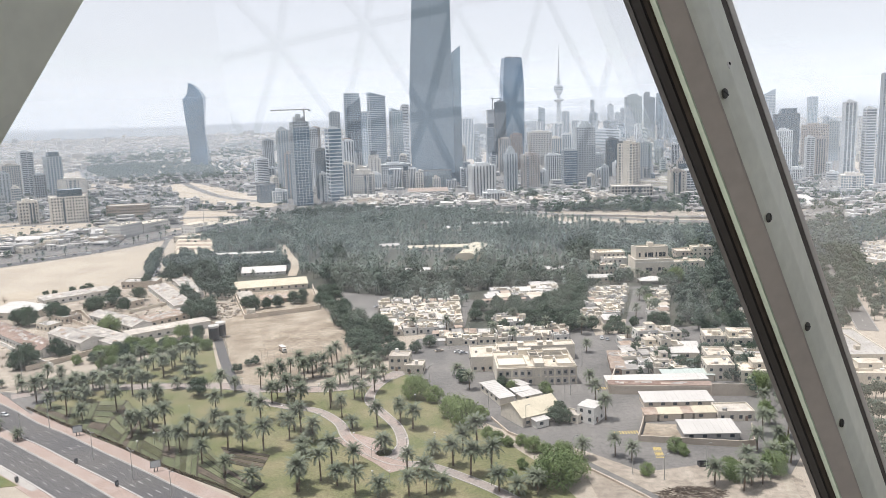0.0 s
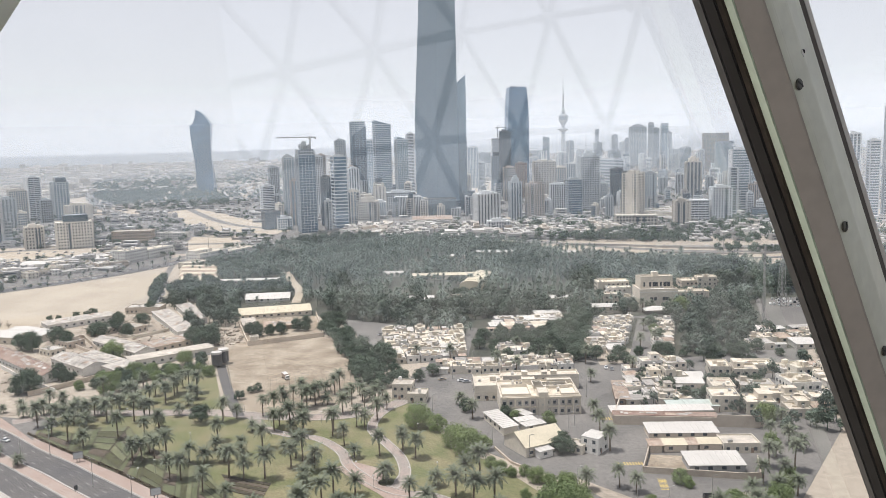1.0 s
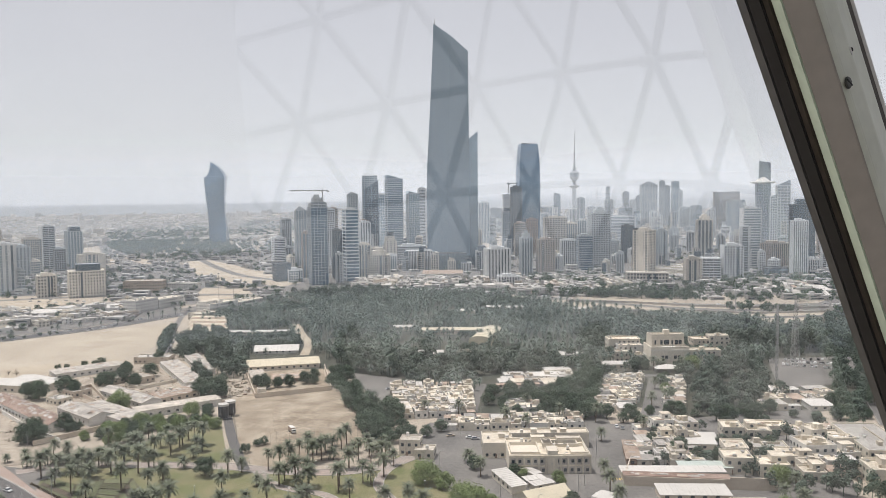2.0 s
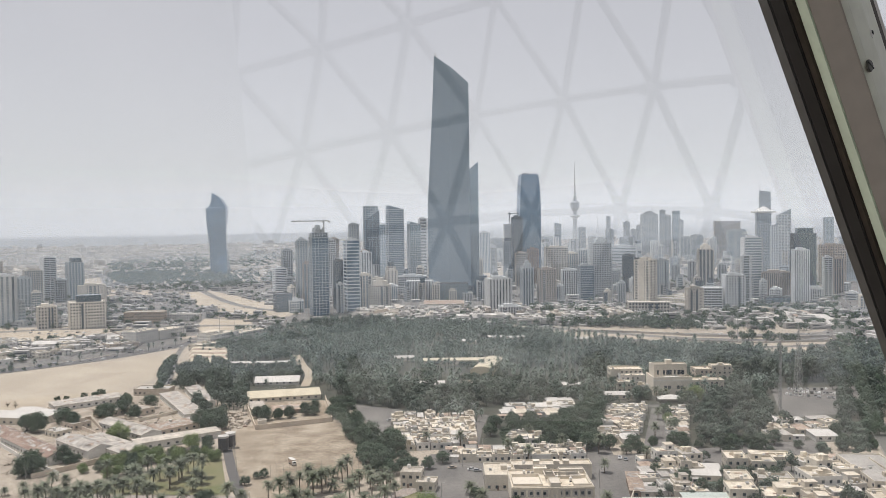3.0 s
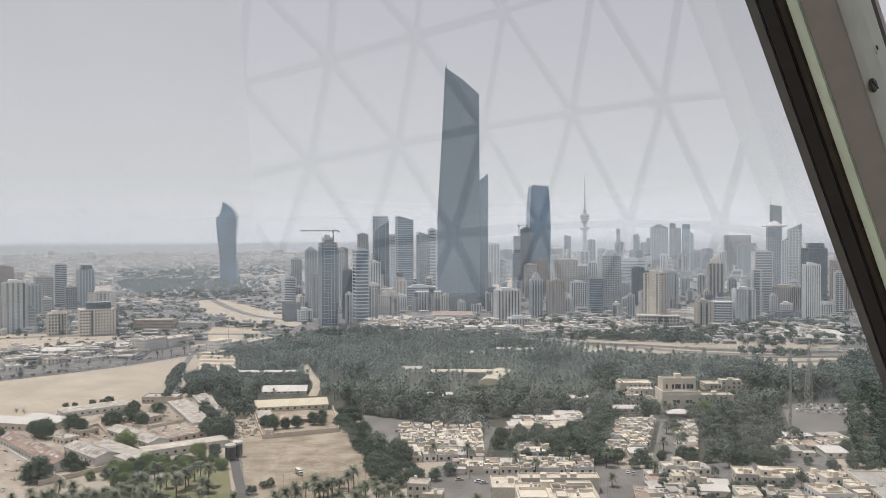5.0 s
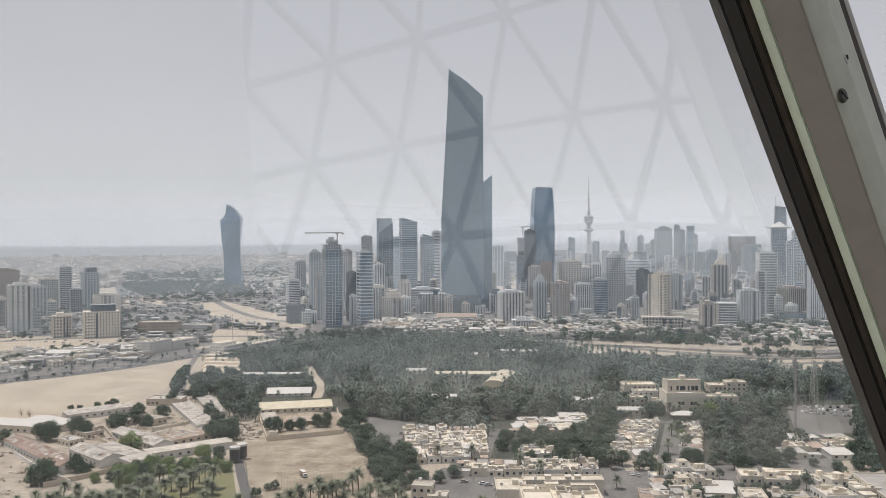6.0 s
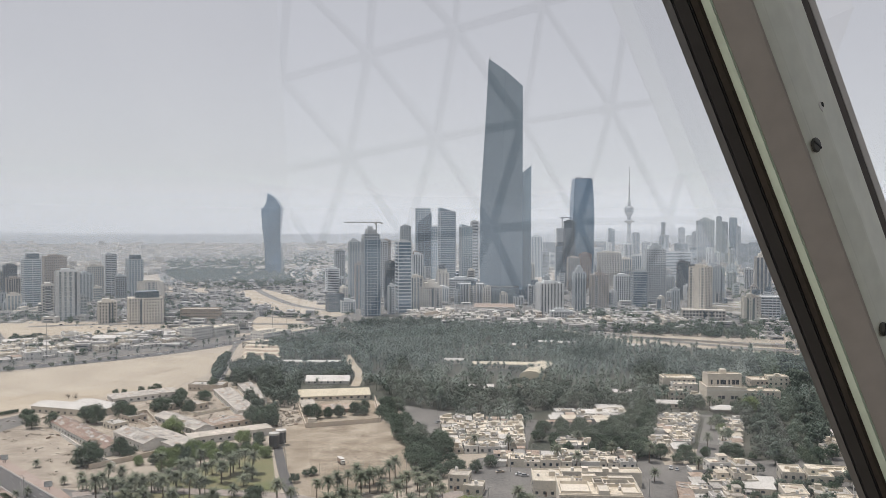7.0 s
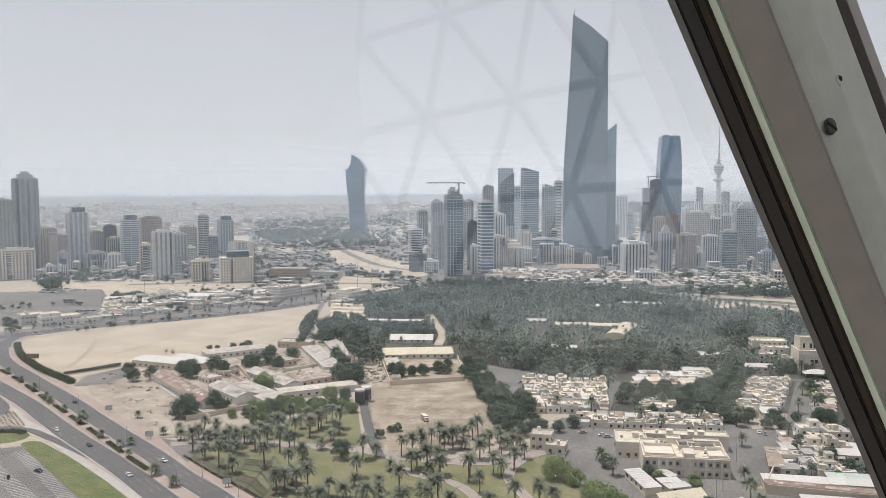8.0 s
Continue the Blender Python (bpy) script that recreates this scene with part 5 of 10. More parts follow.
def village(corners, least, heights, seed, label, group, walls=None, roofs=None, yards=0.1, sheds=0.15, busy=4, name="village_house", upper=0.0, windows=True):
    """A crowded block of low houses on uneven plots; corners: front left, back left, back right, front right."""
    rnd = random.Random(seed)
    fl, bl, br, fr = [Vector((*c, 0)) for c in corners]
    wide, deep = ((fr - fl).length + (br - bl).length) / 2, ((bl - fl).length + (br - fr).length) / 2
    spot = lambda u, v: fl.lerp(fr, u).lerp(bl.lerp(br, u), v)
    for u0, v0, u1, v1 in plots(rnd, 0, 0, 1, 1, wide, deep, least):
        p = spot((u0 + u1) / 2, (v0 + v1) / 2)
        ax, ay = spot(u1, (v0 + v1) / 2) - spot(u0, (v0 + v1) / 2), spot((u0 + u1) / 2, v1) - spot((u0 + u1) / 2, v0)
        rot = math.degrees(math.atan2(ax.y, ax.x)) + rnd.uniform(-1.5, 1.5)
        skew = abs(ax.normalized().dot(ay.normalized()))
        w, d = ax.length * (1 - 0.25 * skew) - rnd.choice((0.0, 0.3, 0.9)), ay.length * (1 - 0.3 * skew) - rnd.choice((0.0, 0.3, 1.2))
        kind = rnd.random()
        if w < 2.5 or d < 2.5:
            continue
        if kind < yards:
            if kind < yards * 0.6:
                shed(p.x, p.y + d * 0.2, w * 0.8, d * 0.5, 2.4, rot, rnd.choice((SHEET, RUST, ROOF_GREY)), rnd.choice(walls or (CREAM, WHITE)), 0.05, "low lean-to in a small yard")
            continue
        if kind < yards + sheds:
            shed(p.x, p.y, w - 1, d - 1, rnd.uniform(2.4, 3.2), rot, rnd.choice((SHEET, SHEET, RUST, ROOF_CREAM, ROOF_GREY)), rnd.choice(walls or (CREAM, WHITE)), rnd.uniform(0.03, 0.1), "small lean-to with a sheet-metal roof")
            continue
        h = rnd.choice(heights) * rnd.uniform(0.9, 1.12)
        ob = house(p.x, p.y, w, d, h, rot, rnd.choice(walls or (CREAM, WHITE, CREAM)), rnd.choice(roofs or (ROOF_CREAM, ROOF_CREAM, ROOF_CREAM, ROOF, ROOF_GREY)), label, name, windows, 0, seed, None, rnd.choice((0.3, 0.5, 0.8)), "house", group, rnd.random() < upper and min(w, d) > 6)
        roof_clutter(ob, w, d, h + 0.42, rnd, rnd.randint(max(1, busy - 3), busy + 2) + int(w * d / 60))


def wall_run(pts, h, mat, label, thick=0.3, cap=True):
    """A boundary wall with piers and a coping, along points of the plan."""
    b = Bits()
    for (ax, ay), (bx, by) in zip(pts, pts[1:]):
        L = math.hypot(bx - ax, by - ay)
        r = math.atan2(by - ay, bx - ax)
        b.box((ax + bx) / 2, (ay + by) / 2, -0.2, L, thick, h + 0.2, r)
        n = max(1, int(L / 5))
        for k in range(n + 1):
            b.box(ax + (bx - ax) * k / n, ay + (by - ay) * k / n, -0.2, thick + 0.16, thick + 0.16, h + 0.4, r)
        if cap:
            b.box((ax + bx) / 2, (ay + by) / 2, h, L, thick + 0.14, 0.14, r)
    return tagged(part("boundary_wall", b, mat), label, "wall")


# the large house with the flat roof by the service yard
X, Y, W, H_ = 47.5, 358.8, 35.7, 7.8
main_house = house(X, Y + 13, W, 26, H_, 0, CREAM, ROOF_CREAM, "large two-storey cream house with pilasters and a terraced roof", windows=False, units=0, parapet=1.1)
for k in range(12):
    part("pilaster", Bits().box(-W / 2 + W * k / 11, -13.25, 0, 0.7, 0.5, H_ + 0.6), CREAM, main_house)
part("cornice", Bits().box(0, -13.3, H_ + 0.5, W + 0.8, 0.7, 0.45), ROOF_CREAM, main_house)
part("string_course", Bits().box(0, -13.15, H_ / 2 + 0.2, W + 0.3, 0.3, 0.25), ROOF_CREAM, main_house)
for k in range(11):
    for z in (0.5, H_ / 2 + 0.6):
        part("wall_panel", Bits().box(-W / 2 + W * (k + 0.5) / 11, -13.04, z, W / 11 - 0.9, 0.12, 3.1), PANEL, main_house)
        part("window", Bits().box(-W / 2 + W * (k + 0.5) / 11 + (k * 5 + int(z)) % 3 * 0.3 - 0.3, -13.1, z + 0.9, 1.2, 0.16, 1.4), WINDOW, main_house)
        if (k + int(z)) % 3 == 0:
            part("air_conditioner", Bits().box(-W / 2 + W * (k + 0.5) / 11 + 0.9, -13.3, z + 0.3, 0.8, 0.5, 0.6), METAL, main_house)
for cx, cy, cw, cd in ((-10.5, -3.5, 13, 15), (6.5, 3.5, 16, 6.5), (13.3, -5, 7.5, 13)):
    part("terrace_wall", ring_box(Bits(), cw, cd, H_ + 0.42, 1.5, 0.35).box(0, 0, H_ + 0.42, cw - 0.7, cd - 0.7, 0.05), CREAM, main_house).location = (cx, cy, 0)
# dark slabs laid on the roof imitate the shade of sunken courtyards
for cx, cw in ((2.5, 7.0), (11.0, 5.0)):
    part("court_shade_slab", Bits().box(cx, 3.6, H_ + 0.5, cw, 5.0, 0.12), STEEL_DARK, main_house, "dark slab standing for a courtyard's shade")
part("stair_tower", ring_box(Bits().box(1.2, -9.6, 0, 4.4, 7.6, H_ + 3.0), 4.6, 7.8, H_ + 3.0, 0.5, 0.3), CREAM, main_house).location = (0.0, 0.0, 0.0)
part("roof_block", ring_box(Bits().box(0, 0, 0, 6, 4.4, 2.4), 6.2, 4.6, 2.4, 0.5, 0.3), CREAM, main_house).location = (-3.0, 9.6, H_ + 0.4)
part("roof_block", ring_box(Bits().box(0, 0, 0, 11, 4.0, 1.7), 11.2, 4.2, 1.7, 0.4, 0.3), CREAM, main_house).location = (11.5, 10.0, H_ + 0.4)
roof_clutter(main_house, W * 0.8, 22, H_ + 0.45, random.Random(8), 9)
X, Y, W, H_ = 26.4, 381.2, 12.4, 6.5
house(X, Y + 10, W + 2, 20, H_, 0, CREAM, ROOF_CREAM, "cream wing with a sunken roof terrace", units=3, seed=5, parapet=1.0)
X, Y, W, H_ = 52.1, 394.5, 38.6, 6.7
house(X, Y + 6, W, 9, H_, 0, CREAM, ROOF_CREAM, "long cream rear wing of the large house", units=4, seed=6, parapet=1.0)
X, Y, W, H_ = -14.9, 386.0, 9.8, 7.2
house(X, Y + 4.5, W, 9, H_, -8, CREAM, ROOF, "square cream gatehouse with two storeys", units=1, seed=9)
house(X + 7, Y - 1, 9, 9, H_ * 0.55, -8, CREAM, ROOF, "low cream annex of the gatehouse", units=1, seed=10)

# workshops by the yard
shed(28.2, 345.2, 22, 6.4, 3.3, -72, SHEET, CREAM, 0.05, "long white-roofed workshop beside the service yard")
shed(38.9, 354.1, 8.5, 3.8, 3.0, -58, SHEET, CREAM, 0.05, "low white-roofed store beside the workshops")
shed(38.9, 345.4, 8.4, 4.6, 3.0, 20, SHEET, WHITE, 0.04, "small white-roofed store with pale walls")
shed(41.6, 340.2, 9.4, 4.6, 2.8, 25, SHEET, CREAM, 0.04, "low white-roofed store behind the warehouse")
shed(39.9, 320.0, 19, 16, 4.2, 27, CREAM_SHEET, CREAM, 0.48, "cream warehouse with a ridged roof", True, "warehouse")
shed(42.0, 310.0, 6, 4, 3, 27, SHEET, WHITE, 0.1, "small porch with a white roof")
house(62.9, 314.4, 8.6, 7.4, 6.6, 52, PALE, SHEET, "two-storey pale office with a white roof", units=0, seed=3, parapet=0.18)
house(56.2, 314.5, 6, 7, 3.0, 52, CREAM, ROOF, "low annex of the pale office", units=1, seed=4)
X, Y, W, H_ = 101.6, 324.0, 27.9, 3.4
shed(X, Y + 5.5, W, 11, 2.6, -3, SHEET, BEIGE, 0.06, "long shed with a bright white sheet roof")
for x, w, sheet, label in ((86.2, 5.7, RUST, "open store with a rusty sheet roof"), (93.8, 9.5, CREAM_SHEET, "open store with a faded cream sheet roof"),
                           (100.8, 4.4, RUST, "narrow store with a rusty sheet roof"), (107.7, 9.3, CREAM_SHEET, "store with a stained cream sheet roof")):
    shed(x, 312.6, w - 0.9, 5.6, 3.0, -3, sheet, BEIGE, 0.1, label)
X, Y, W, H_ = 103.4, 289.2, 20.2, 3.7
shed(X, Y + 6, W, 12, 2.8, -3, SHEET, GREY, 0.06, "open-sided shed with a white sheet roof")
house(119.0, 311.9, 14, 10, 3.6, -3, CREAM, ROOF, "low cream store with a flat roof", units=2, seed=14)
wall_run([(83.4, 310.6), (76.1, 290.8), (110.9, 282.2), (116.5, 282.7), (121.5, 298.5)], 2.4, BEIGE, "beige yard wall round the sheds")
wall_run([(84.4, 365.9), (76.8, 343.4), (117.8, 337.4), (138.4, 335.2)], 4.0, BEIGE, "tall beige compound wall")
shed(99.7, 352.9, 44, 7, 3.4, -2, SHEET, CREAM, 0.05, "long white roof behind the compound wall")
shed(88.4, 380.9, 6, 26, 3.4, -8, RUST, BROWN, 0.03, "narrow brown-roofed row along the compound wall")
shed(115.6, 359.0, 22, 8, 3.2, -2, AQUA, CREAM, 0.05, "lean-to with a pale green roof")

ROOFS = (ROOF, ROOF, SHEET, ROOF_GREY, ROOF_GREY, ROOF_GREY)

strip("village_lane", [(16.1, 455), (21.5, 502.4), (27, 535)], 6, 0.12, LOT, "grey lane along the packed village", "road")
strip("village_lane", [(80, 452), (97.2, 502.4), (112, 548), (150, 556)], 7, 0.12, LOT, "grey lane between trees and houses", "road")
patch("village_street", [(109.8, 452), (139.0, 548.5), (149.0, 548.5), (125, 452)], 0.12, LOT, "grey paved street between house blocks", "road")
patch("village_street", [(-4, 420), (-2, 462), (92, 462), (90, 430)], 0.07, LOT, "worn grey ground between the house rows", "road")
SMALL_YARD_TREES = []
village([(86.5, 366), (100, 424.7), (133, 429), (118, 366)], 7.5, (3.2, 3.4, 4.2, 6.4), 11, "flat-roofed cream house in a crowded compound", "compound houses", name="house", sheds=0.22, yards=0.14, upper=0.3)
def compound_house(x0, y0, x1, y1, d, h, seed, label, roof=ROOF_CREAM, upper=False):
    """A house by the two front corners of its plan."""
    rot, w = math.degrees(math.atan2(y1 - y0, x1 - x0)), math.hypot(x1 - x0, y1 - y0)
    nx, ny = -(y1 - y0) / w, (x1 - x0) / w
    ob = house((x0 + x1) / 2 + nx * d / 2, (y0 + y1) / 2 + ny * d / 2, w, d, h, rot, CREAM, roof, label, units=0, seed=seed, parapet=0.8, group="compound houses", upper=upper)
    roof_clutter(ob, w, d, h + 0.42, random.Random(seed), 5)
    return ob


compound_house(123.8, 356, 135.9, 354.6, 13, 6.8, 41, "two-storey cream house behind the compound wall")
stair_house = compound_house(137.5, 351, 150, 349.5, 13, 5.2, 42, "cream house with an outside stair and roof terrace", upper=True)
stair = Bits()
for k in range(14):
    stair.box(-4 + 0.5 * k, -7.2, 0, 0.5, 1.2, 0.6 + 0.35 * k)
part("outside_stair", stair, CREAM, stair_house, "steep cream outside stair")
compound_house(131, 376, 141.4, 374.6, 15, 5.0, 43, "cream hall with a plain pale roof", ROOF_CREAM)
compound_house(138.6, 402, 148.5, 400.6, 14, 7.2, 44, "two-storey cream house at the back of the compound")
compound_house(149.6, 399, 161, 397.4, 12, 6.4, 45, "long two-storey cream house with small windows", upper=True)
compound_house(152, 366, 166, 364, 14, 4.2, 46, "low cream house with a cluttered roof")
compound_house(146, 381, 162, 379, 12, 3.6, 47, "low pale house between taller ones", ROOF_GREY)
compound_house(160, 415, 176, 413, 12, 4.0, 48, "low cream house at the edge of the trees")
shed(128, 402, 13, 8, 3.4, -7, SHEET, CREAM, 0.1, "white-roofed open store in the compound")
shed(125, 393, 13, 7, 3.2, -7, SHEET, CREAM, 0.1, "white-roofed open store in the compound")
shed(98.5, 342.8, 43, 3.6, 4.2, -8.3, TILE, BEIGE, 0.12, "long brown-tiled lean-to along the compound wall")
wall_run([(119.5, 336.8), (136.5, 334.4), (138.4, 344)], 5.2, BEIGE, "tall plain compound wall")
for px, py, size in ((112, 386, 1.1), (115, 392, 0.9), (126, 372, 1.0), (143, 396, 0.8), (158, 392, 0.9)):
    SMALL_YARD_TREES.append((px, py, size))
village([(151, 344.5), (180.1, 420), (212, 428), (177.8, 342)], 10, (3.6, 6.8, 4.4), 13, "cream house with a flat roof and parapet", "compound houses", name="house", sheds=0.15, yards=0.16, upper=0.3)
village([(-25, 450), (-33.9, 529.2), (20.0, 532), (19, 455)], 7.0, (2.7, 3.0, 3.3, 3.8), 15, "small cream flat-roofed house in a packed village", "village houses", sheds=0.2, yards=0.07, busy=5)
village([(-2.0, 427), (1.0, 450), (77.6, 450), (74, 427)], 7.0, (3.0, 3.4, 3.8), 16, "low cream house in a long packed row", "village houses", sheds=0.16, yards=0.05, busy=5)
village([(84.2, 460), (109.9, 545.2), (136.9, 551.9), (108.2, 460)], 6.5, (2.8, 3.2, 3.6), 17, "small cream house with a cluttered roof", "village houses", sheds=0.15, yards=0.06, busy=5)
village([(126, 466), (147, 540.2), (160.5, 540.2), (139.5, 466)], 7.0, (3.0, 3.4), 18, "small pale house with a flat roof", "village houses", sheds=0.3, yards=0.08, busy=4)
village([(33, 517), (42, 556), (89, 560), (85, 521)], 9.0, (2.8, 3.2), 19, "small grey-roofed house half hidden by trees", "village houses", walls=(GREY, CREAM), roofs=(ROOF_GREY, SHEET, ROOF), sheds=0.35, yards=0.25)
village([(34.1, 461), (38, 480), (57.1, 480), (56.2, 461)], 8.0, (2.8, 3.0), 24, "small cream house between dark trees", "village houses", sheds=0.3, yards=0.3)
village([(178.2, 460), (198, 505), (244, 512), (218.9, 458)], 10, (3.2, 3.8), 20, "low cream house among trees", "village houses", sheds=0.3, yards=0.28)

wall_run([(23.7, 319.1), (28.9, 303.1), (38.3, 291.7), (52.0, 270.0), (59.9, 257.3), (66.5, 246.5), (74, 232)], 0.9, BEIGE, "low beige wall along the verge", 0.4)
strip("verge_path", [(26, 322), (31.5, 305), (41, 293), (54.5, 271.5), (62.5, 258.5), (69, 247.5), (77, 233)], 3.0, 0.14, LOT, "narrow grey path along the low wall", "path")
# street and houses beyond the tall bar
strip("tree_street", [(330, 676), (317.7, 644.1), (288.2, 568.3), (257.5, 485.6), (236, 428)], 11, 0.14, LOT, "grey street lined with trees", "path", lanes=2)
compound_house(192, 366, 213, 364, 46, 6.2, 49, "long pale building with a wide flat roof", ROOF_GREY)
compound_house(179, 338, 196, 336, 14, 6.8, 50, "two-storey cream house with balconies", upper=True)
compound_house(186, 354, 204, 352, 9, 4.0, 52, "low cream annex of the long building")
village([(312, 575), (345, 660), (398, 700), (352, 575)], 14, (4, 5), 23, "low building with a pale sheet roof", "village houses", walls=(CREAM, WHITE), roofs=(SHEET, SHEET, ROOF_CREAM), sheds=0.5, yards=0.2)

# mansion at the edge of the grove
X, Y, W, H_ = 163.6, 585.8, 27.6, 12.7
mansion = house(X, Y + 11, W, 22, H_, 0, CREAM, ROOF, "large cream mansion with a raised central block", windows=False, units=2, seed=30, parapet=1.0, name="mansion")
part("string_course", Bits().box(0, -11.1, H_ - 1.2, W + 0.5, 0.5, 0.5), WHITE, mansion)
for k in (-5.2, -2.6, 3.8, 6.4):
    part("window", Bits().box(k, -11.05, H_ * 0.44, 2.1, 0.2, 2.3), WINDOW, mansion)
for k in (-9, -6.5, 6.5, 9):
    part("window", Bits().box(k, -11.05, H_ * 0.12, 1.6, 0.2, 2.3), WINDOW, mansion)
W2, H2 = 23.4, 21.2
upper = part("upper_storey", ring_box(Bits().box(0, 3, H_, W2, 15, H2 - H_), W2 + 0.2, 15.2, H2, 0.01, 0.2), CREAM, mansion)
part("upper_parapet", ring_box(Bits(), W2 + 0.3, 9, H2 + 0.01, 1.0, 0.35), CREAM, mansion)
for k, wide in ((-9, 1.2), (-4.6, 1.6), (-1, 3.8), (3.2, 1.2), (6.2, 2.2), (8.8, 2.2)):
    part("window", Bits().box(k, -4.6, H_ + 2.0, wide, 0.2, 3.2), WINDOW, mansion)
part("balcony", ring_box(Bits().box(0, -7, H_ + 0.5, 10, 4, 0.3), 10, 4, H_ + 0.8, 0.9, 0.2), WHITE, mansion)
part("roof_room", Bits().box(W2 * 0.03, 4, H2, 4, 5, 3.0), CREAM, mansion)
def terrace(x, y, w, d, h, label, seed, wall=CREAM):
    """One stepped storey of the mansion's wings, with a busy roof."""
    ob = house(x, y, w, d, h, 0, wall, ROOF_CREAM, label, units=0, seed=seed, parapet=0.9)
    roof_clutter(ob, w, d, h + 0.42, random.Random(seed), 6)


terrace(139, 630, 24, 14, 12.5, "stepped rear wing of the cream mansion", 31)
terrace(141, 616, 18, 10, 10.0, "low flat wing of the cream mansion", 32, WHITE)
terrace(134, 606, 13, 11, 7.2, "front terrace of the cream mansion", 36)
terrace(144, 597, 9, 9, 6.0, "low entrance wing of the cream mansion", 37, WHITE)
terrace(209, 640, 29, 14, 10.0, "detached rear wing of the cream mansion", 33, BEIGE)
terrace(214, 636, 15, 10, 13.0, "upper block of the rear wing", 38)
terrace(191, 601, 25, 11, 8.6, "low side wing of the cream mansion", 34)
house(123.0, 539.0, 9, 7, 4, 0, PALE, SHEET, "small pale lodge", units=0, seed=35)
tent = thing("canopy", 156.5, 567, 0, 0, "white peaked shade canopy", "canopy")
part("roof", Bits().loft([[(-9, -5, 3), (9, -5, 3), (9, 5, 3), (-9, 5, 3)], [(-2, -1, 5), (2, -1, 5), (2, 1, 5), (-2, 1, 5)]]), SHEET, tent)
for ex in (-8, 8):
    for ey in (-4, 4):
        part("post", Bits().tube((ex, ey, 0), (ex, ey, 3.1), 0.12), METAL, tent)

# buildings inside the grove
shed(-114, 593, 51, 13, 3.2, 14, CREAM_SHEET, CREAM, 0.2, "long cream classroom block with a pale roof")
patch("village_car_park", [(-63.1, 573.3), (-19.4, 548.7), (-27, 530), (-34, 505), (-31.4, 473.2), (-44.3, 502.4), (-53.5, 540.4)], 0.11, LOT, "grey asphalt yard behind the trees")
strip("grove_track", [(-141, 800), (-138.3, 791.4), (-125.7, 742.2), (-111.8, 693.3), (-106.7, 640)], 7, 0.12, SAND, "pale sandy track through the grove", "path")
wall_run([(-139.2, 580.9), (-114.3, 502.5), (-70.3, 521.5), (-84, 590)], 3.0, BEIGE, "beige walls round a small courtyard")
patch("courtyard", [(-137, 580), (-113.5, 504.5), (-71.5, 523), (-85, 588)], 0.2, DIRT, "bare courtyard inside the walls")
shed(-126, 560, 9, 20, 2.8, 18, ROOF, CREAM, 0.04, "flat-roofed room along the courtyard wall")
house(-111.5, 508, 5, 5, 4.6, 18, CREAM, ROOF, "small cream gate room", units=0, seed=40)
shed(-104, 552, 19, 12, 2.6, 14, RUST, BROWN, 0.08, "low brown-roofed hut inside the courtyard")
vault = thing("vaulted_hall", 33.5, 680.3, -0.3, -14, "cream hall with a barrel-vaulted sheet roof", "hall")
arch = [[(9.5 * math.cos(math.pi * k / 12), yy, 4 + 4.2 * math.sin(math.pi * k / 12)) for k in range(13)] + [(-9.5, yy, 0), (9.5, yy, 0)] for yy in (-6, 52)]
part("vault", Bits().loft(arch), CREAM_SHEET, vault)
rib = Bits()
for j in range(9):
    yy = -5 + 7 * j
    for k in range(12):
        a, e = math.pi * k / 12, math.pi * (k + 1) / 12
        rib.tube((9.6 * math.cos(a), yy, 4 + 4.3 * math.sin(a)), (9.6 * math.cos(e), yy, 4 + 4.3 * math.sin(e)), 0.12, 0.12, 4)
part("rib", rib, SHEET, vault, kind="stuff")
shed(14.0, 736.0, 62, 12, 4, 0, CREAM_SHEET, CREAM, 0.04, "long low building with a cream roof in the grove")
shed(-164.8, 738.3, 56, 7, 3.4, 2, SHEET, CREAM, 0.04, "long low building with a white roof in the grove")
shed(-131.0, 657, 34, 20, 2.4, 6, SHEET, WHITE, 0.3, "white tent-like shelter among palms", True)
shed(-8.6, 628.9, 20, 12, 3.4, 0, SHEET, CREAM, 0.05, "small white-roofed house in the grove")
shed(19.9, 633.0, 12, 10, 3.4, -20, RUST, CREAM, 0.1, "small brown-roofed house in the grove", True)
for px, py in (97.9, 619.1), (69.2, 547.6), (79.4, 886.4), (26.6, 863.8), (58.3, 891.5), (-34.6, 758.6), (147.0, 869.9), (123.5, 582.4), (79.3, 564.3):
    shed(px, py, 18, 10, 3.2, (px * 3) % 24 - 12, SHEET, CREAM, 0.05, "small white-roofed building among palms")
shed(304.0, 731.6, 66, 9, 4, -4, SHEET, CREAM, 0.04, "long cream building behind the trees")
for k in range(7):
    for side_x in (-9, 9):
        rowx, rowy = -212 - 3.2 * k + side_x * 0.95, 748 + 12 * k - side_x * 0.1
        shed(rowx, rowy, 17, 7.5, 3.0 + 0.2 * (k % 2), -6, RUST if k % 2 else CREAM_SHEET, BROWN, 0.34, "low shade roof in a striped row")

# old houses and workshops west of the field
shed(-235.1, 465.9, 88.1, 12, 4.4, -44.0, TILE, WHITE, 0.42, "long old house with a red tiled ridge roof", True, "old_house")
shed(-200.8, 460.8, 38.6, 14, 4.5, -41.7, OLD_ROOF, WHITE, 0.32, "old hall with a grey ridge roof", True, "old_house")
shed(-186.9, 461.8, 49.1, 14, 4.0, -41.3, OLD_ROOF, WHITE, 0.05, "old hall with a patched flat grey roof")
shed(-153.1, 474.7, 48.2, 9, 4.2, 35.9, ROOF, WHITE, 0.08, "long whitewashed house with small square windows")
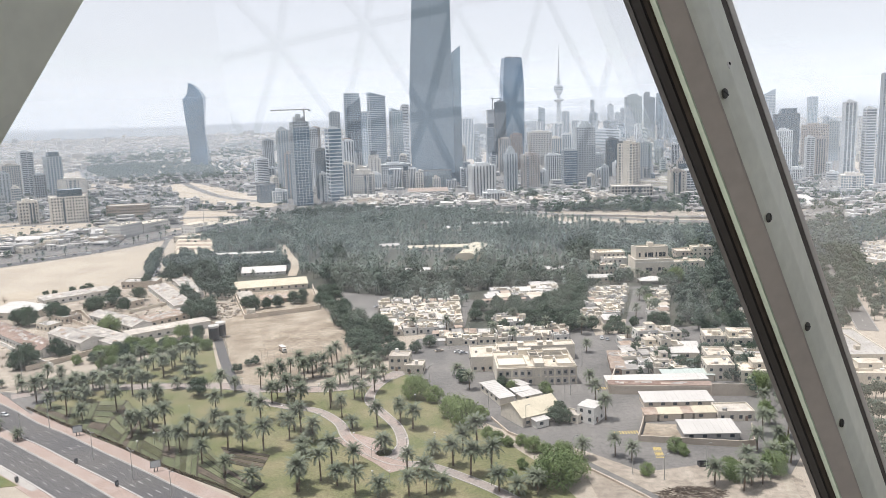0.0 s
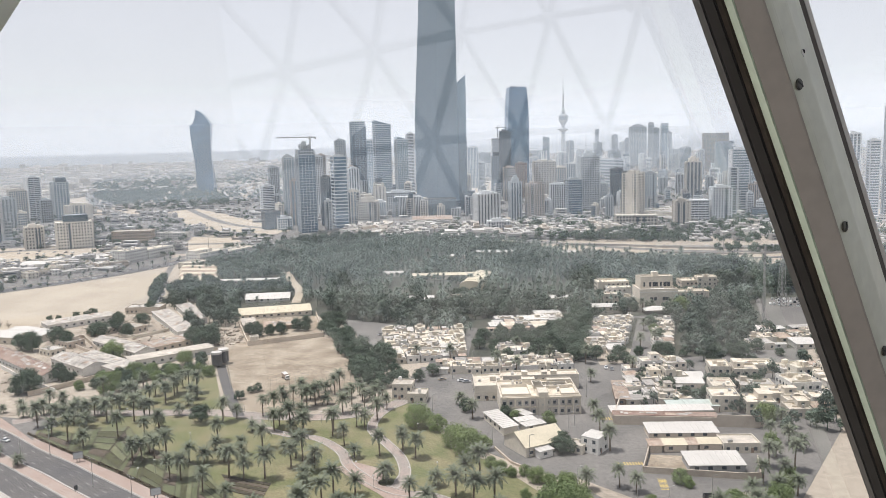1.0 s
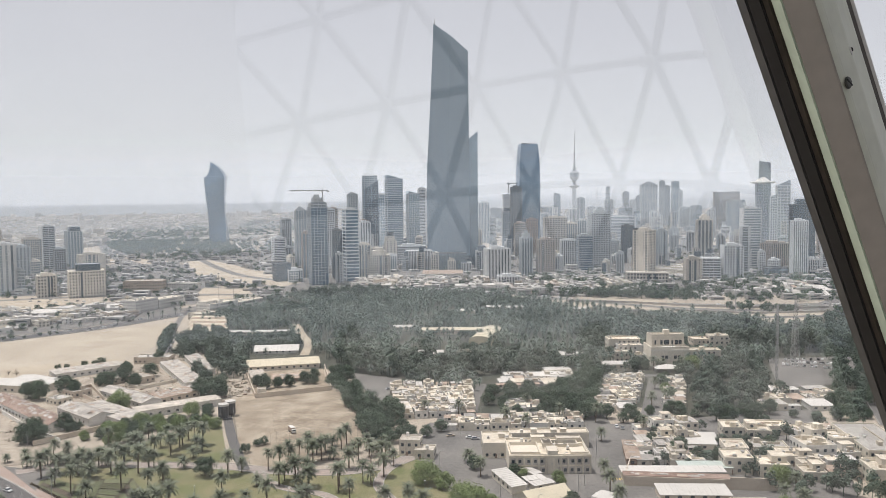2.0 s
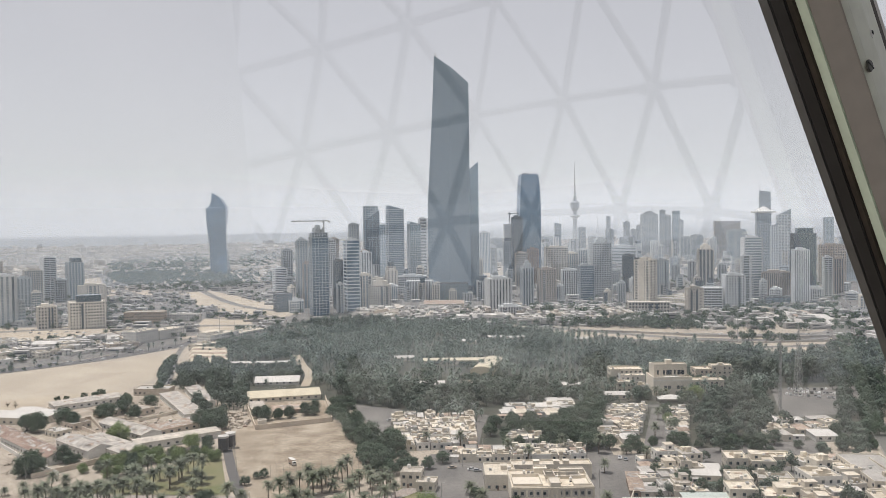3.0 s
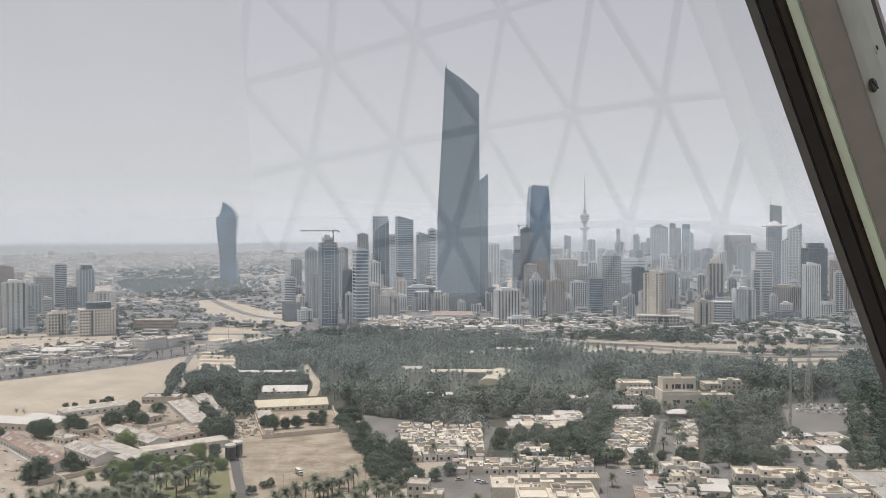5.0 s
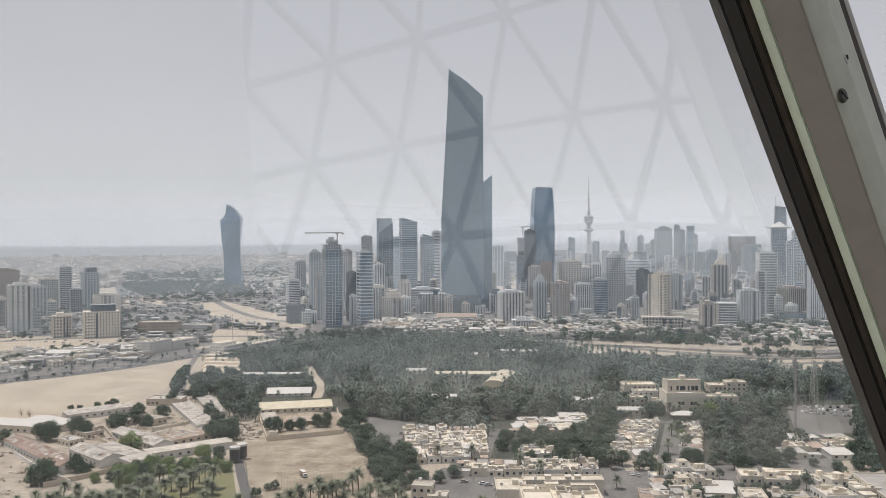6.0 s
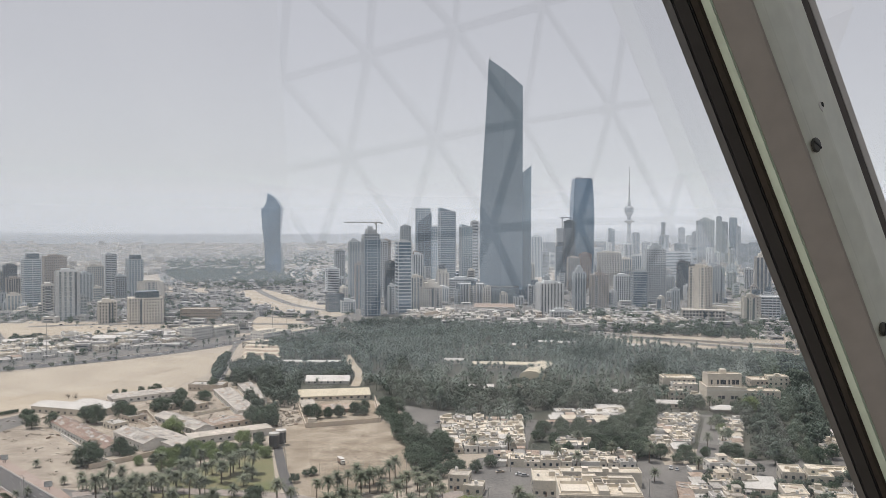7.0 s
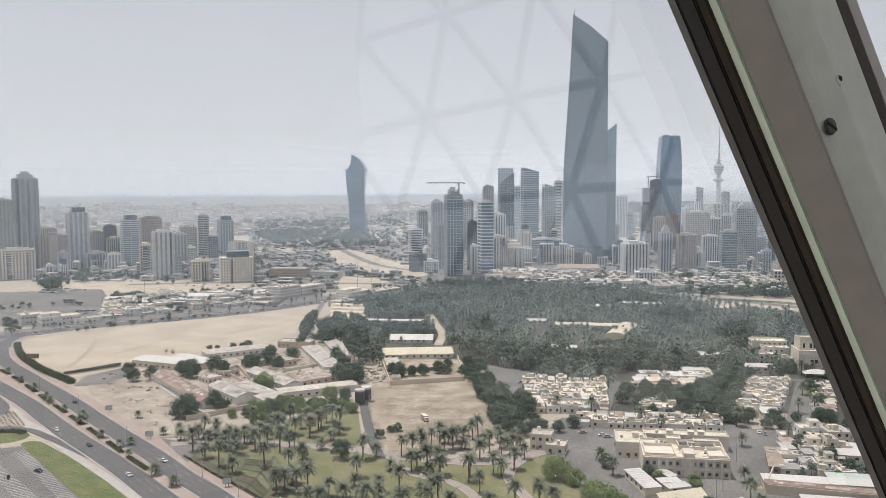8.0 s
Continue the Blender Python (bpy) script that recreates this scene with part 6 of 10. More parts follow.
shed(-190.3, 500.8, 52.5, 13, 3.8, -42.1, OLD_ROOF, WHITE, 0.3, "old house with a brown ridge roof", True, "old_house")
shed(-161.2, 507.8, 35.5, 14, 3.6, 46.9, RUST, BEIGE, 0.06, "old house with a brown sheet roof")
shed(-284.5, 536.0, 39.9, 18, 4.6, -13.5, SHEET, CREAM, 0.16, "white-roofed workshop beside the sand lot", True)
shed(-264.7, 542.9, 36.5, 16, 4.2, -29.9, SHEET, CREAM, 0.18, "white-roofed workshop beside the old house", True)
shed(-250.6, 581.5, 46.7, 14, 3.8, 41.6, OLD_ROOF, WHITE, 0.06, "long grey-roofed old building")
shed(-220.3, 551.3, 22.3, 12, 4.0, 67.1, OLD_ROOF, BEIGE, 0.25, "old beige building with a low ridge", True, "old_house")
house(-215.7, 618.0, 26, 14, 4.6, 0, BEIGE, ROOF_GREY, "old beige flat-roofed building", units=2, seed=51)
shed(-180.0, 567.3, 79.7, 12, 4.0, -60.3, OLD_ROOF, WHITE, 0.05, "old flat-roofed building along a lane")
shed(-176.4, 598.0, 63.6, 10, 4.0, -63.4, OLD_ROOF, WHITE, 0.05, "old flat-roofed building along a lane")
house(-229.2, 515.5, 14, 12, 3.6, -35, BEIGE, ROOF_GREY, "small old house with a parapet", units=1, seed=54)
house(-203.8, 553.7, 18, 12, 3.8, -35, BEIGE, ROOF, "small old house with a parapet", units=1, seed=55)
house(-231.1, 495.5, 12, 10, 3.4, -35, CREAM, ROOF_GREY, "small old house with a parapet", units=1, seed=56)
house(-165.5, 511.7, 14, 9, 3.6, 8, CREAM, ROOF, "small old house with a parapet", units=1, seed=57)
wall_run([(-252.7, 470.9), (-216.7, 433.3), (-193.3, 413.4)], 2.2, WHITE, "whitewashed garden wall beside the old house")
wall_run([(-233.9, 521.7), (-195, 479.6), (-172.6, 460.5)], 2.2, BEIGE, "old beige yard wall")
patch("old_yard", [(-255.5, 555.7), (-221.1, 626.8), (-150.9, 571.3), (-129.4, 489.4), (-170.4, 462.2), (-190.5, 427.6), (-236.5, 473.3)], 0.1, YARD, "bare earth yards between the old houses")
wall_run([(-270.9, 566.3), (-236.9, 529.3), (-228.6, 535.7), (-207.6, 502.5)], 2.4, BEIGE, "old cracked yard wall")
wall_run([(-208.3, 540.5), (-194.2, 529.3), (-176.7, 552.2), (-158.8, 545.5)], 2.0, CREAM, "pale wall between two old yards")
wall_run([(-187.0, 509.6), (-170.3, 499.7), (-149.5, 517.0)], 2.2, BROWN, "low brown brick yard wall")
wall_run([(-204.4, 408.4), (-185.3, 430.8), (-163.8, 463.2), (-129.4, 489.4)], 2.6, BEIGE, "long beige wall along the park")

wall_run([(144.9, 948.7), (212, 930.3), (276.9, 893.8), (364.6, 869.9), (472.2, 884.3)], 2.4, KERB, "pale concrete retaining wall of the highway", 0.8)
wall_run([(244.6, 866.3), (316.5, 837.2), (400, 844.3), (465.3, 871.4)], 1.8, KERB, "low concrete barrier of the slip road", 0.8)
# low buildings between highway and towers
LOW = (CREAM, WHITE, BEIGE, PALE)
house(-499.3, 693.9, 20, 18, 8.5, 48, WHITE, ROOF_CREAM, "white institute block with ribbon windows", units=3, seed=60, category="building", name="public_building")
house(-469.1, 691.8, 34, 18, 8.0, 48, WHITE, ROOF_CREAM, "white stepped institute building with ribbon windows", units=4, seed=61, category="building", name="public_building", upper=True)
house(-448.0, 701.4, 22, 12, 5.0, 48, WHITE, ROOF_CREAM, "low white institute wing", units=2, seed=62, category="building", name="public_building")
house(-329, 905, 34, 18, 13, 67, WHITE, ROOF_CREAM, "white school block with blue-tinted windows", units=5, seed=63, category="building", name="public_building")
house(-314, 942, 40, 18, 10, 67, WHITE, ROOF_CREAM, "white school wing along the road", units=4, seed=64, category="building", name="public_building")
house(-238, 880, 44, 18, 12, 63, WHITE, ROOF_CREAM, "white three-storey building beside the grove", units=4, seed=66, category="building", name="public_building", upper=True)
house(-216, 924, 46, 16, 9, 63, WHITE, ROOF_CREAM, "long white wing beside the grove", units=4, seed=68, category="building", name="public_building")
house(-243, 845, 26, 18, 6, 63, CREAM, ROOF_CREAM, "low cream forebuilding beside the grove", units=3, seed=67, category="building", name="public_building")
house(-390.7, 1093.0, 50, 24, 15, 6, TAN, ROOF, "tan palace with a golden-brown roof terrace", units=3, seed=65, category="building", name="public_building")
shed(-401.5, 876.5, 56, 26, 5, 4, SHEET, WHITE, 0.14, "white vaulted market hall", True, "market_hall")
house(-346.2, 1113.9, 40, 18, 9, -6, PALE, ROOF_GREY, "pale civic building", units=3, seed=68, category="building", name="public_building")
shed(3.6, 1248.6, 60, 30, 7, 0, RUST, CREAM, 0.1, "low hall with a reddish roof", name="market_hall")
shed(54.3, 1075.8, 70, 16, 7, 4, SHEET, WHITE, 0.05, "long white low building", name="market_hall")
village([(-448.0, 721.7), (-520.0, 849.9), (-452.0, 909.9), (-389.8, 777.9)], 13, (3.6, 5, 7), 71, "low building beside the highway", "roadside buildings", (CREAM, WHITE, PALE), (ROOF_CREAM, ROOF_GREY, SHEET, SHEET), 0.22, 0.2, 4, "roadside_building")
village([(-389.6, 789.8), (-443.8, 900.6), (-370.1, 989.3), (-317.3, 864.7)], 13, (3.6, 5, 7), 72, "low shop beside the highway", "roadside buildings", (CREAM, WHITE, BEIGE), (ROOF_CREAM, ROOF_GREY, SHEET, SHEET), 0.3, 0.3, 3, "roadside_building")
quarter([(-69.3, 1054.8), (-101.7, 1183.2), (116.2, 1181.3), (107.3, 1055.7)], 14, 3, (5, 8, 9), 73, LOW, ROOFS, "low white villa below the towers", "city villas", gap=6, sheds=0.1, skip=0.15)
quarter([(-109.6, 1098.6), (-118.1, 1185.6), (-54.3, 1207.5), (-62.1, 1053.8)], 5, 2, (8, 11), 74, LOW, ROOFS, "cream villa below the towers", "city villas", gap=5, sheds=0)
quarter([(99, 1008.7), (121, 1188.5), (279.2, 1188), (231.3, 1014.5)], 12, 4, (5, 7, 9), 75, LOW, ROOFS, "low city building below the towers", "city villas", gap=10, sheds=0.15, skip=0.25)
quarter([(365.8, 985), (414.1, 1135.5), (536, 1147.5), (451, 951.8)], 9, 4, (4, 5, 7), 76, LOW, (SHEET, ROOF, AQUA), "low shop with a pale roof", "city villas", gap=10, sheds=0.4, skip=0.2)
quarter([(309.5, 1121.6), (371.2, 1328.3), (416.7, 1373.5), (354.9, 1144.6)], 2, 3, (8, 11), 77, LOW, ROOFS, "city block of shops", "city villas", gap=14)
quarter([(-746.2, 1058.9), (-829.4, 1163.9), (-637.3, 1227.4), (-562.6, 1099.5)], 9, 2, (9, 14, 18), 78, LOW, ROOFS, "block of flats among the towers", "city blocks", gap=14, sheds=0)
quarter([(-251.2, 1385.7), (-356.6, 1900.7), (96.8, 1890.7), (76.6, 1329.4)], 14, 4, (14, 22, 30, 40), 79, (BEIGE, PALE, WHITE, CREAM, GREY), ROOFS, "mid-rise block among the towers", "city blocks", gap=22, sheds=0)
quarter([(73.8, 1282), (108.3, 2112.7), (764.3, 2055.2), (477, 1260.5)], 18, 5, (14, 22, 30, 38), 80, (BEIGE, PALE, WHITE, CREAM, GREY), ROOFS, "mid-rise block among the towers", "city blocks", gap=26, sheds=0)
quarter([(453, 1219.1), (710.9, 1947.5), (1053.1, 1971.1), (714.9, 1318.1)], 8, 4, (14, 20, 26), 81, (BEIGE, PALE, WHITE, CREAM, GREY), ROOFS, "mid-rise block among the towers", "city blocks", gap=26, sheds=0)
quarter([(115.2, 2244.5), (162.3, 3146.6), (1495.3, 2798.4), (1103.2, 2033.7)], 24, 4, (26, 40, 60, 75), 82, (BEIGE, PALE, PALE, GREY), ROOFS, "distant block in the haze", "distant blocks", gap=40, sheds=0)
quarter([(-480.5, 1929.5), (-655.4, 2635.9), (-402.5, 2628.3), (-305.3, 1989.3)], 10, 5, (8, 10), 83, (PALE, CREAM), (ROOF_GREY, ROOF), "pale warehouse in the distance", "distant blocks", gap=30, sheds=0.0, skip=0.4)


def suburb():
    """Thousands of far small houses, and the dark trees between them."""
    rnd = np.random.RandomState(4)
    homes, trees = Bits(), Bits()
    for k in range(30000):
        r = 1750 + 3150 * rnd.rand() ** 0.8
        a = radians(52 + 92 * rnd.rand())
        x, y = r * math.cos(a), r * math.sin(a)
        if r < 2500 and x > -900:
            continue
        s = 7 + 11 * rnd.rand()
        tall = (9 + 9 * rnd.rand()) if rnd.rand() < 0.05 else (6 + 5 * rnd.rand()) if r < 2600 else (3.2 + 3 * rnd.rand())
        homes.box(x, y, rise(r) - 2, s * (1 + rnd.rand()), s, 2 + tall, rnd.rand() * 0.6)
    part("suburb", homes, SUBURB)
    for k in range(8000):
        r = 1700 + 3100 * rnd.rand()
        a = radians(52 + 92 * rnd.rand())
        x, y = r * math.cos(a), r * math.sin(a)
        if r < 2500 and x > -900:
            continue
        s = 3.5 + (5 if r < 2600 else 2.5) * rnd.rand()
        clump(trees, x, y, rise(r), s, s * 0.9, rnd)
    part("far_trees", trees, LEAF)


def clump(bits, x, y, z, r, h, rnd):
    """An uneven low crown of facets."""
    ring = []
    for lev, rad in ((0.0, 0.75), (0.45, 1.0), (0.8, 0.7), (1.0, 0.2)):
        ring.append([(x + r * rad * (0.75 + 0.5 * rnd.rand()) * math.cos(1.0472 * k), y + r * rad * (0.75 + 0.5 * rnd.rand()) * math.sin(1.0472 * k), z + h * lev * (0.85 + 0.3 * rnd.rand())) for k in range(6)])
    bits.loft(ring)


SUBURB = island_leaf("suburb_render", (0.26, 0.245, 0.22), (0.84, 0.79, 0.72), 0.9)
suburb()


LOW_WALLS = island_leaf("low_city_render", (0.27, 0.26, 0.245), (0.76, 0.745, 0.72), 0.9)


def low_city():
    """Low roofs, walls and yards at the foot of the towers, too small to tell apart."""
    r = random.Random(21)
    b = Bits()
    for poly, count in LOW_AREAS:
        fl, bl, br, fr = [Vector((*c, 0)) for c in poly]
        for k in range(count):
            u, v = r.random(), r.random()
            p = fl.lerp(fr, u).lerp(bl.lerp(br, u), v)
            if (int(p.x // 8), int(p.y // 8)) in ROAD_CELLS or any(inside(p.x, p.y, f) for f in SAND_FIELDS):
                continue
            w, d, h = r.uniform(6, 20), r.uniform(5, 14), r.choice((2.5, 3.5, 3.5, 4.5, 7, 8))
            a = r.choice((0.0, 0.0, 0.2, -0.15)) + r.uniform(-0.05, 0.05)
            b.box(p.x, p.y, -0.2, w, d, h + 0.2, a)
            for j in range(int(h // 3.2) if h > 3 else 0):
                b.box(p.x + math.sin(a) * d / 2, p.y - math.cos(a) * d / 2, 1.0 + 3.2 * j, w * r.uniform(0.5, 0.85), 0.2, 1.2, a, 1)
            if r.random() < 0.5:
                b.box(p.x + r.uniform(-2, 2), p.y, h, w * 0.3, d * 0.4, 2.4, a)
            if r.random() < 0.4:
                b.box(p.x + w * 0.7, p.y, -0.2, 0.4, d * 2.2, 2.6, a)
    tagged(part("low_roofs", b, [LOW_WALLS, WINDOW]), "crowded low roofs and walls below the towers", "houses", kind="stuff")


LOW_AREAS = (([(-104.6, 1047.3), (-121.3, 1217.8), (127.6, 1211.9), (119.4, 1006.1)], 330), ([(104.6, 996.6), (131.2, 1245.5), (342.5, 1211.2), (271.9, 986.1)], 260), ([(291.4, 961.6), (356.6, 1175.8), (557.6, 1176.3), (447.6, 931.2)], 130),
             ([(-430, 790), (-450, 850), (-356.6, 934.1), (-309.4, 850)], 60), ([(-717.1, 1005.4), (-879.5, 1234.6), (-551.1, 1365.2), (-420.5, 1060.3)], 160), ([(-363.3, 933.2), (-518, 1283), (-274.9, 1336), (-192.1, 1002.4)], 120),
             ([(-242, 1334.3), (-390.7, 2010.2), (850.4, 1743.2), (583.9, 1197.4)], 420), ([(98.9, 1931.3), (154.1, 2989.9), (1407.7, 2634.6), (949, 1776.4)], 420),
             ([(-561.4, 1357.9), (-755.9, 1861.9), (-316.1, 1891.3), (-200.2, 1299.3)], 190), ([(-466.5, 1926.3), (-744.3, 3079.6), (-296.7, 3012.7), (-184.1, 1860.6)], 160), ([(-1179.7, 2203.5), (-1861.9, 3481.6), (-1410.4, 3540.4), (-846.6, 2121.9)], 160), ([(386.2, 811.6), (525.1, 1107.5), (647.6, 1149.6), (485.7, 787.4)], 110))
low_city()
tagged(bpy.data.objects["suburb"], "countless pale low houses spreading to the horizon", "houses", kind="stuff")
tagged(bpy.data.objects["far_trees"], "scattered dark trees among far houses", "trees", kind="stuff")


# ---- plants ----
def blocked(x, y, room=1.5):
    if y > 600 and ((int(x // 8), int(y // 8)) in ROAD_CELLS or any(inside(x, y, f) for f in SAND_FIELDS)):
        return True
    for fx, fy, hw, hd, r in FOOT:
        dx, dy = x - fx, y - fy
        if abs(dx) + abs(dy) < 120:
            c, s = math.cos(r), math.sin(r)
            if abs(c * dx + s * dy) < hw + room and abs(-s * dx + c * dy) < hd + room:
                return True
    return False


def frond(bits, z0, az, lift, length, rnd, pairs, droop=1.5):
    """One feather leaf: a bent rib with leaflets in a V on both sides."""
    out = Vector((math.cos(az), math.sin(az), 0))
    side = Vector((-math.sin(az), math.cos(az), 0))
    p = Vector((0, 0, z0)) + out * 0.15
    a, step, spine = lift, length / pairs, []
    for k in range(pairs + 1):
        spine.append(p.copy())
        p = p + step * (out * math.cos(a) + Vector((0, 0, math.sin(a))))
        a -= droop / pairs * (0.6 + 0.8 * k / pairs)
    for k in range(pairs):
        t = (k + 0.5) / pairs
        long = length * 0.2 * (math.sin(math.pi * min(1, 0.18 + 0.82 * t)) + 0.15)
        a0, a1 = spine[k], spine[k + 1]
        fwd = (a1 - a0).normalized()
        for e in (-1, 1):
            tip = a0 + fwd * long * 0.75 + side * e * long * 0.85 + Vector((0, 0, long * rnd.uniform(-0.15, 0.35)))
            bits.face([a0, a1, tip])
    return spine


def palm_meshes(seed, height, fronds=42, pairs=9):
    rnd = random.Random(seed)
    trunk = Bits()
    lean = Vector((rnd.uniform(-0.35, 0.35), rnd.uniform(-0.35, 0.35), 0))
    rings = []
    n = 12
    for k in range(n + 1):
        t = k / n
        r = 0.25 - 0.05 * t + (0.04 if k % 2 else 0) + (0.10 if t > 0.93 else 0)
        c = lean * t * t + Vector((0, 0, height * t - 0.2 * (k == 0)))
        rings.append([c + Vector((r * math.cos(0.7854 * j), r * math.sin(0.7854 * j), 0)) for j in range(8)])
    trunk.loft(rings)
    crown = Bits()
    for k in range(fronds):
        t = k / fronds
        frond(crown, height - 0.1, k * 2.39996 + rnd.uniform(-0.2, 0.2), radians(78 - 105 * t + rnd.uniform(-8, 8)), rnd.uniform(3.1, 4.1), rnd, pairs, 1.2 + 0.5 * rnd.random())
    for v in range(len(crown.v)):
        crown.v[v] = (crown.v[v][0] + lean.x, crown.v[v][1] + lean.y, crown.v[v][2])
    return trunk.mesh("trunk", TRUNK), crown.mesh("crown", FROND)


PALMS = [palm_meshes(s, hgt) for s, hgt in ((1, 6.0), (2, 7.2), (3, 5.0), (4, 8.2), (5, 6.6), (6, 3.4))]


def palm(x, y, k, rot, scale=1.0, label="date palm with a full grey-green crown", z=0.1):
    ob = thing("date_palm", x, y, z, rot, label, "palm tree", "park palms")
    ob.scale = (scale, scale, scale)
    part("trunk", PALMS[k][0], None, ob)
    part("crown", PALMS[k][1], None, ob)
    return ob


def tree_meshes(seed, height, radius, leaf=0.42, clumps=34, per=60, mat=LEAF):
    rnd = random.Random(seed)
    wood, crown = Bits(), Bits()
    fork = Vector((rnd.uniform(-0.2, 0.2), rnd.uniform(-0.2, 0.2), height * 0.22))
    wood.tube((0, 0, -0.2), fork, height * 0.035, height * 0.024, 7)
    for k in range(clumps):
        a, up = k * 2.39996, rnd.uniform(-0.95, 1.0)
        rad = radius * math.sqrt(max(0.05, 1 - (up if up > 0 else up * 0.8) ** 2)) * rnd.uniform(0.5, 0.9)
        c = Vector((rad * math.cos(a), rad * math.sin(a), height * 0.55 + up * height * 0.34))
        if k % 2 == 0:
            mid = fork.lerp(c, 0.55) + Vector((0, 0, -0.05 * height))
            wood.tube(fork, mid, height * 0.016, height * 0.011, 5)
            wood.tube(mid, c, height * 0.011, height * 0.004, 4)
        size = radius * rnd.uniform(0.26, 0.46)
        for j in range(per):
            d = Vector((rnd.gauss(0, 1), rnd.gauss(0, 1), rnd.gauss(0, 0.8))).normalized()
            p = c + d * size * rnd.uniform(0.55, 1.12)
            nrm = (d + Vector((rnd.uniform(-0.7, 0.7), rnd.uniform(-0.7, 0.7), rnd.uniform(-0.2, 0.9)))).normalized()
            s = nrm.orthogonal().normalized()
            s.rotate(Matrix.Rotation(rnd.uniform(0, 6.28), 3, nrm))
            q = nrm.cross(s)
            l, w = leaf * rnd.uniform(0.7, 1.3), leaf * rnd.uniform(0.35, 0.6)
            crown.face([p - s * l, p + q * w, p + s * l, p - q * w])
    return wood.mesh("trunk", BARK), crown.mesh("crown", mat)


TREES = [tree_meshes(11, 8.0, 4.2, 0.34, 34, 70), tree_meshes(12, 7.0, 3.6, 0.33, 32, 66), tree_meshes(13, 9.5, 4.4, 0.36, 38, 66), tree_meshes(14, 5.0, 2.5, 0.28, 20, 60),
         tree_meshes(15, 7.5, 5.0, 0.27, 46, 110, LEAF_LIGHT), tree_meshes(16, 5.5, 3.2, 0.25, 30, 90, LEAF_LIGHT)]


def tree(x, y, k, rot=0.0, scale=1.0, label="", z=0.0):
    ob = thing("broadleaf_tree", x, y, z, rot, label or ("round dark green broadleaf tree" if k < 4 else "spreading light green broadleaf tree"), "tree", "broadleaf trees")
    ob.scale = (scale, scale, scale * (0.9 + 0.2 * ((k * 37) % 10) / 10))
    part("trunk", TREES[k][0], None, ob)
    part("crown", TREES[k][1], None, ob)
    return ob


rnd = random.Random(77)
PARK = ([(-191.3, 375.8), (-177.2, 359.8), (-166.7, 350.1), (-155.4, 340.1), (-162.6, 363.4), (-155.2, 358.9), (-148.7, 365.7), (-145.4, 387.2), (-133.9, 371.9), (-121.7, 355.3), (-129.7, 389.7), (-117.9, 371.7), (-119, 396.4)]
        + [(-118.4, 312.3), (-116.1, 325.2), (-106.2, 315.8), (-94.9, 295.9), (-90.6, 312.5), (-89.4, 325.6), (-94.8, 359.9), (-89.8, 364.7), (-77.2, 296.8), (-75.4, 309.9), (-79.3, 347.2), (-70.5, 325.6), (-63.7, 295.6)]
        + [(-73.1, 274.9), (-61.5, 265), (-83.8, 284.8), (-61.2, 321.5), (-68.5, 353.3), (-62.6, 347.6), (-56.6, 344.8), (-52, 311.6), (-55.5, 305.1), (-48.1, 287.4), (-46.5, 301.5), (-45.9, 259.8), (-46, 265.8), (-78.5, 367.3), (-73.6, 369.2)]
        + [(-154.9, 375.8), (-178, 388.3), (-184.4, 387.3), (-146.2, 333.3), (-66.1, 401.2), (-56.5, 381.3), (-54.1, 402.6), (-59.9, 377.4), (-47.2, 403.6), (-42.3, 368.9), (-43.4, 338.6), (-56.4, 343.4), (-62, 345.4), (-32, 313.8)]
        + [(-22.2, 314.6), (-30.6, 347.7), (-34.2, 349.6), (-13.1, 317.9), (-48.9, 291.6), (-46.1, 301.4), (-36.1, 277.1), (-28.7, 278.8), (-18.4, 289.7), (-9.5, 271.5), (-0.7, 284.5), (6.6, 275.6), (12.3, 267.2), (10.6, 288.6), (15.9, 288.1), (19.6, 269.3), (-3.2, 268.6)]
        + [(2.1, 255.7), (-45.2, 259.3), (-32.8, 262.5), (-38.9, 267.3), (-26.3, 256.5), (-18.6, 254.6), (-8.6, 253.3), (-2.9, 254.1), (20.9, 254.1), (26.9, 251.1), (33.1, 250.6), (32.2, 256.8), (-8, 311.4), (-13.1, 321)])
for k, (px, py) in enumerate(PARK):
    palm(px, py, k % 6 if k % 9 else 5, rnd.uniform(0, 360), rnd.uniform(0.98, 1.38))
for px, py in [(-182.9, 378.1), (-172.0, 365.2), (-165.7, 368.3), (-160.6, 371.6), (-145.8, 374.0), (-136.3, 365.1), (-131.7, 372.4), (-166.0, 406.5), (-154.4, 409.8), (-150.4, 419.0), (-132.2, 397.9), (-129.3, 406.8), (-126.2, 416.1), (-116.4, 396.1), (-82.9, 312.9), (-99.5, 297.9), (-116.1, 316.1), (-71.4, 295.2)]:
    palm(px, py, rnd.randrange(6), rnd.uniform(0, 360), rnd.uniform(0.95, 1.3))
for px, py in [(16.8, 356), (12.6, 375.9), (70.8, 355.4), (69, 334.2), (68.8, 313.3), (64.6, 278.5), (69.4, 274.1), (52.5, 277.6), (99.1, 247.7), (91.5, 253.3), (106.8, 252), (104.3, 259.9), (114.4, 263.5), (115.3, 277.7), (123.4, 292.7), (102.9, 251.5)]:
    palm(px, py, rnd.randrange(6), rnd.uniform(0, 360), rnd.uniform(0.9, 1.25), "date palm on the sandy verge of the yard")
for px, py in [(145.8, 334.4), (140.4, 314.7), (130, 302.3), (131.5, 289.2), (143.2, 308.2), (135.7, 321.7), (122.7, 277), (122.9, 267.3)]:
    palm(px, py, rnd.randrange(6), rnd.uniform(0, 360), rnd.uniform(0.9, 1.2), "date palm beside the compound wall")
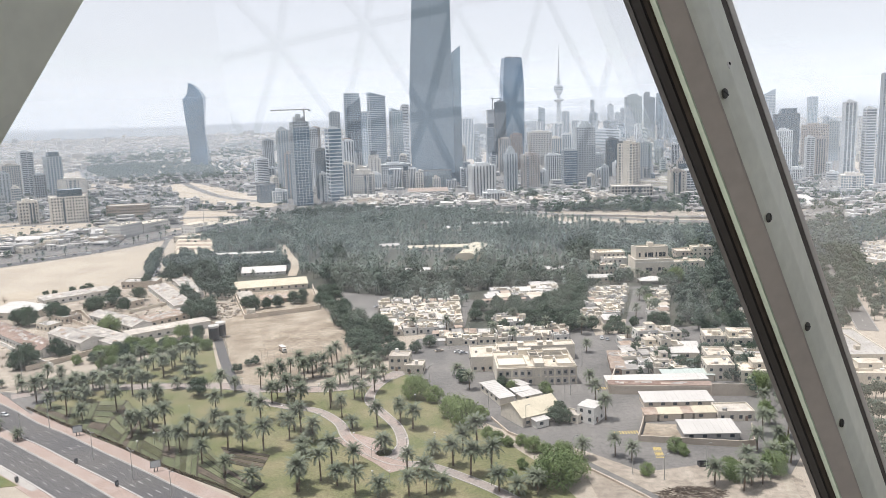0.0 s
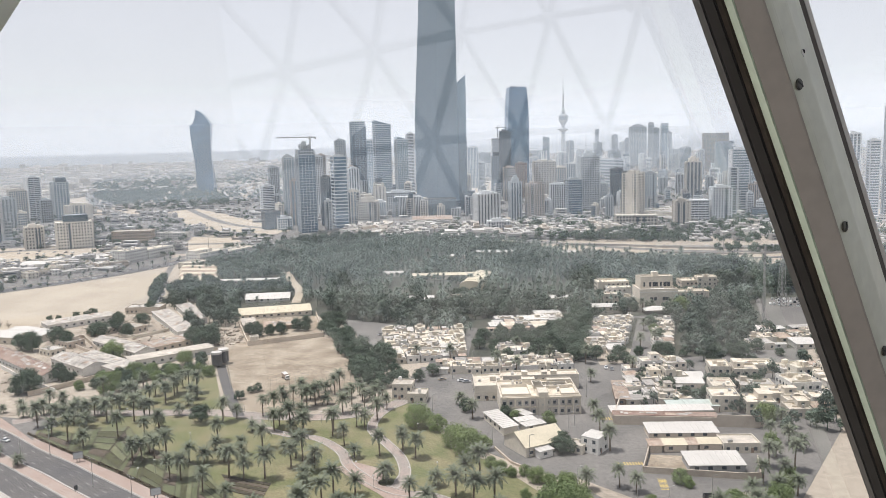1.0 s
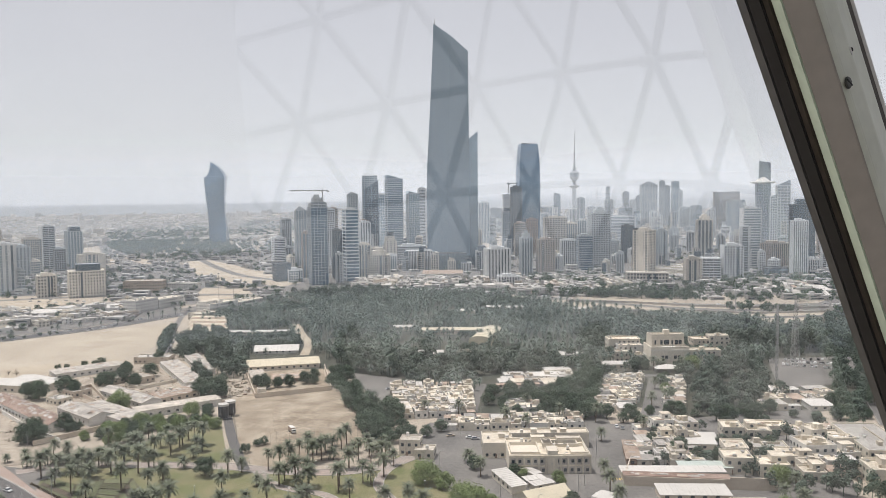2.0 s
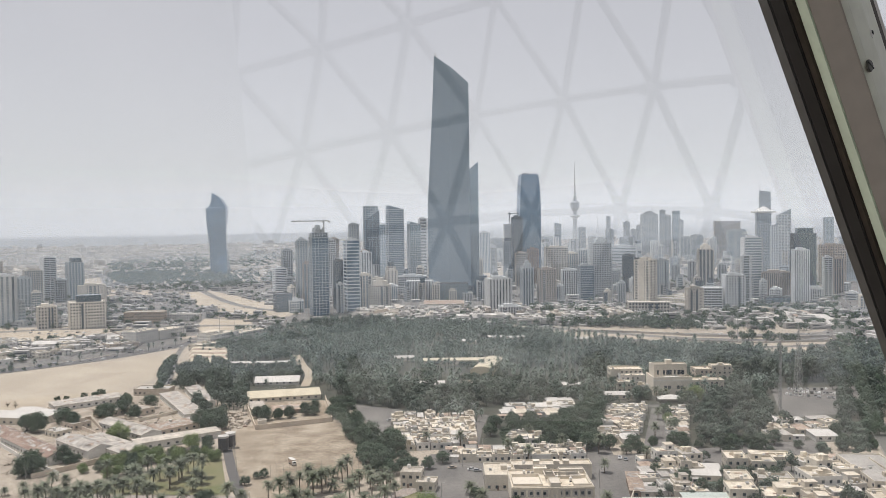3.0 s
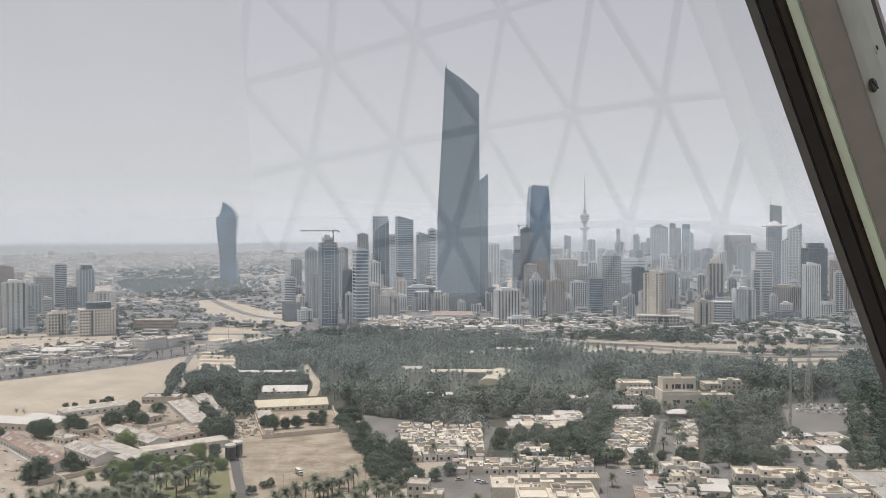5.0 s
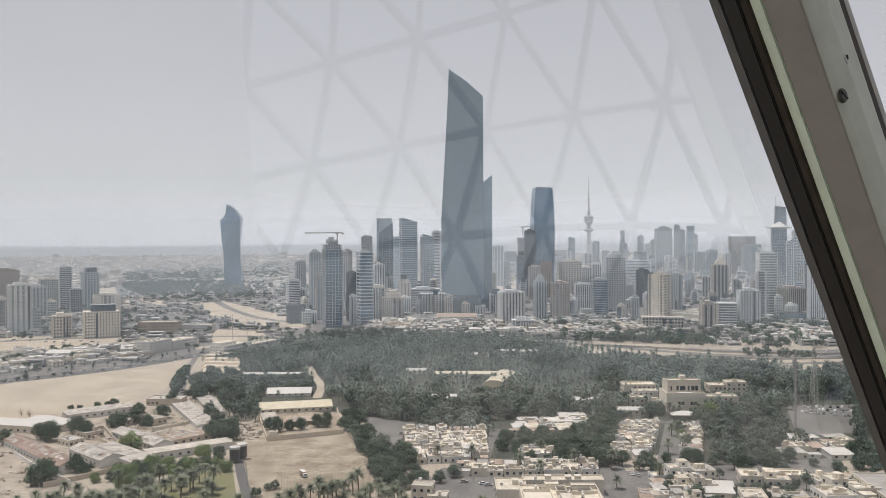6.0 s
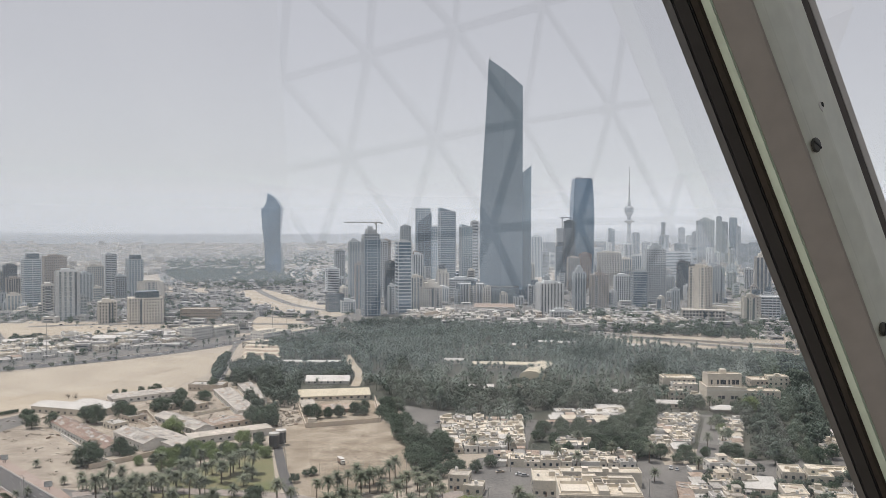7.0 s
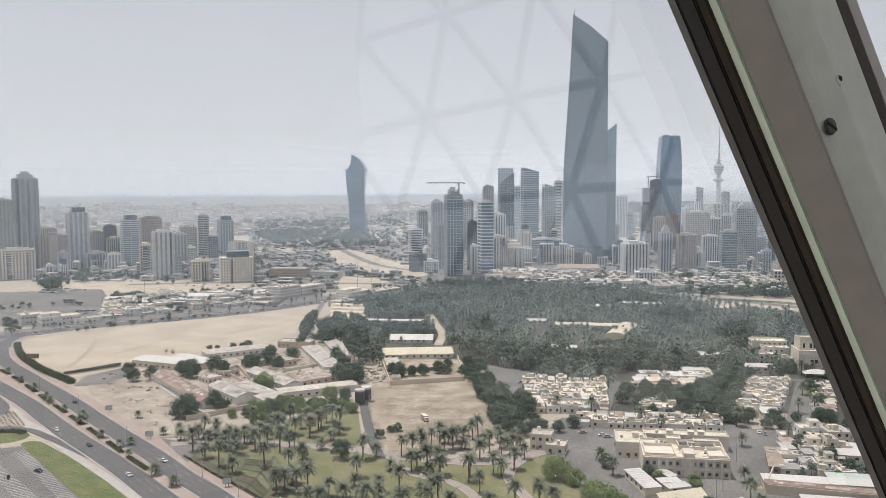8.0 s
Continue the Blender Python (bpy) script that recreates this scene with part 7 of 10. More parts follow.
for px, py in [(-214.6, 360.6), (-211.9, 364.6), (-233.1, 409.6), (-180.8, 331.1), (-198.3, 388.4), (-203.9, 382.7), (-182, 381.2), (-177.9, 386.6), (-183.4, 371.6), (-258.2, 394.8), (-262.2, 405.2), (-298.4, 429.7)]:
    palm(px, py, 5, rnd.uniform(0, 360), rnd.uniform(0.7, 1.1), "small date palm beside the main road")
for px, py in [(34.4, 436.3), (43.7, 425.3), (64, 444.4), (83.2, 441.1), (79.4, 406.7), (121.4, 472), (134.5, 515.5), (131.1, 477.8), (102.8, 417), (-9.3, 455.5), (9.4, 454.4), (49.1, 476.4)]:
    palm(px, py, rnd.randrange(5), rnd.uniform(0, 360), rnd.uniform(0.9, 1.2), "date palm among the village houses")

for px, py in [(-120.8, 318.8), (-122.9, 339.3), (-120.5, 351.1), (-91.2, 336.1), (-77.8, 320.6), (-43.9, 346.0), (-64.4, 390.1), (-27.0, 387.1), (-34.6, 385.9), (-25.7, 357.0), (-71.5, 380.3), (-149.9, 391.2), (-69.8, 347.5), (-111.0, 315.5), (-96.6, 313.0), (-55.2, 314.8), (-135.4, 343.0), (-37.4, 326.8)]:
    palm(px, py, rnd.randrange(6), rnd.uniform(0, 360), rnd.uniform(0.95, 1.25))
# broadleaf trees with their size
for t in ([(-7.4, 347.4, 4, 1.25), (0.7, 341.5, 5, 1.3), (12.0, 314.2, 4, 1.35), (7.8, 323.3, 4, 1.1), (19.0, 317.8, 5, 1.1), (40.0, 256.1, 4, 1.5), (45.5, 260.8, 4, 1.2), (36.1, 261.6, 5, 1.2), (-105.0, 360.2, 0, 1.2), (-206.5, 414.1, 0, 1.35), (-210.9, 411.8, 1, 1.2), (-200.3, 440.7, 3, 1.2), (-194.1, 436.7, 3, 1.1), (-88.9, 406.7, 3, 1.0), (-95.1, 393.6, 3, 1.1), (-91.8, 404.2, 3, 0.8), (-154.1, 434.9, 4, 0.9), (-146.1, 428.6, 5, 1.1), (-157.0, 430.0, 4, 0.8), (-141.0, 436.5, 4, 0.9), (-133.8, 443.2, 1, 0.9), (-130.5, 454.1, 1, 0.8), (-162.6, 412.7, 4, 0.7), (-167.1, 409.4, 5, 0.9), (-159.5, 420.1, 1, 0.9)]):
    tree(t[0], t[1], t[2], rnd.uniform(0, 360), t[3])
for t in ([(48.6, 312.5, 0, 0.95), (52.6, 312.0, 1, 0.8), (86.7, 280.4, 5, 1.0), (88.7, 277.2, 5, 0.7), (98.8, 260.4, 5, 1.1), (99.1, 256.0, 4, 0.8), (71.5, 262.0, 5, 0.8), (25.9, 264.7, 5, 0.6), (30.5, 271.1, 5, 0.7), (95.3, 375.7, 3, 1.0), (117.4, 373.1, 1, 1.0), (96.0, 367.9, 3, 0.9), (103.5, 402.7, 1, 0.8), (-0.6, 426.2, 0, 0.9), (-8.0, 416.7, 1, 0.9), (14.5, 365.7, 1, 0.9), (35.4, 353.9, 5, 0.8), (49.7, 348.6, 5, 0.9), (113.6, 259.1, 4, 1.0), (124.1, 276.9, 5, 1.2), (142.3, 342.1, 4, 1.0), (132.6, 312.4, 5, 1.1)]):
    tree(t[0], t[1], t[2], rnd.uniform(0, 360), t[3])
for px, py in [(-177.1, 431.8), (-168.4, 433.9), (-161.0, 438.2), (-153.4, 442.6), (-146.4, 449.3), (-141.4, 463.3), (-132.5, 463.3), (-182.8, 417.6)]:
    tree(px, py, rnd.choice((4, 5, 1, 4)), rnd.uniform(0, 360), rnd.uniform(0.8, 1.15), "leafy green tree along the park wall")
for px, py, size in SMALL_YARD_TREES:
    tree(px, py, 1, px * 50, size, "dark green tree in a compound yard")
OLD_TREES = [(-207.3, 414.7, 0, 1.75), (-201.5, 436.5, 1, 1.3), (-196, 433, 3, 1.3), (-247.4, 504, 1, 1.7), (-256, 508, 0, 1.4), (-238, 520, 0, 1.6), (-231, 516, 1, 1.3), (-218.2, 537.3, 0, 1.45), (-224, 541, 1, 1.2), (-214, 552, 0, 1.35), (-227, 590, 3, 1.5), (-222, 582, 1, 1.0),
             (-201.2, 568, 0, 1.3), (-200.8, 537.3, 1, 1.25)] + [(-188.2, 479.5, 5, 2.0), (-141, 499, 0, 1.6), (-149.2, 509.6, 2, 1.3), (-136, 506, 1, 1.3), (-143, 527, 0, 1.3), (-211.6, 618, 2, 1.0), (-270, 494, 1, 1.3), (-281, 489, 0, 1.2), (-278, 596, 3, 0.9), (-273, 599, 3, 0.8), (-262, 604, 3, 1.1), (-252, 610, 3, 1.4), (-256, 608, 3, 1.0), (-292.6, 504.3, 0, 1.2)]
for px, py, k, size in OLD_TREES:
    tree(px, py, k, rnd.uniform(0, 360), size, "dark old tree between the old houses")
for px, py, size in ((-120, 534, 1.0), (-113, 527, 1.1), (-106, 531, 0.9), (-99, 533, 1.0), (-90, 541, 1.1), (-118, 545, 0.8), (-86, 556, 0.9), (-84, 540, 0.8)):
    tree(px, py, 1, rnd.uniform(0, 360), size * 1.1, "dark green tree inside the walled courtyard")
for px, py in [(-175.3, 419.5), (-171.8, 423.5), (-167.7, 426.4), (-161.4, 428.5), (-157, 432.7), (-150.6, 434.8), (-144.5, 438.2), (-139.6, 441.3), (-133.3, 442.3), (-128.3, 445.4), (-121.4, 436.9)]:
    tree(px, py, rnd.choice((4, 5, 1)), rnd.uniform(0, 360), rnd.uniform(0.75, 1.05), "leafy green tree along the park wall")
for px, py in ([(-177.4, 377.5), (-169.2, 368.7), (-166.4, 376.3), (-158.4, 367.5), (-158.1, 375.4), (-160.9, 387.2), (-149.9, 374.5), (-149.5, 382.6), (-151, 393), (-147.3, 399.7), (-139.5, 383.1), (-137.9, 391.5), (-138.9, 403.3), (-137.3, 409.7), (-129.3, 402.2), (-129.2, 416.5), (-117.7, 385.7), (-119, 405.6)]
               + [(-56.4, 393.6), (-50.8, 381.5), (-49, 397.3), (-42.4, 391.9), (-39.1, 380.1), (-36.6, 395.8), (-32.9, 376), (-31.3, 390.6), (-27.8, 378.8), (-25.3, 392.6), (-22.1, 371.5), (-67.3, 383.4), (-70.8, 380.3), (-60, 389.5), (-61, 364.6)]):
    palm(px, py, rnd.randrange(6), rnd.uniform(0, 360), rnd.uniform(0.9, 1.25))
for px, py, k, size in ((135.5, 486, 1, 0.9), (139.5, 497, 0, 0.8), (139.0, 508, 5, 1.1), (143, 519, 1, 0.9), (142, 531, 0, 0.9), (148, 541, 1, 0.8), (163, 560, 1, 1.0), (170, 566, 0, 1.1), (143, 575, 1, 0.9), (176, 573, 4, 1.2), (166, 577, 3, 1.3), (138, 583, 0, 1.0)):
    tree(px, py, k, px * 31, size, "dark leafy tree in front of the cream mansion")
for px, py in ((152, 575), (157, 579), (170, 579), (148, 571), (175, 581)):
    palm(px, py, int(px) % 5, px * 9, 1.0, "date palm in front of the cream mansion")
for px, py, k, size in ((20.5, 300.2, 5, 0.8), (23.8, 294.2, 5, 0.9), (27.6, 291.0, 5, 0.7), (32.5, 291.7, 5, 0.75), (36.1, 285.3, 4, 0.7), (40.2, 281.4, 5, 0.9), (46, 279, 4, 0.75), (31.4, 356.8, 1, 0.75), (51.0, 346.0, 5, 0.6), (50.8, 318.6, 1, 0.95)):
    tree(px, py, k, px * 31, size, "leafy tree beside the service yard")
# the belt of trees between field, village and yard
BELT = [(-80.2, 544.6), (-64.4, 506.6), (-49.8, 464.6), (-41.6, 428.5), (-32.2, 404.6), (-14.1, 400.7), (-16.1, 424.8), (-28.6, 457.2), (-41.9, 479.6), (-55.6, 518.8), (-67.3, 561.9)]
BELT2 = [(19.3, 465.8), (29.3, 527.3), (83, 548), (100.3, 530.3), (90.2, 461.5), (65, 451.2), (33.8, 447.3)]
BELT3 = [(148, 477), (171.9, 550.2), (208.1, 594.3), (224.6, 564.1), (194.8, 494), (163, 457.1), (143.9, 446.6)]
BELT4 = [(83.3, 450.1), (122.9, 459.5), (200.8, 480), (261.2, 489.7), (235.3, 441.2), (183, 437.6), (92, 433)]
BELT5 = [(288.3, 608.8), (315.3, 706.5), (383.7, 798.5), (389.4, 729.5), (293.5, 550)]
BELT6 = [(102.1, 530.2), (106.5, 572.9), (148.3, 599), (146.4, 575.6), (121.8, 553.8)]
BELT7 = [(126, 459.4), (184.3, 596.2), (231.5, 635.9), (215.3, 514.6), (196.6, 455.1), (150.2, 429.7)]
BELT8 = [(49.8, 482.9), (78.1, 539.9), (106, 560.2), (90.6, 455.5), (63, 437.9)]
BELT9 = [(292, 708.7), (370.3, 781.7), (439.6, 823.4), (323.4, 606), (298.3, 612.4)]
BELT11 = [(278.8, 578.9), (314.3, 665.5), (367, 687.5), (254.2, 476.6), (249, 507.8)]
YARDS2 = [(125.8, 340.6), (167.1, 437.5), (228.8, 443), (183.5, 322.1), (154.2, 318)]
YARDS = [(88.3, 368.8), (104, 424.7), (179.1, 433), (148.3, 341.4)]
BELT10 = [(-206.6, 649.1), (-227, 775.1), (-203.4, 771.3), (-168.4, 659.9), (-146.1, 572), (-132.4, 500.9), (-159, 541.7)]
STREET_L = [(319.7, 690.9), (340, 716.9), (312, 655), (282, 569.3), (250, 485), (228, 436), (216, 438), (250, 520)]
STREET_R = [(326, 650), (348, 650), (331.5, 582.6), (262, 450), (240, 424), (266, 487), (297, 570)]
SIDE_YARD = [(177.6, 326), (192, 330), (160, 262), (150, 262), (163, 300)]
BELT12 = [(-204.5, 627.8), (-222.2, 696.8), (-219.8, 735.6), (-185.2, 702.1), (-159.7, 644.4), (-135.7, 596.0), (-128.1, 545.1), (-145.2, 557.6), (-173.2, 590.4)]
belt_spots = [[], []]
for poly, count, kinds, size in ((BELT, 52, (0, 1, 2, 2), 1.1), (BELT2, 46, (0, 1, 1, 3), 0.95), (BELT3, 60, (0, 1, 2, 4, 0), 1.05), (BELT4, 34, (0, 1, 3, 2), 0.95), (BELT5, 40, (0, 2, 1), 1.4), (BELT6, 16, (0, 1, 3), 0.9), (BELT7, 60, (0, 1, 2), 1.15), (BELT8, 34, (0, 1, 2), 1.1), (BELT9, 44, (0, 2, 1), 1.3), (BELT10, 70, (0, 1), 1.1), (BELT11, 50, (0, 1), 1.0), (BELT12, 95, (0, 1), 1.05), (STREET_L, 60, (0, 1), 0.95), (STREET_R, 70, (0, 1), 0.95), (SIDE_YARD, 26, (0, 1), 0.8), (YARDS, 26, (3, 3, 5), 0.7), (YARDS2, 38, (3, 5), 0.85)):
    xs, ys = [p[0] for p in poly], [p[1] for p in poly]
    got = 0
    for _ in range(3000):
        x, y = rnd.uniform(min(xs), max(xs)), rnd.uniform(min(ys), max(ys))
        if inside(x, y, poly) and not blocked(x, y, 0.3 if poly in (YARDS, YARDS2) else 1.0):
            if poly in (BELT, BELT2, BELT4, BELT8):
                tree(x, y, rnd.choice(kinds), rnd.uniform(0, 360), size * rnd.uniform(0.75, 1.2))
            else:
                belt_spots[got % 2].append((x, y, 0, rnd.uniform(0, 6.28), size * rnd.uniform(0.75, 1.25)))
            got += 1
            if got >= count:
                break


for px, py in [(-297.1, 574.3), (-304.3, 577.6), (-188.8, 575.4), (-170.7, 557.4)]:
    bare = thing("bare_tree", px, py, 0, px * 7, "leafless grey tree beside the old workshops", "tree")
    part("trunk", TREES[1][0], None, bare)


def stamp(name, templates, spots, mat, label, category):
    """Many plants as one mesh: each template stands at its spots (x, y, z, turn, scale)."""
    verts, faces, base = [], [], 0
    for (tv, tf), places in zip(templates, spots):
        tv = np.array(tv)
        for x, y, z, a, s in places:
            c, q = math.cos(a) * s, math.sin(a) * s
            p = np.empty_like(tv)
            p[:, 0], p[:, 1], p[:, 2] = x + c * tv[:, 0] - q * tv[:, 1], y + q * tv[:, 0] + c * tv[:, 1], z + s * tv[:, 2]
            verts.append(p)
            faces += [tuple(i + base for i in f) for f in tf]
            base += len(tv)
    me = bpy.data.meshes.new(name)
    me.from_pydata(np.concatenate(verts).tolist(), [], faces)
    me.materials.append(mat)
    return tagged(new(name, me), label, category, kind="stuff")


def small_palm(seed, height, n=26):
    """A slim palm with a feathery crown, cheap enough for thousands."""
    r = random.Random(seed)
    b = Bits()
    b.tube((0, 0, 0), (0, 0, height), 0.26, 0.2, 4)
    for k in range(n):
        t = k / n
        az, a = k * 2.39996, radians(78 - 112 * t + r.uniform(-9, 9))
        out, side = Vector((math.cos(az), math.sin(az), 0)), Vector((-math.sin(az), math.cos(az), 0))
        p = Vector((0, 0, height - 0.3 * t))
        L = r.uniform(2.7, 3.7)
        pts = [p]
        for j in range(3):
            p = p + L / 3 * (out * math.cos(a) + Vector((0, 0, math.sin(a))))
            a -= 0.5
            pts.append(p)
        b.face([pts[0], pts[1] - side * 0.36, pts[2], pts[1] + side * 0.36])
        b.face([pts[1] - side * 0.2, pts[2] - side * 0.34, pts[3], pts[2] + side * 0.34, pts[1] + side * 0.2])
    return b.v, b.f


def small_tree(seed, height, radius, n=90, leaf=0.9):
    """A broadleaf tree of several uneven clumps, cheap enough for hundreds."""
    r = random.Random(seed)
    b = Bits()
    b.tube((0, 0, 0), (0, 0, height * 0.5), 0.22, 0.12, 4)
    lumps = []
    for k in range(9):
        a, up = k * 2.39996, r.uniform(0.0, 1.0)
        rad = radius * r.uniform(0.35, 0.75) * math.sqrt(1 - 0.55 * up * up)
        lumps.append((Vector((rad * math.cos(a), rad * math.sin(a), height * (0.36 + 0.52 * up))), radius * r.uniform(0.30, 0.52)))
    for k in range(n):
        c, size = lumps[k % len(lumps)]
        d = Vector((r.gauss(0, 1), r.gauss(0, 1), r.gauss(0.15, 0.9))).normalized()
        p = c + Vector((d.x, d.y, d.z * 1.15)) * size * r.uniform(0.6, 1.15)
        nrm = (d + Vector((r.uniform(-0.6, 0.6), r.uniform(-0.6, 0.6), r.uniform(-0.1, 0.7)))).normalized()
        s = nrm.orthogonal().normalized()
        q = nrm.cross(s)
        l = leaf * r.uniform(0.6, 1.3)
        b.face([p - s * l, p + q * l * 0.7, p + s * l, p - q * l * 0.7])
    return b.v, b.f


GROVE = [(-216.7, 704.6), (-238.9, 834.3), (-236.7, 945), (-159.3, 1030.8), (-107.1, 1072.3), (78.5, 1011.4), (134.9, 925), (185.1, 864.5), (295.7, 796.8), (365.6, 684.9), (323.4, 606), (298.4, 630.3), (252, 611.8), (210, 556.2), (122, 591), (101.5, 546.6), (30.2, 543.3), (17.6, 505.6), (-10.1, 507.4), (-58.2, 572.2), (-78.1, 606.4), (-92.2, 617.9), (-152.6, 622.6), (-171.5, 646.2)]
GAPS = [[(-63.1, 573.3), (-19.4, 548.7), (-27, 530), (-34, 505), (-31.4, 473.2), (-48, 502.4), (-56, 540.4)], [(-144, 800), (-121, 742.2), (-107, 693.3), (-101, 640), (-112, 640), (-117, 693), (-131, 742), (-147, 800)], [(20, 560), (30, 515), (90, 515), (92, 562)],
        [(-157.4, 640), (-91, 645), (-72.5, 518.8), (-123.2, 500.5)], [(-104, 712), (-94, 716), (-84, 668), (-98, 668)], [(-8, 700), (30, 705), (40, 660), (0, 655)]]
# dense dark broadleaf stands along the grove's near edge, and how tall they grow
STANDS = (([(-80.7, 570.1), (-83.1, 617.3), (-58.1, 621.7), (-31.7, 604.1), (1.4, 595.7), (1.2, 540), (-20, 552), (-62, 577)], 1.15), ([(1.4, 595.7), (42.7, 604.0), (82.4, 593.4), (113.3, 575.5), (106.0, 540), (92, 566), (36, 562), (18.2, 540), (1.2, 540)], 1.1),
          ([(115.7, 711.0), (151.5, 732.0), (128.6, 632), (113.7, 632.6)], 1.2), ([(222, 725.4), (301.5, 730), (340, 690), (354.5, 740.5), (400, 724.8), (300, 560), (285, 600), (296, 625), (262, 628), (226, 628), (205, 640)], 1.35),
          ([(-100.6, 712.0), (-78.5, 733.1), (-68.5, 683.5), (-90.8, 675.5)], 1.3), ([(60, 800), (110, 820), (120, 790), (70, 775)], 1.0), ([(-190, 1000), (-110, 1066), (-60, 1046), (-90, 985)], 1.1))
# long roofs with palms thinned in front, to keep them in the camera's view
OPEN_FRONTS = ((-131, 660, 22), (-164.8, 740, 31), (-142, 766, 10), (14, 738, 34), (304, 731, 36), (5, 868, 26), (60, 892, 24), (97.9, 619.1, 12), (-8.6, 628.9, 13), (-34.6, 758.6, 12), (147.0, 869.9, 12), (123.5, 582.4, 11), (20, 633, 9))
xs, ys = [p[0] for p in GROVE], [p[1] for p in GROVE]
palm_spots, tree_spots = [[], [], [], []], [[], [], []]
row_turn = radians(-9)
for i in range(-66, 84):
    for j in range(55, 186):
        gx, gy = i * 5.9 + rnd.uniform(-1.5, 1.5), j * 6.2 + rnd.uniform(-1.5, 1.5)
        px, py = gx * math.cos(row_turn) - gy * math.sin(row_turn), gx * math.sin(row_turn) + gy * math.cos(row_turn)
        if not inside(px, py, GROVE) or any(inside(px, py, g) for g in GAPS) or blocked(px, py, 1.0):
            continue
        if any(abs(px - cx) < hw and -6 < cy - py < 26 for cx, cy, hw in OPEN_FRONTS):
            if rnd.random() < 0.75:
                continue
            palm_spots[3].append((px, py, 0, rnd.uniform(0, 6.28), rnd.uniform(0.7, 1.0)))
            continue
        tall = next((k for poly, k in STANDS if inside(px, py, poly)), 0)
        patchy = noise.noise((px / 55, py / 55, 0))
        if tall:
            if rnd.random() < 0.8:
                tree_spots[rnd.randrange(2)].append((px, py, 0, rnd.uniform(0, 6.28), tall * rnd.uniform(0.75, 1.3)))
            continue
        if patchy < -0.38 and rnd.random() < 0.65:
            continue
        if patchy > 0.33 or rnd.random() < 0.07:
            tree_spots[2].append((px, py, 0, rnd.uniform(0, 6.28), rnd.uniform(0.7, 1.25)))
        elif rnd.random() < 0.94:
            palm_spots[rnd.randrange(4)].append((px, py, 0, rnd.uniform(0, 6.28), rnd.choice((rnd.uniform(0.7, 1.05), rnd.uniform(0.8, 1.15), rnd.uniform(0.95, 1.35)))))
stamp("palm_grove", [small_palm(1, 7.0), small_palm(2, 8.6), small_palm(3, 5.6), small_palm(9, 4.0, 22)], palm_spots, GROVE_FROND, "dense grey-green date palm grove", "palm grove")
stamp("tree_belts", [small_tree(21, 9.5, 3.7, 420, 0.5), small_tree(22, 8.0, 3.5, 380, 0.5)], belt_spots, WOOD_LEAF, "dense dark tree belts between compounds and grove", "trees")
stamp("grove_trees", [small_tree(4, 10.5, 3.9, 260, 0.62), small_tree(5, 8.5, 3.6, 240, 0.6), small_tree(6, 7.0, 3.3, 200, 0.6)], tree_spots, WOOD_LEAF, "dark broadleaf trees mixed into the palm grove", "trees")

# trees of the city and the wooded park beyond
city = [[], []]


def scatter(poly, count, s0, s1):
    ax, ay = [p[0] for p in poly], [p[1] for p in poly]
    got = 0
    for _ in range(count * 12):
        x, y = rnd.uniform(min(ax), max(ax)), rnd.uniform(min(ay), max(ay))
        if inside(x, y, poly) and not blocked(x, y, 2):
            city[rnd.randrange(2)].append((x, y, rise(math.hypot(x, y)), rnd.uniform(0, 6.28), rnd.uniform(s0, s1)))
            got += 1
            if got >= count:
                return


scatter([(-854.6, 2123.9), (-1032.5, 2612.1), (-881.1, 2781.3), (-896.4, 3134.3), (-610, 2155.7), (-478, 2031.6), (-434.2, 1792), (-548.7, 1766.8), (-714.3, 1852.8)], 900, 0.9, 1.8)
scatter([(-798.7, 3305.6), (-524.4, 3428.8), (-427.3, 2791.2), (-636, 2629.9)], 200, 1.0, 1.8)
scatter([(144.7, 991.4), (149.7, 1025.4), (209.1, 1041.8), (284.7, 1007.4), (304.3, 981.8), (291.4, 951), (221.2, 970.6)], 90, 0.8, 1.4)
scatter([(-104.6, 1047.3), (-118.1, 1185.6), (176.1, 1204.3), (287.3, 1125), (245.8, 989.5), (79.5, 1022.9)], 250, 0.7, 1.25)
scatter([(359.4, 985.9), (432.4, 1163.8), (543.3, 1146.3), (454.7, 946)], 60, 0.6, 1.0)
scatter([(-331.5, 1258.5), (-345, 1401.9), (-282.9, 1312.7), (-277.4, 1209.4)], 30, 0.8, 1.3)
scatter([(-726, 1018), (-879.5, 1234.6), (-648.2, 1307.6), (-450.4, 1114.8), (-415.2, 1027.2)], 120, 0.7, 1.3)
scatter([(-419.1, 1046.7), (-527.2, 1281.7), (-380.4, 1301.4), (-251.9, 1224.2), (-200.1, 1044.2), (-296, 1012)], 70, 0.7, 1.2)
scatter([(-793.1, 994.9), (-1563.8, 1968.4), (-1606.5, 2260.7), (-717.1, 1005.4)], 90, 0.8, 1.3)
scatter([(-236.8, 1305.2), (-383.2, 2121.2), (921.9, 1889.7), (572.5, 1173.9)], 420, 0.7, 1.3)
scatter([(257.7, 934.7), (362.1, 1280.3), (543.3, 1146.3), (443, 921.7)], 90, 0.6, 1.1)
scatter([(-357.1, 882.8), (-594.1, 1444.9), (-273, 1425.2), (-170.4, 960.4)], 110, 0.7, 1.3)
scatter([(-717.1, 1005.4), (-1136.8, 1597.8), (-668.4, 1656.8), (-415.3, 1047.2)], 220, 0.8, 1.4)
scatter([(285.3, 941.4), (356.6, 1175.8), (557.6, 1176.3), (443, 921.7)], 130, 0.9, 1.6)
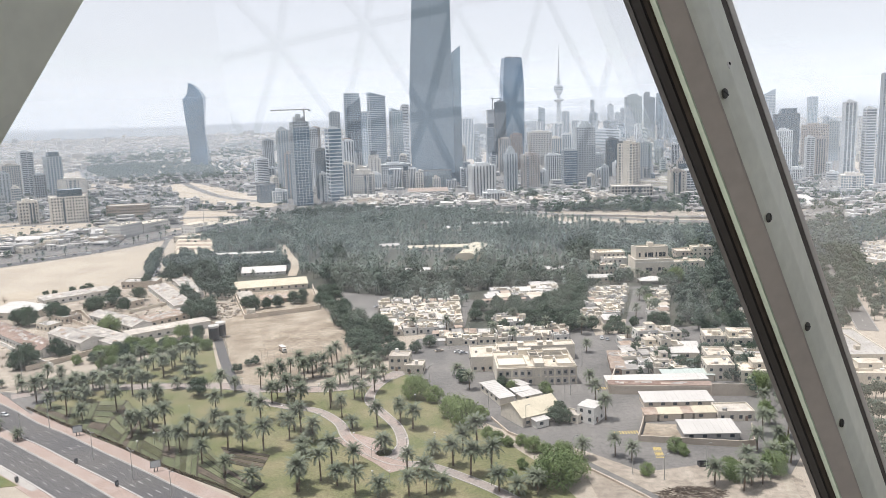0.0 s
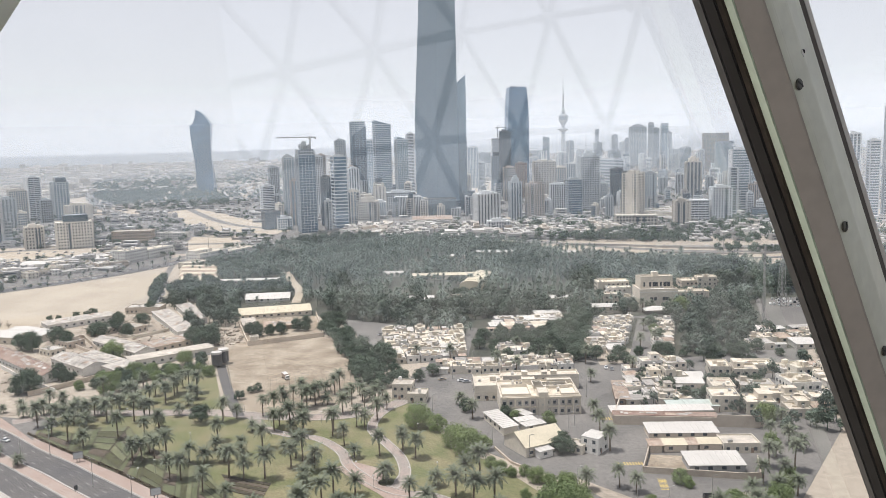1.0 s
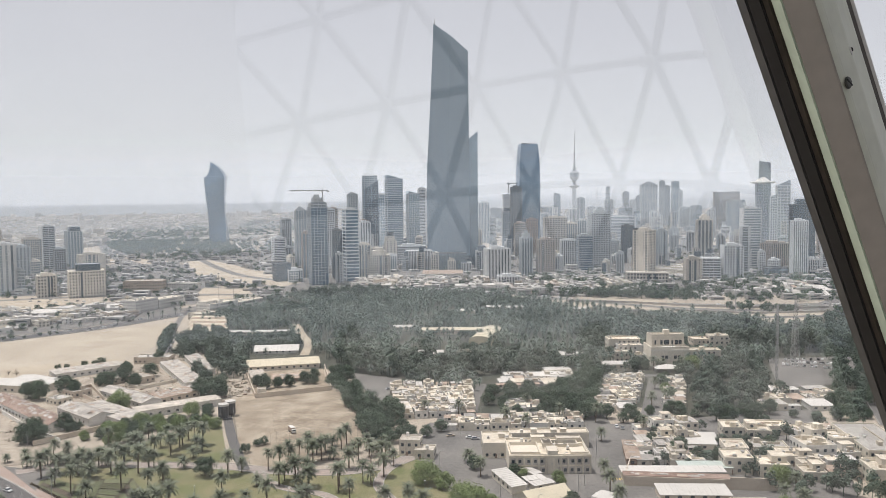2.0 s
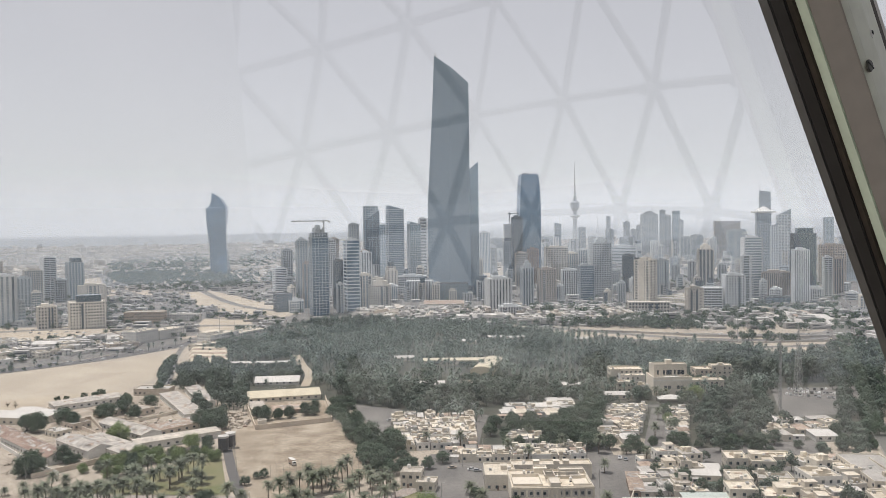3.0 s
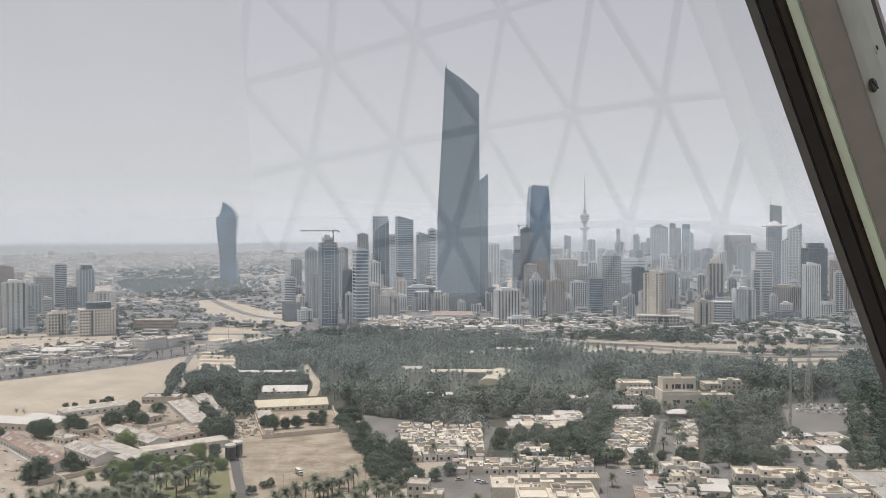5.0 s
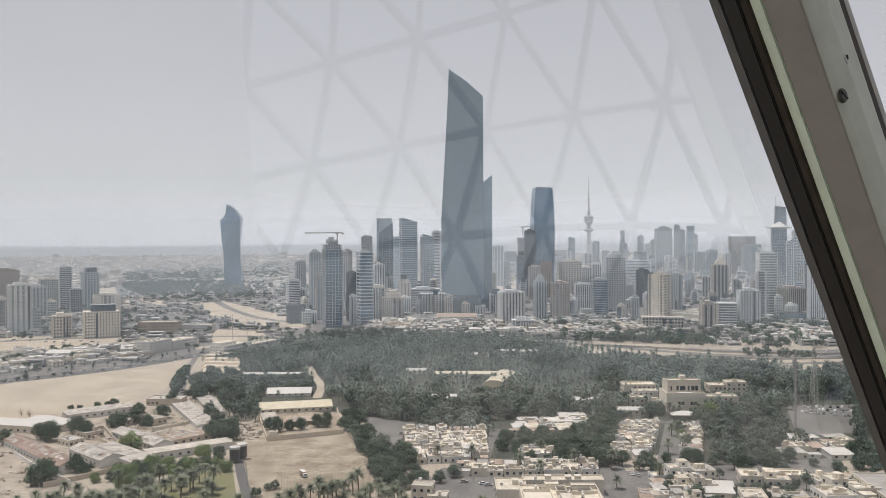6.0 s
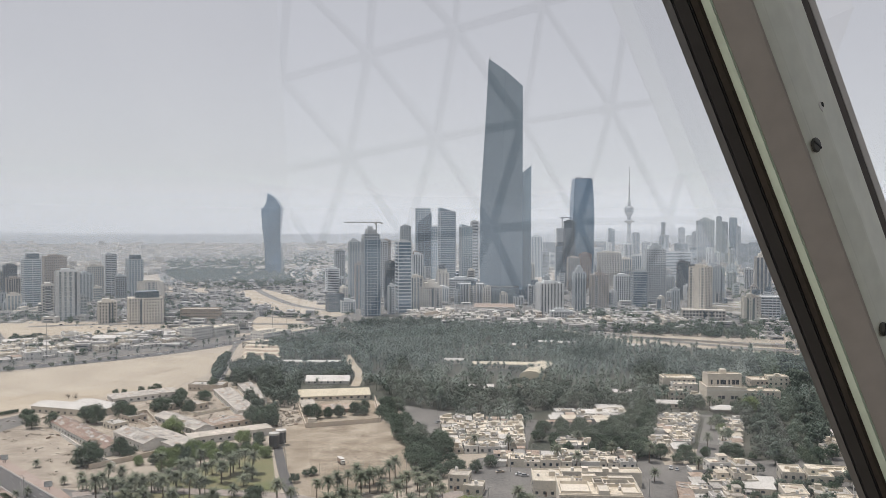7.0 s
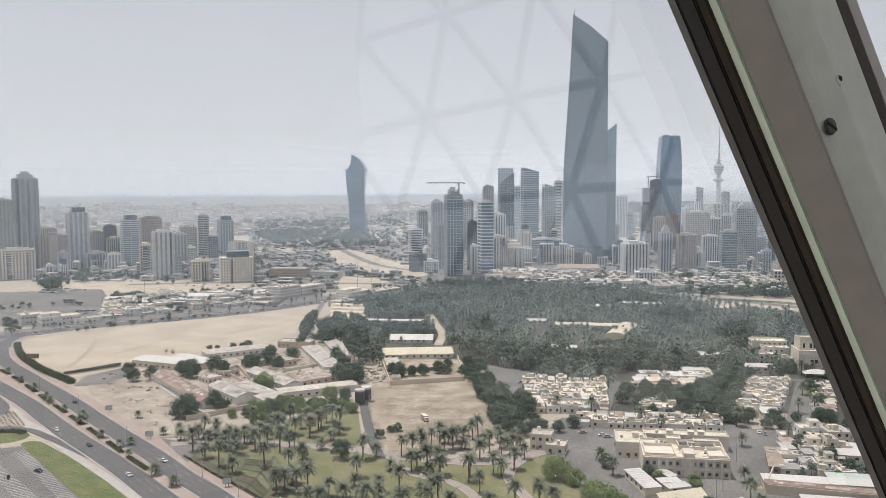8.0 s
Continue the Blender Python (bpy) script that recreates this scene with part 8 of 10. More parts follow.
scatter([(103.4, 985.7), (129.3, 1228.5), (342.5, 1211.2), (263.2, 954.6)], 130, 0.9, 1.5)
scatter([(386.2, 811.6), (515.5, 1087.1), (635.3, 1127.7), (485.7, 787.4)], 110, 0.8, 1.5)
scatter([(279.1, 550.1), (401.5, 807.9), (454.7, 811.7), (321.9, 542.8)], 110, 1.0, 1.7)
scatter([(-709.3, 1752.5), (-1082.1, 2695.9), (-947.3, 3057.2), (-478.6, 2652.6), (-312.1, 2034.2), (-409.8, 1690.9), (-521.1, 1573.2)], 1000, 0.9, 1.6)
scatter([(144.7, 991.4), (154, 1030.9), (216.3, 1059.7), (268.7, 1052.4), (307.8, 1004.3), (294.6, 961.2), (222.4, 975.9)], 80, 1.1, 1.7)
scatter([(297.3, 864.5), (312.1, 889.6), (370.5, 856.1), (360.2, 832.3)], 25, 0.8, 1.3)
scatter([(99, 1008.7), (129.7, 1272.7), (568.8, 1199.9), (463.2, 950.2)], 300, 0.6, 1.1)
scatter([(-417.8, 1141.4), (-582.4, 1624.8), (-250.4, 1629), (-141.9, 1116.5)], 60, 0.6, 1.1)
for poly, count, s0, s1 in (([(-224.1, 646.5), (-244.4, 721.2), (-255.6, 785.7), (-248.9, 771.9), (-220.8, 662.8)], 40, 0.7, 1.0), ([(-597.0, 780.6), (-509.0, 837.4), (-496.5, 816.5), (-582.9, 762.0)], 14, 0.6, 0.9), ([(-656.4, 919.8), (-709.5, 1006.4), (-687.6, 1023.3), (-625.2, 924.1)], 26, 1.0, 1.6), ([(-686.7, 1009.5), (-795.6, 1245.8), (-584.8, 1179.0), (-539.5, 1087.3), (-651.5, 981.3)], 120, 0.8, 1.4), ([(-457.3, 741.8), (-529.6, 883.3), (-451.3, 894.4), (-389.1, 770.3)], 60, 0.6, 1.1), ([(-401.9, 808.5), (-450.2, 920.9), (-365.9, 978.0), (-320.3, 864.3)], 60, 0.6, 1.0), ([(-223.9, 651.7), (-246.0, 737.4), (-251.0, 771.6), (-224.7, 673.2)], 26, 0.8, 1.2), ([(-471.7, 615.3), (-551.2, 728.2), (-470.9, 642.8), (-443.6, 619.4)], 14, 0.6, 1.0), ([(-438.3, 642.0), (-418.1, 696.0), (-324.7, 787.3), (-320.3, 776.4), (-409.5, 681.5)], 26, 0.5, 0.8)):
    scatter(poly, count, s0, s1)
HIGHWAY_LINE = smooth_line(HIGHWAY, 18)
row = [(p.x + q.x * e, p.y + q.y * e, 0, p.x, rnd.uniform(0.8, 1.1)) for p, q in zip(HIGHWAY_LINE, sides(HIGHWAY_LINE)) for e in (-0.3,)] + [(p.x + q.x * 12.6, p.y + q.y * 12.6, 0, p.y, 0.75) for p, q in list(zip(HIGHWAY_LINE, sides(HIGHWAY_LINE)))[::2]]
stamp("highway_palms", [small_palm(8, 6.0)], [row], GROVE_FROND, "rows of young date palms along the highway", "palm trees")
stamp("city_trees", [small_tree(6, 7.5, 3.8), small_tree(7, 6.0, 3.2)], city, LEAF, "dark street trees among city buildings", "trees")


def hedge_row(pts, width, height, step=1.1, label="clipped dark green hedge", mat=HEDGE):
    """A leafy hedge along points of the plan."""
    b = Bits()
    line = smooth_line(pts, step)
    for p, s in zip(line, sides(line)):
        for j in range(int(18 * width)):
            q = p + s * rnd.uniform(-width / 2, width / 2)
            z = rnd.uniform(0.1, height)
            nrm = Vector((rnd.uniform(-1, 1), rnd.uniform(-1, 1), rnd.uniform(0.2, 1))).normalized()
            e = nrm.orthogonal().normalized() * rnd.uniform(0.25, 0.5)
            f = nrm.cross(e) * 0.8
            c = Vector((q.x, q.y, z + 0.1))
            b.face([c - e, c + f, c + e, c - f])
    return tagged(part("hedge", b, mat), label, "hedge")


BED_SOIL_MEDIAN = surface('median_soil', (0.12, 0.10, 0.07), 0.95, 0.25, 1.0, 0.3)
MEDIAN = [(-387.8, 505.8), (-358.9, 482.7), (-305.6, 436.5), (-268.3, 404.3), (-231.7, 372.6), (-202.1, 346.4), (-178.3, 326.4), (-164.2, 314.7)]
strip("median", MEDIAN, 4.4, 0.34, PAVING, "paved median with shrub beds between the carriageways", "median")
median_line = smooth_line(MEDIAN, 3.0)
for k in range(0, len(median_line) - 8, 10):
    bed = [(p.x, p.y) for p in median_line[k:k + 8]]
    strip("shrub_bed", bed, 3.2, 0.40, BED_SOIL_MEDIAN, "dark soil bed in the median", "planting bed")
    hedge_row(bed, 2.4, 0.9, label="low dark shrubs in a median bed")
for k, p in enumerate(smooth_line(MEDIAN, 14)):
    if k % 2:
        palm(p.x, p.y, 5, k * 77, 0.8 + 0.1 * (k % 3), "small date palm on the planted median", 0.3)
hedge_row([(-437.6, 590.1), (-404.5, 549.9), (-362.7, 511.3), (-329.6, 487.1), (-315.5, 476.5)], 5.0, 3.0)
for k in range(19):
    u = k / 18
    tree(-335 + 20 * u + 4 * u * (1 - u), 499.5 + 31 * u, 3, 70 * k, 0.62, "small upright clipped shrub in a row")
patch("old_slab", [(-311.1, 471.0), (-319.8, 496.8), (-310.2, 524.6), (-291.4, 499.4), (-295.3, 478.0)], 0.14, LOT, "cracked grey slab behind the shrub row")
DRY = island_leaf('dry_hedge_leaf', (0.085, 0.07, 0.045), (0.17, 0.135, 0.09))
hedge_row([(-177.8, 352), (-152.3, 330.1), (-134.7, 316.8), (-110.8, 296.3), (-93.4, 280.9), (-74.5, 267), (-64.6, 258.1), (-50.2, 245.6)], 1.1, 0.7, label='low dry brown hedge along the pavement', mat=DRY)

hedge_row([(-299, 375.5), (-289.0, 373.6), (-281.2, 375.2), (-275, 373.2)], 3.6, 1.6, label="dense dark shrubs on the traffic island")
scrub_rows = Bits()
own = random.Random(15)
slope = [(-308.5, 401), (-311.5, 412.5), (-305, 408.5), (-283.5, 386.5), (-287, 383.5), (-299, 386)]
for k in range(900):
    x, y = own.uniform(-312, -283), own.uniform(383, 413)
    if inside(x, y, slope) and math.sin((x + y) * 2.1) > -0.3:
        scrub_rows.box(x, y, 0.2, own.uniform(0.25, 0.6), own.uniform(0.2, 0.4), own.uniform(0.1, 0.35), own.uniform(0, 3))
tagged(part("dry_scrub", scrub_rows, DRY), "rows of dry scrub on the stubbly earth", "scrub", kind="stuff")

COURT = surface("green_court", (0.10, 0.22, 0.13), 0.9, 0.1, 0.5, 0.1)
patch("sports_court", [(153.6, 1130.3), (159.5, 1215.2), (204.3, 1225), (197.5, 1138.4)], 0.2, COURT, "green sports court below the towers")
TRACK = surface("packed_sand", (0.36, 0.295, 0.22), 0.95, 0.15, 0.8, 0.2)
for a, b in (([(-347.9, 519), (-393.2, 626.9)]), ([(-346, 519.3), (-389.8, 624.7)]), ([(-341.7, 567.7), (-332.9, 668.8)]), ([(-310.6, 623.6), (-274.1, 717)]), ([(-117.4, 477), (-47.5, 443.5)]), ([(-96.3, 409), (-72.2, 483.8)])):
    mid = ((a[0] + b[0]) / 2 + 3, (a[1] + b[1]) / 2 + 2)
    strip("wheel_track", [a, mid, b], 0.9, 0.165, TRACK, "faint wheel track pressed into sand", "track", thick=0.1)
# planting beds of the park
BED_SOIL = surface('dark_bed_soil', (0.07, 0.06, 0.042), 0.95, 0.2, 1.0, 0.3)
BED_BROWN = surface('dug_bed_soil', (0.13, 0.105, 0.08), 0.95, 0.2, 1.0, 0.3)
BED_GREEN = surface('pale_bed_plants', (0.165, 0.175, 0.098), 0.9, 0.28, 1.5, 0.2, second=(0.125, 0.135, 0.075))
GRASS_DARK = surface('bed_lawn', (0.125, 0.14, 0.075), 0.9, 0.2, 1.2, 0.1)
NEAR = [(-173, 348), (-150.5, 328), (-139.8, 319.7), (-132.6, 313.7), (-122.3, 305.4), (-110, 294.7), (-98.6, 284.7), (-92.5, 279.8), (-82.6, 272.1), (-70, 262.3), (-61.7, 255)]
FAR = [(-174.7, 360.3), (-157.9, 351.3), (-148.7, 358.2), (-136.2, 358.4), (-124.6, 338.9), (-117.8, 331), (-107.4, 321.3), (-103.3, 322.7), (-91.5, 309.1), (-76, 284.6), (-57.6, 266.4)]
patch("planting_bed", NEAR + FAR[::-1], 0.26, BED_SOIL, "dark soil between the planting beds", "planting bed")
for i, cuts in enumerate((4, 4, 6, 6, 5, 5, 4, 4, 6, 6)):
    n0, n1, f0, f1 = [Vector((*p, 0)) for p in (NEAR[i], NEAR[i + 1], FAR[i], FAR[i + 1])]
    for k in range(cuts):
        v0, v1 = k / cuts + 0.014, (k + 1) / cuts - 0.014
        if i % 3 == 1:
            quad = [n0.lerp(n1, v0).lerp(f0.lerp(f1, v0), 0.04), n0.lerp(n1, v1).lerp(f0.lerp(f1, v1), 0.04), n0.lerp(n1, v1).lerp(f0.lerp(f1, v1), 0.95), n0.lerp(n1, v0).lerp(f0.lerp(f1, v0), 0.95)]
        else:
            e0, e1 = n0.lerp(n1, 0.05), n0.lerp(n1, 0.95)
            g0, g1 = f0.lerp(f1, 0.05), f0.lerp(f1, 0.95)
            skew = 0.05 * (i % 2)
            quad = [e0.lerp(g0, v0), e1.lerp(g1, max(0, v0 - skew)), e1.lerp(g1, v1 - skew), e0.lerp(g0, v1)]
        patch("planting_bed", [(q.x, q.y) for q in quad], 0.34, (GRASS_DARK, BED_GREEN, BED, GRASS_DARK, BED_GREEN, BED_BROWN)[(i * 3 + k * 5) % 6], "low planting bed edged by paths", "planting bed")
for k in range(5):
    rim = [Vector((*p, 0)) for p in ((-81.2, 301), (-60.5, 291.1), (-61.2, 277.5), (-73.5, 284.3))]
    u, v = k / 5 + 0.02, (k + 1) / 5 - 0.02
    quad = [rim[0].lerp(rim[3], u), rim[1].lerp(rim[2], u), rim[1].lerp(rim[2], v), rim[0].lerp(rim[3], v)]
    patch("planting_bed", [(q.x, q.y) for q in quad], 0.34, BED_BROWN if k % 2 else BED_SOIL, "dark dug planting bed among palms", "planting bed")
patch("plaza", [(-38.6, 304), (-31.4, 309), (-22.2, 302.4), (-16.3, 290.1), (-11, 287), (-9.4, 274.7), (-15.6, 271.5), (-20.9, 279.5), (-29.9, 291.3)], 0.245, PAVING, "small pink paved plaza where paths meet", "plaza")
disc = -18.3, 288.7
patch("palm_bed", [(disc[0] + 3 * math.cos(0.5 * k), disc[1] + 3 * math.sin(0.5 * k)) for k in range(12)], 0.40, BED, "round bed for a single palm", "planting bed")
palm(disc[0], disc[1], 2, 20, 1.1, "single date palm in a round bed")


# ---- small things outdoors ----
def car_meshes(paint):
    body = Bits()
    low = [(-2.2, 0.42), (-2.25, 0.75), (-1.35, 0.92), (1.05, 0.95), (2.15, 0.82), (2.25, 0.5), (2.2, 0.36)]
    body.loft([[(x, e * 0.88, z) for x, z in low] for e in (-1, 1)])
    cabin = Bits()
    cab = [(-1.45, 0.9), (-0.95, 1.42), (0.45, 1.44), (1.15, 0.93)]
    cabin.loft([[(x, e * 0.78 if z < 1 else e * 0.66, z) for x, z in cab] for e in (-1, 1)])
    roof = Bits().box(-0.25, 0, 1.43, 1.35, 1.3, 0.05)
    wheel = Bits().tube((0, -0.11, 0), (0, 0.11, 0), 0.33, 0.33, 10)
    lamp = Bits().box(0, 0, 0, 0.06, 0.35, 0.14)
    return body.mesh("body", paint), cabin.mesh("cabin_glass", WINDOW), roof.mesh("roof", paint), wheel.mesh("wheel", TYRE), lamp.mesh("headlight", LINE), Bits().tube((0, -0.12, 0), (0, 0.12, 0), 0.2, 0.2, 8).mesh("rim", METAL)


PAINTS = [surface("white_car_paint", (0.75, 0.75, 0.74), 0.3, 0.04, 2, 0.5), surface("dark_car_paint", (0.03, 0.033, 0.04), 0.3, 0.04, 2, 0.5),
          surface("silver_car_paint", (0.45, 0.46, 0.47), 0.3, 0.04, 2, 0.5, metal=0.4), surface("tan_car_paint", (0.38, 0.32, 0.25), 0.4, 0.04, 2, 0.5)]
CARS = [car_meshes(p) for p in PAINTS]


def car(x, y, rot, k, z=0.2, label=""):
    names = ("white", "dark", "silver", "tan")
    ob = thing("car", x, y, z, rot, label or names[k] + " saloon car on grey asphalt", "car", "cars")
    part("body", CARS[k][0], None, ob)
    part("cabin_glass", CARS[k][1], None, ob)
    part("roof", CARS[k][2], None, ob)
    for wx in (-1.35, 1.35):
        for wy in (-0.8, 0.8):
            w = part("wheel", CARS[k][3], None, ob)
            w.location = (wx, wy, 0.33)
            part("rim", CARS[k][5], None, w)
    for wy in (-0.6, 0.6):
        part("headlight", CARS[k][4], None, ob).location = (2.22, wy, 0.6)
    return ob


for (px, py), k, r in zip([(-261.8, 380.8), (-230.4, 360), (-189.2, 324), (-285.3, 433), (-231.1, 322.6), (-437.3, 582.9), (-183.5, 343.6)], (0, 1, 0, 1, 1, 0, 0), (-42, -42, 138, 138, -20, 150, -30)):
    car(px, py, r, k, 0.2, ("white", "dark", "silver", "tan")[k] + " saloon car driving on the road")
for (px, py), k, r in zip([(4.3, 417.2), (14.2, 413.9), (16.7, 411.5), (92.3, 430.8), (94.8, 428.2), (63, 331), (104.2, 429.2), (219.2, 462.8), (-31.3, 532.6), (-33.4, 521.7)], (3, 0, 2, 0, 2, 0, 0, 2, 0, 2), (20, 5, 0, 80, 80, 60, 0, 10, 30, 30)):
    car(px, py, r, k, 0.1, ("white", "dark", "silver", "tan")[k] + " car parked in the yard")


def far_cars():
    """Hundreds of cars in the city's car parks and on the highway, too small to tell apart."""
    b = Bits()
    r = random.Random(9)

    def put(x, y, a):
        k = r.choice((0, 0, 0, 1, 2, 2))
        b.box(x, y, 0.25, 4.5, 1.8, 0.75, a, k).box(x - 0.2 * math.cos(a), y - 0.2 * math.sin(a), 1.0, 2.4, 1.5, 0.55, a, 1 if r.random() < 0.6 else k)

    for corners, nx, ny in (([(275.2, 985.7), (353.7, 1235.6), (381.7, 1230.9), (304.4, 993.1)], 12, 12), ([(307.7, 992.7), (353.3, 1115.1), (411, 1106.4), (365.8, 985)], 16, 7),
                            ([(-405.9, 791.5), (-420.6, 823.0), (-340.9, 875.4), (-327.5, 840.7)], 34, 3), ([(-484.9, 737.8), (-504.9, 773.2), (-460.9, 800.1), (-439.7, 763.0)], 16, 2), ([(-217.4, 652.6), (-252.7, 771.3), (-248.9, 771.9), (-214.7, 653.1)], 4, 9), ([(-424.3, 1059.8), (-465.1, 1177.9), (-438.8, 1164.6), (-392.8, 1050.3)], 8, 8),
                            ([(241.6, 581.8), (254.3, 607.3), (292.3, 608.5), (273, 560.5)], 14, 3), ([(-638.4, 894.4), (-657.9, 955.2), (-593.8, 940.2), (-598.2, 889.3)], 16, 3), ([(-618.7, 1032.8), (-647.0, 1087.8), (-410.2, 996.0), (-398.7, 950.3)], 18, 2),
                            ([(109.7, 953), (122.1, 1029.1), (149.7, 1025.4), (140, 959.6)], 7, 4), ([(-320.2, 1318.8), (-357.7, 1517.4), (-309.3, 1508.4), (-257, 1272.6)], 10, 6)):
        fl, bl, br, fr = [Vector((*c, 0)) for c in corners]
        for i in range(nx):
            for j in range(ny):
                if r.random() < 0.3:
                    continue
                u, v = (i + r.uniform(0.3, 0.7)) / nx, (j + 0.5) / ny
                p = fl.lerp(fr, u).lerp(bl.lerp(br, u), v)
                if not blocked(p.x, p.y, 1):
                    put(p.x, p.y, 1.2 + r.uniform(-0.1, 0.1))
    for line, spread in ((smooth_line(HIGHWAY, 13), 10), (smooth_line([(-1087.3, 2628.3), (-908.7, 2232.1), (-724.3, 1820.6), (-541, 1503), (-426, 1317.4), (-337.7, 1218.5), (-256.9, 1153.8), (-169.9, 1100.3)], 9), 10), (smooth_line([(103.4, 985.7), (178.4, 954.8), (282.5, 912), (377.4, 900.5), (494.1, 925.4)], 22), 6), (smooth_line([(808, 1716.4), (640.5, 1332), (541.1, 1087), (460.8, 945.2)], 7), 12)):
        for p, s in zip(line, sides(line)):
            if r.random() < 0.75:
                q = p + s * r.choice((-0.8, -0.45, 0.45, 0.8)) * spread
                put(q.x, q.y, math.atan2(-s.x, s.y))
    ob = part("far_cars", b, PAINTS)
    tagged(ob, "rows of small parked and driving cars in the city", "cars", kind="stuff")


far_cars()


def truck(x, y, rot):
    ob = thing("truck", x, y, 0.15, rot, "small white lorry parked on the dirt field", "truck")
    part("cab", Bits().loft([[(2.0, e, 0.6), (3.4, e, 0.6), (3.4, e, 1.4), (3.1, e, 2.2), (2.0, e, 2.3)] for e in (-1.0, 1.0)]), WHITE, ob)
    part("windscreen", Bits().box(3.3, 0, 1.45, 0.12, 1.7, 0.6), WINDOW, ob)
    part("load_box", Bits().box(-0.9, 0, 0.8, 5.4, 2.2, 2.1), RUST, ob)
    part("load_cover", Bits().box(-0.9, 0, 2.9, 5.5, 2.3, 0.1), WHITE, ob)
    for wx in (-2.4, -1.4, 2.6):
        for wy in (-0.95, 0.95):
            part("wheel", Bits().tube((wx, wy - 0.14, 0.45), (wx, wy + 0.14, 0.45), 0.45, 0.45, 10), TYRE, ob)


truck(-78.4, 427.5, -62)


def street_lamp(x, y, h, rot, arm=2.0):
    ob = thing("street_lamp", x, y, 0, rot, "tall grey street lamp with a curved arm", "street lamp", "street lamps")
    part("pole", Bits().tube((0, 0, -0.1), (0, 0, h), 0.16, 0.09, 6), METAL, ob)
    part("base", Bits().box(0, 0, 0, 0.5, 0.5, 0.4), KERB, ob)
    for e in (-1, 1) if arm > 1.5 else (1,):
        bracket = part("arm", Bits().tube((0, 0, h - 0.2), (e * arm, 0, h + 0.3), 0.07, 0.05, 5), METAL, ob)
        part("lantern", Bits().box(e * arm, 0, h + 0.22, 0.9, 0.35, 0.16), METAL, bracket)


for px, py in [(-210, 358.7), (-163.4, 316.2), (-268, 410), (-326.6, 459.8), (-156.6, 326.1), (-125.9, 292.6), (-105, 274.1), (-85.9, 255.5), (-197.1, 388.6), (-439.2, 790.8), (-392.9, 535.3)]:
    street_lamp(px, py, 11, -42)
for px, py in [(-1.1, 364.2), (53.9, 359.6), (-9.2, 388), (23.3, 327.8), (36.4, 309.0), (56.1, 334.7), (49.4, 276.4), (76.3, 258), (92.9, 265.4), (67, 263.2), (60.1, 343.7), (72.5, 382.8), (9.7, 419.6), (191.6, 635.1), (222.9, 676.3), (168.4, 597.4), (174.7, 541.4), (173.3, 495.4), (21.1, 440.3), (52.7, 451.9)]:
    street_lamp(px, py, 9, 0, 1.2)


def park_lamp(x, y):
    ob = thing("park_lamp", x, y, 0, 0, "slim grey park lamp with a round head", "park lamp", "park lamps")
    part("pole", Bits().tube((0, 0, -0.1), (0, 0, 5.2), 0.08, 0.05, 6), METAL, ob)
    part("lamp_head", lathe(Bits(), [(5.15, 0.12), (5.3, 0.42), (5.5, 0.36), (5.62, 0.08)], 8), LINE, ob)


for px, py in [(-101.6, 333.2), (-93.5, 316.9), (-69.5, 314.5), (-62.3, 329.2), (-63.1, 364.8), (-86.8, 367.5), (-109.9, 362.3), (-50.4, 355.8), (-29.9, 296.6), (-22.5, 283.1), (-15.2, 261.8), (-10, 289.5), (-20.9, 262.3), (-7.3, 336.8), (0.4, 293.7), (-68.3, 365.4), (-56.5, 364.1), (-140, 367.9), (-110.6, 296.3), (-106.9, 304)]:
    park_lamp(px, py)


def billboard(x, y, rot, w=3.6, h=2.6, lift=1.6, face=LINE):
    ob = thing("billboard", x, y, 0, rot, "white advertising board on a short post" if w < 5 else "wide dark advertising board on two posts", "billboard", "roadside boards")
    frame_ = part("frame", Bits().box(0, 0, lift, w, 0.35, h), STEEL_DARK, ob)
    part("poster", Bits().box(0, -0.19, lift + 0.12, w - 0.24, 0.04, h - 0.24), face, frame_)
    for e in (-0.3, 0.3):
        part("post", Bits().tube((e * w * 0.5, 0, -0.1), (e * w * 0.5, 0, lift + 0.2), 0.14, 0.14, 6), STEEL_DARK, ob)


POSTER = surface("grey_poster", (0.50, 0.53, 0.53), 0.6, 0.1, 2, 0.6)
for px, py in [(-207.3, 374.5), (-254.3, 416.8), (-141.9, 318.2), (-141.6, 317.5), (-99, 280.4)]:
    billboard(px, py, 24, face=POSTER)
billboard(-379.4, 527.5, 8, 9, 3.2, 4.4, BROWN)
for px, py in [(-237.4, 311.6), (-165.1, 315.9), (-130.9, 289.6), (-108.7, 269.1), (-145.6, 275.4)]:
    billboard(px, py, 50, 1.2, 1.8, 0.5, DARK)

# water tanks on their stands
tank_spot = (-121.4, 455.2)
for ex, ey in ((0, 0), (2.0, 7.0)):
    tank = thing("water_tank", tank_spot[0] + ex, tank_spot[1] + ey, 0, 0, "dark round water tank with a white top on a stand", "water tank")
    part("tank", lathe(Bits(), [(1.2, 2.6), (1.3, 2.9), (7.6, 2.9), (7.7, 2.6)], 18), STEEL_DARK, tank)
    part("lid", lathe(Bits(), [(7.7, 3.0), (8.8, 3.0), (9.2, 0.4)], 18), SHEET, tank)
    for k in range(6):
        part("leg", Bits().tube((2.3 * math.cos(k * 1.047), 2.3 * math.sin(k * 1.047), -0.1), (2.3 * math.cos(k * 1.047), 2.3 * math.sin(k * 1.047), 1.3), 0.16), STEEL_DARK, tank)


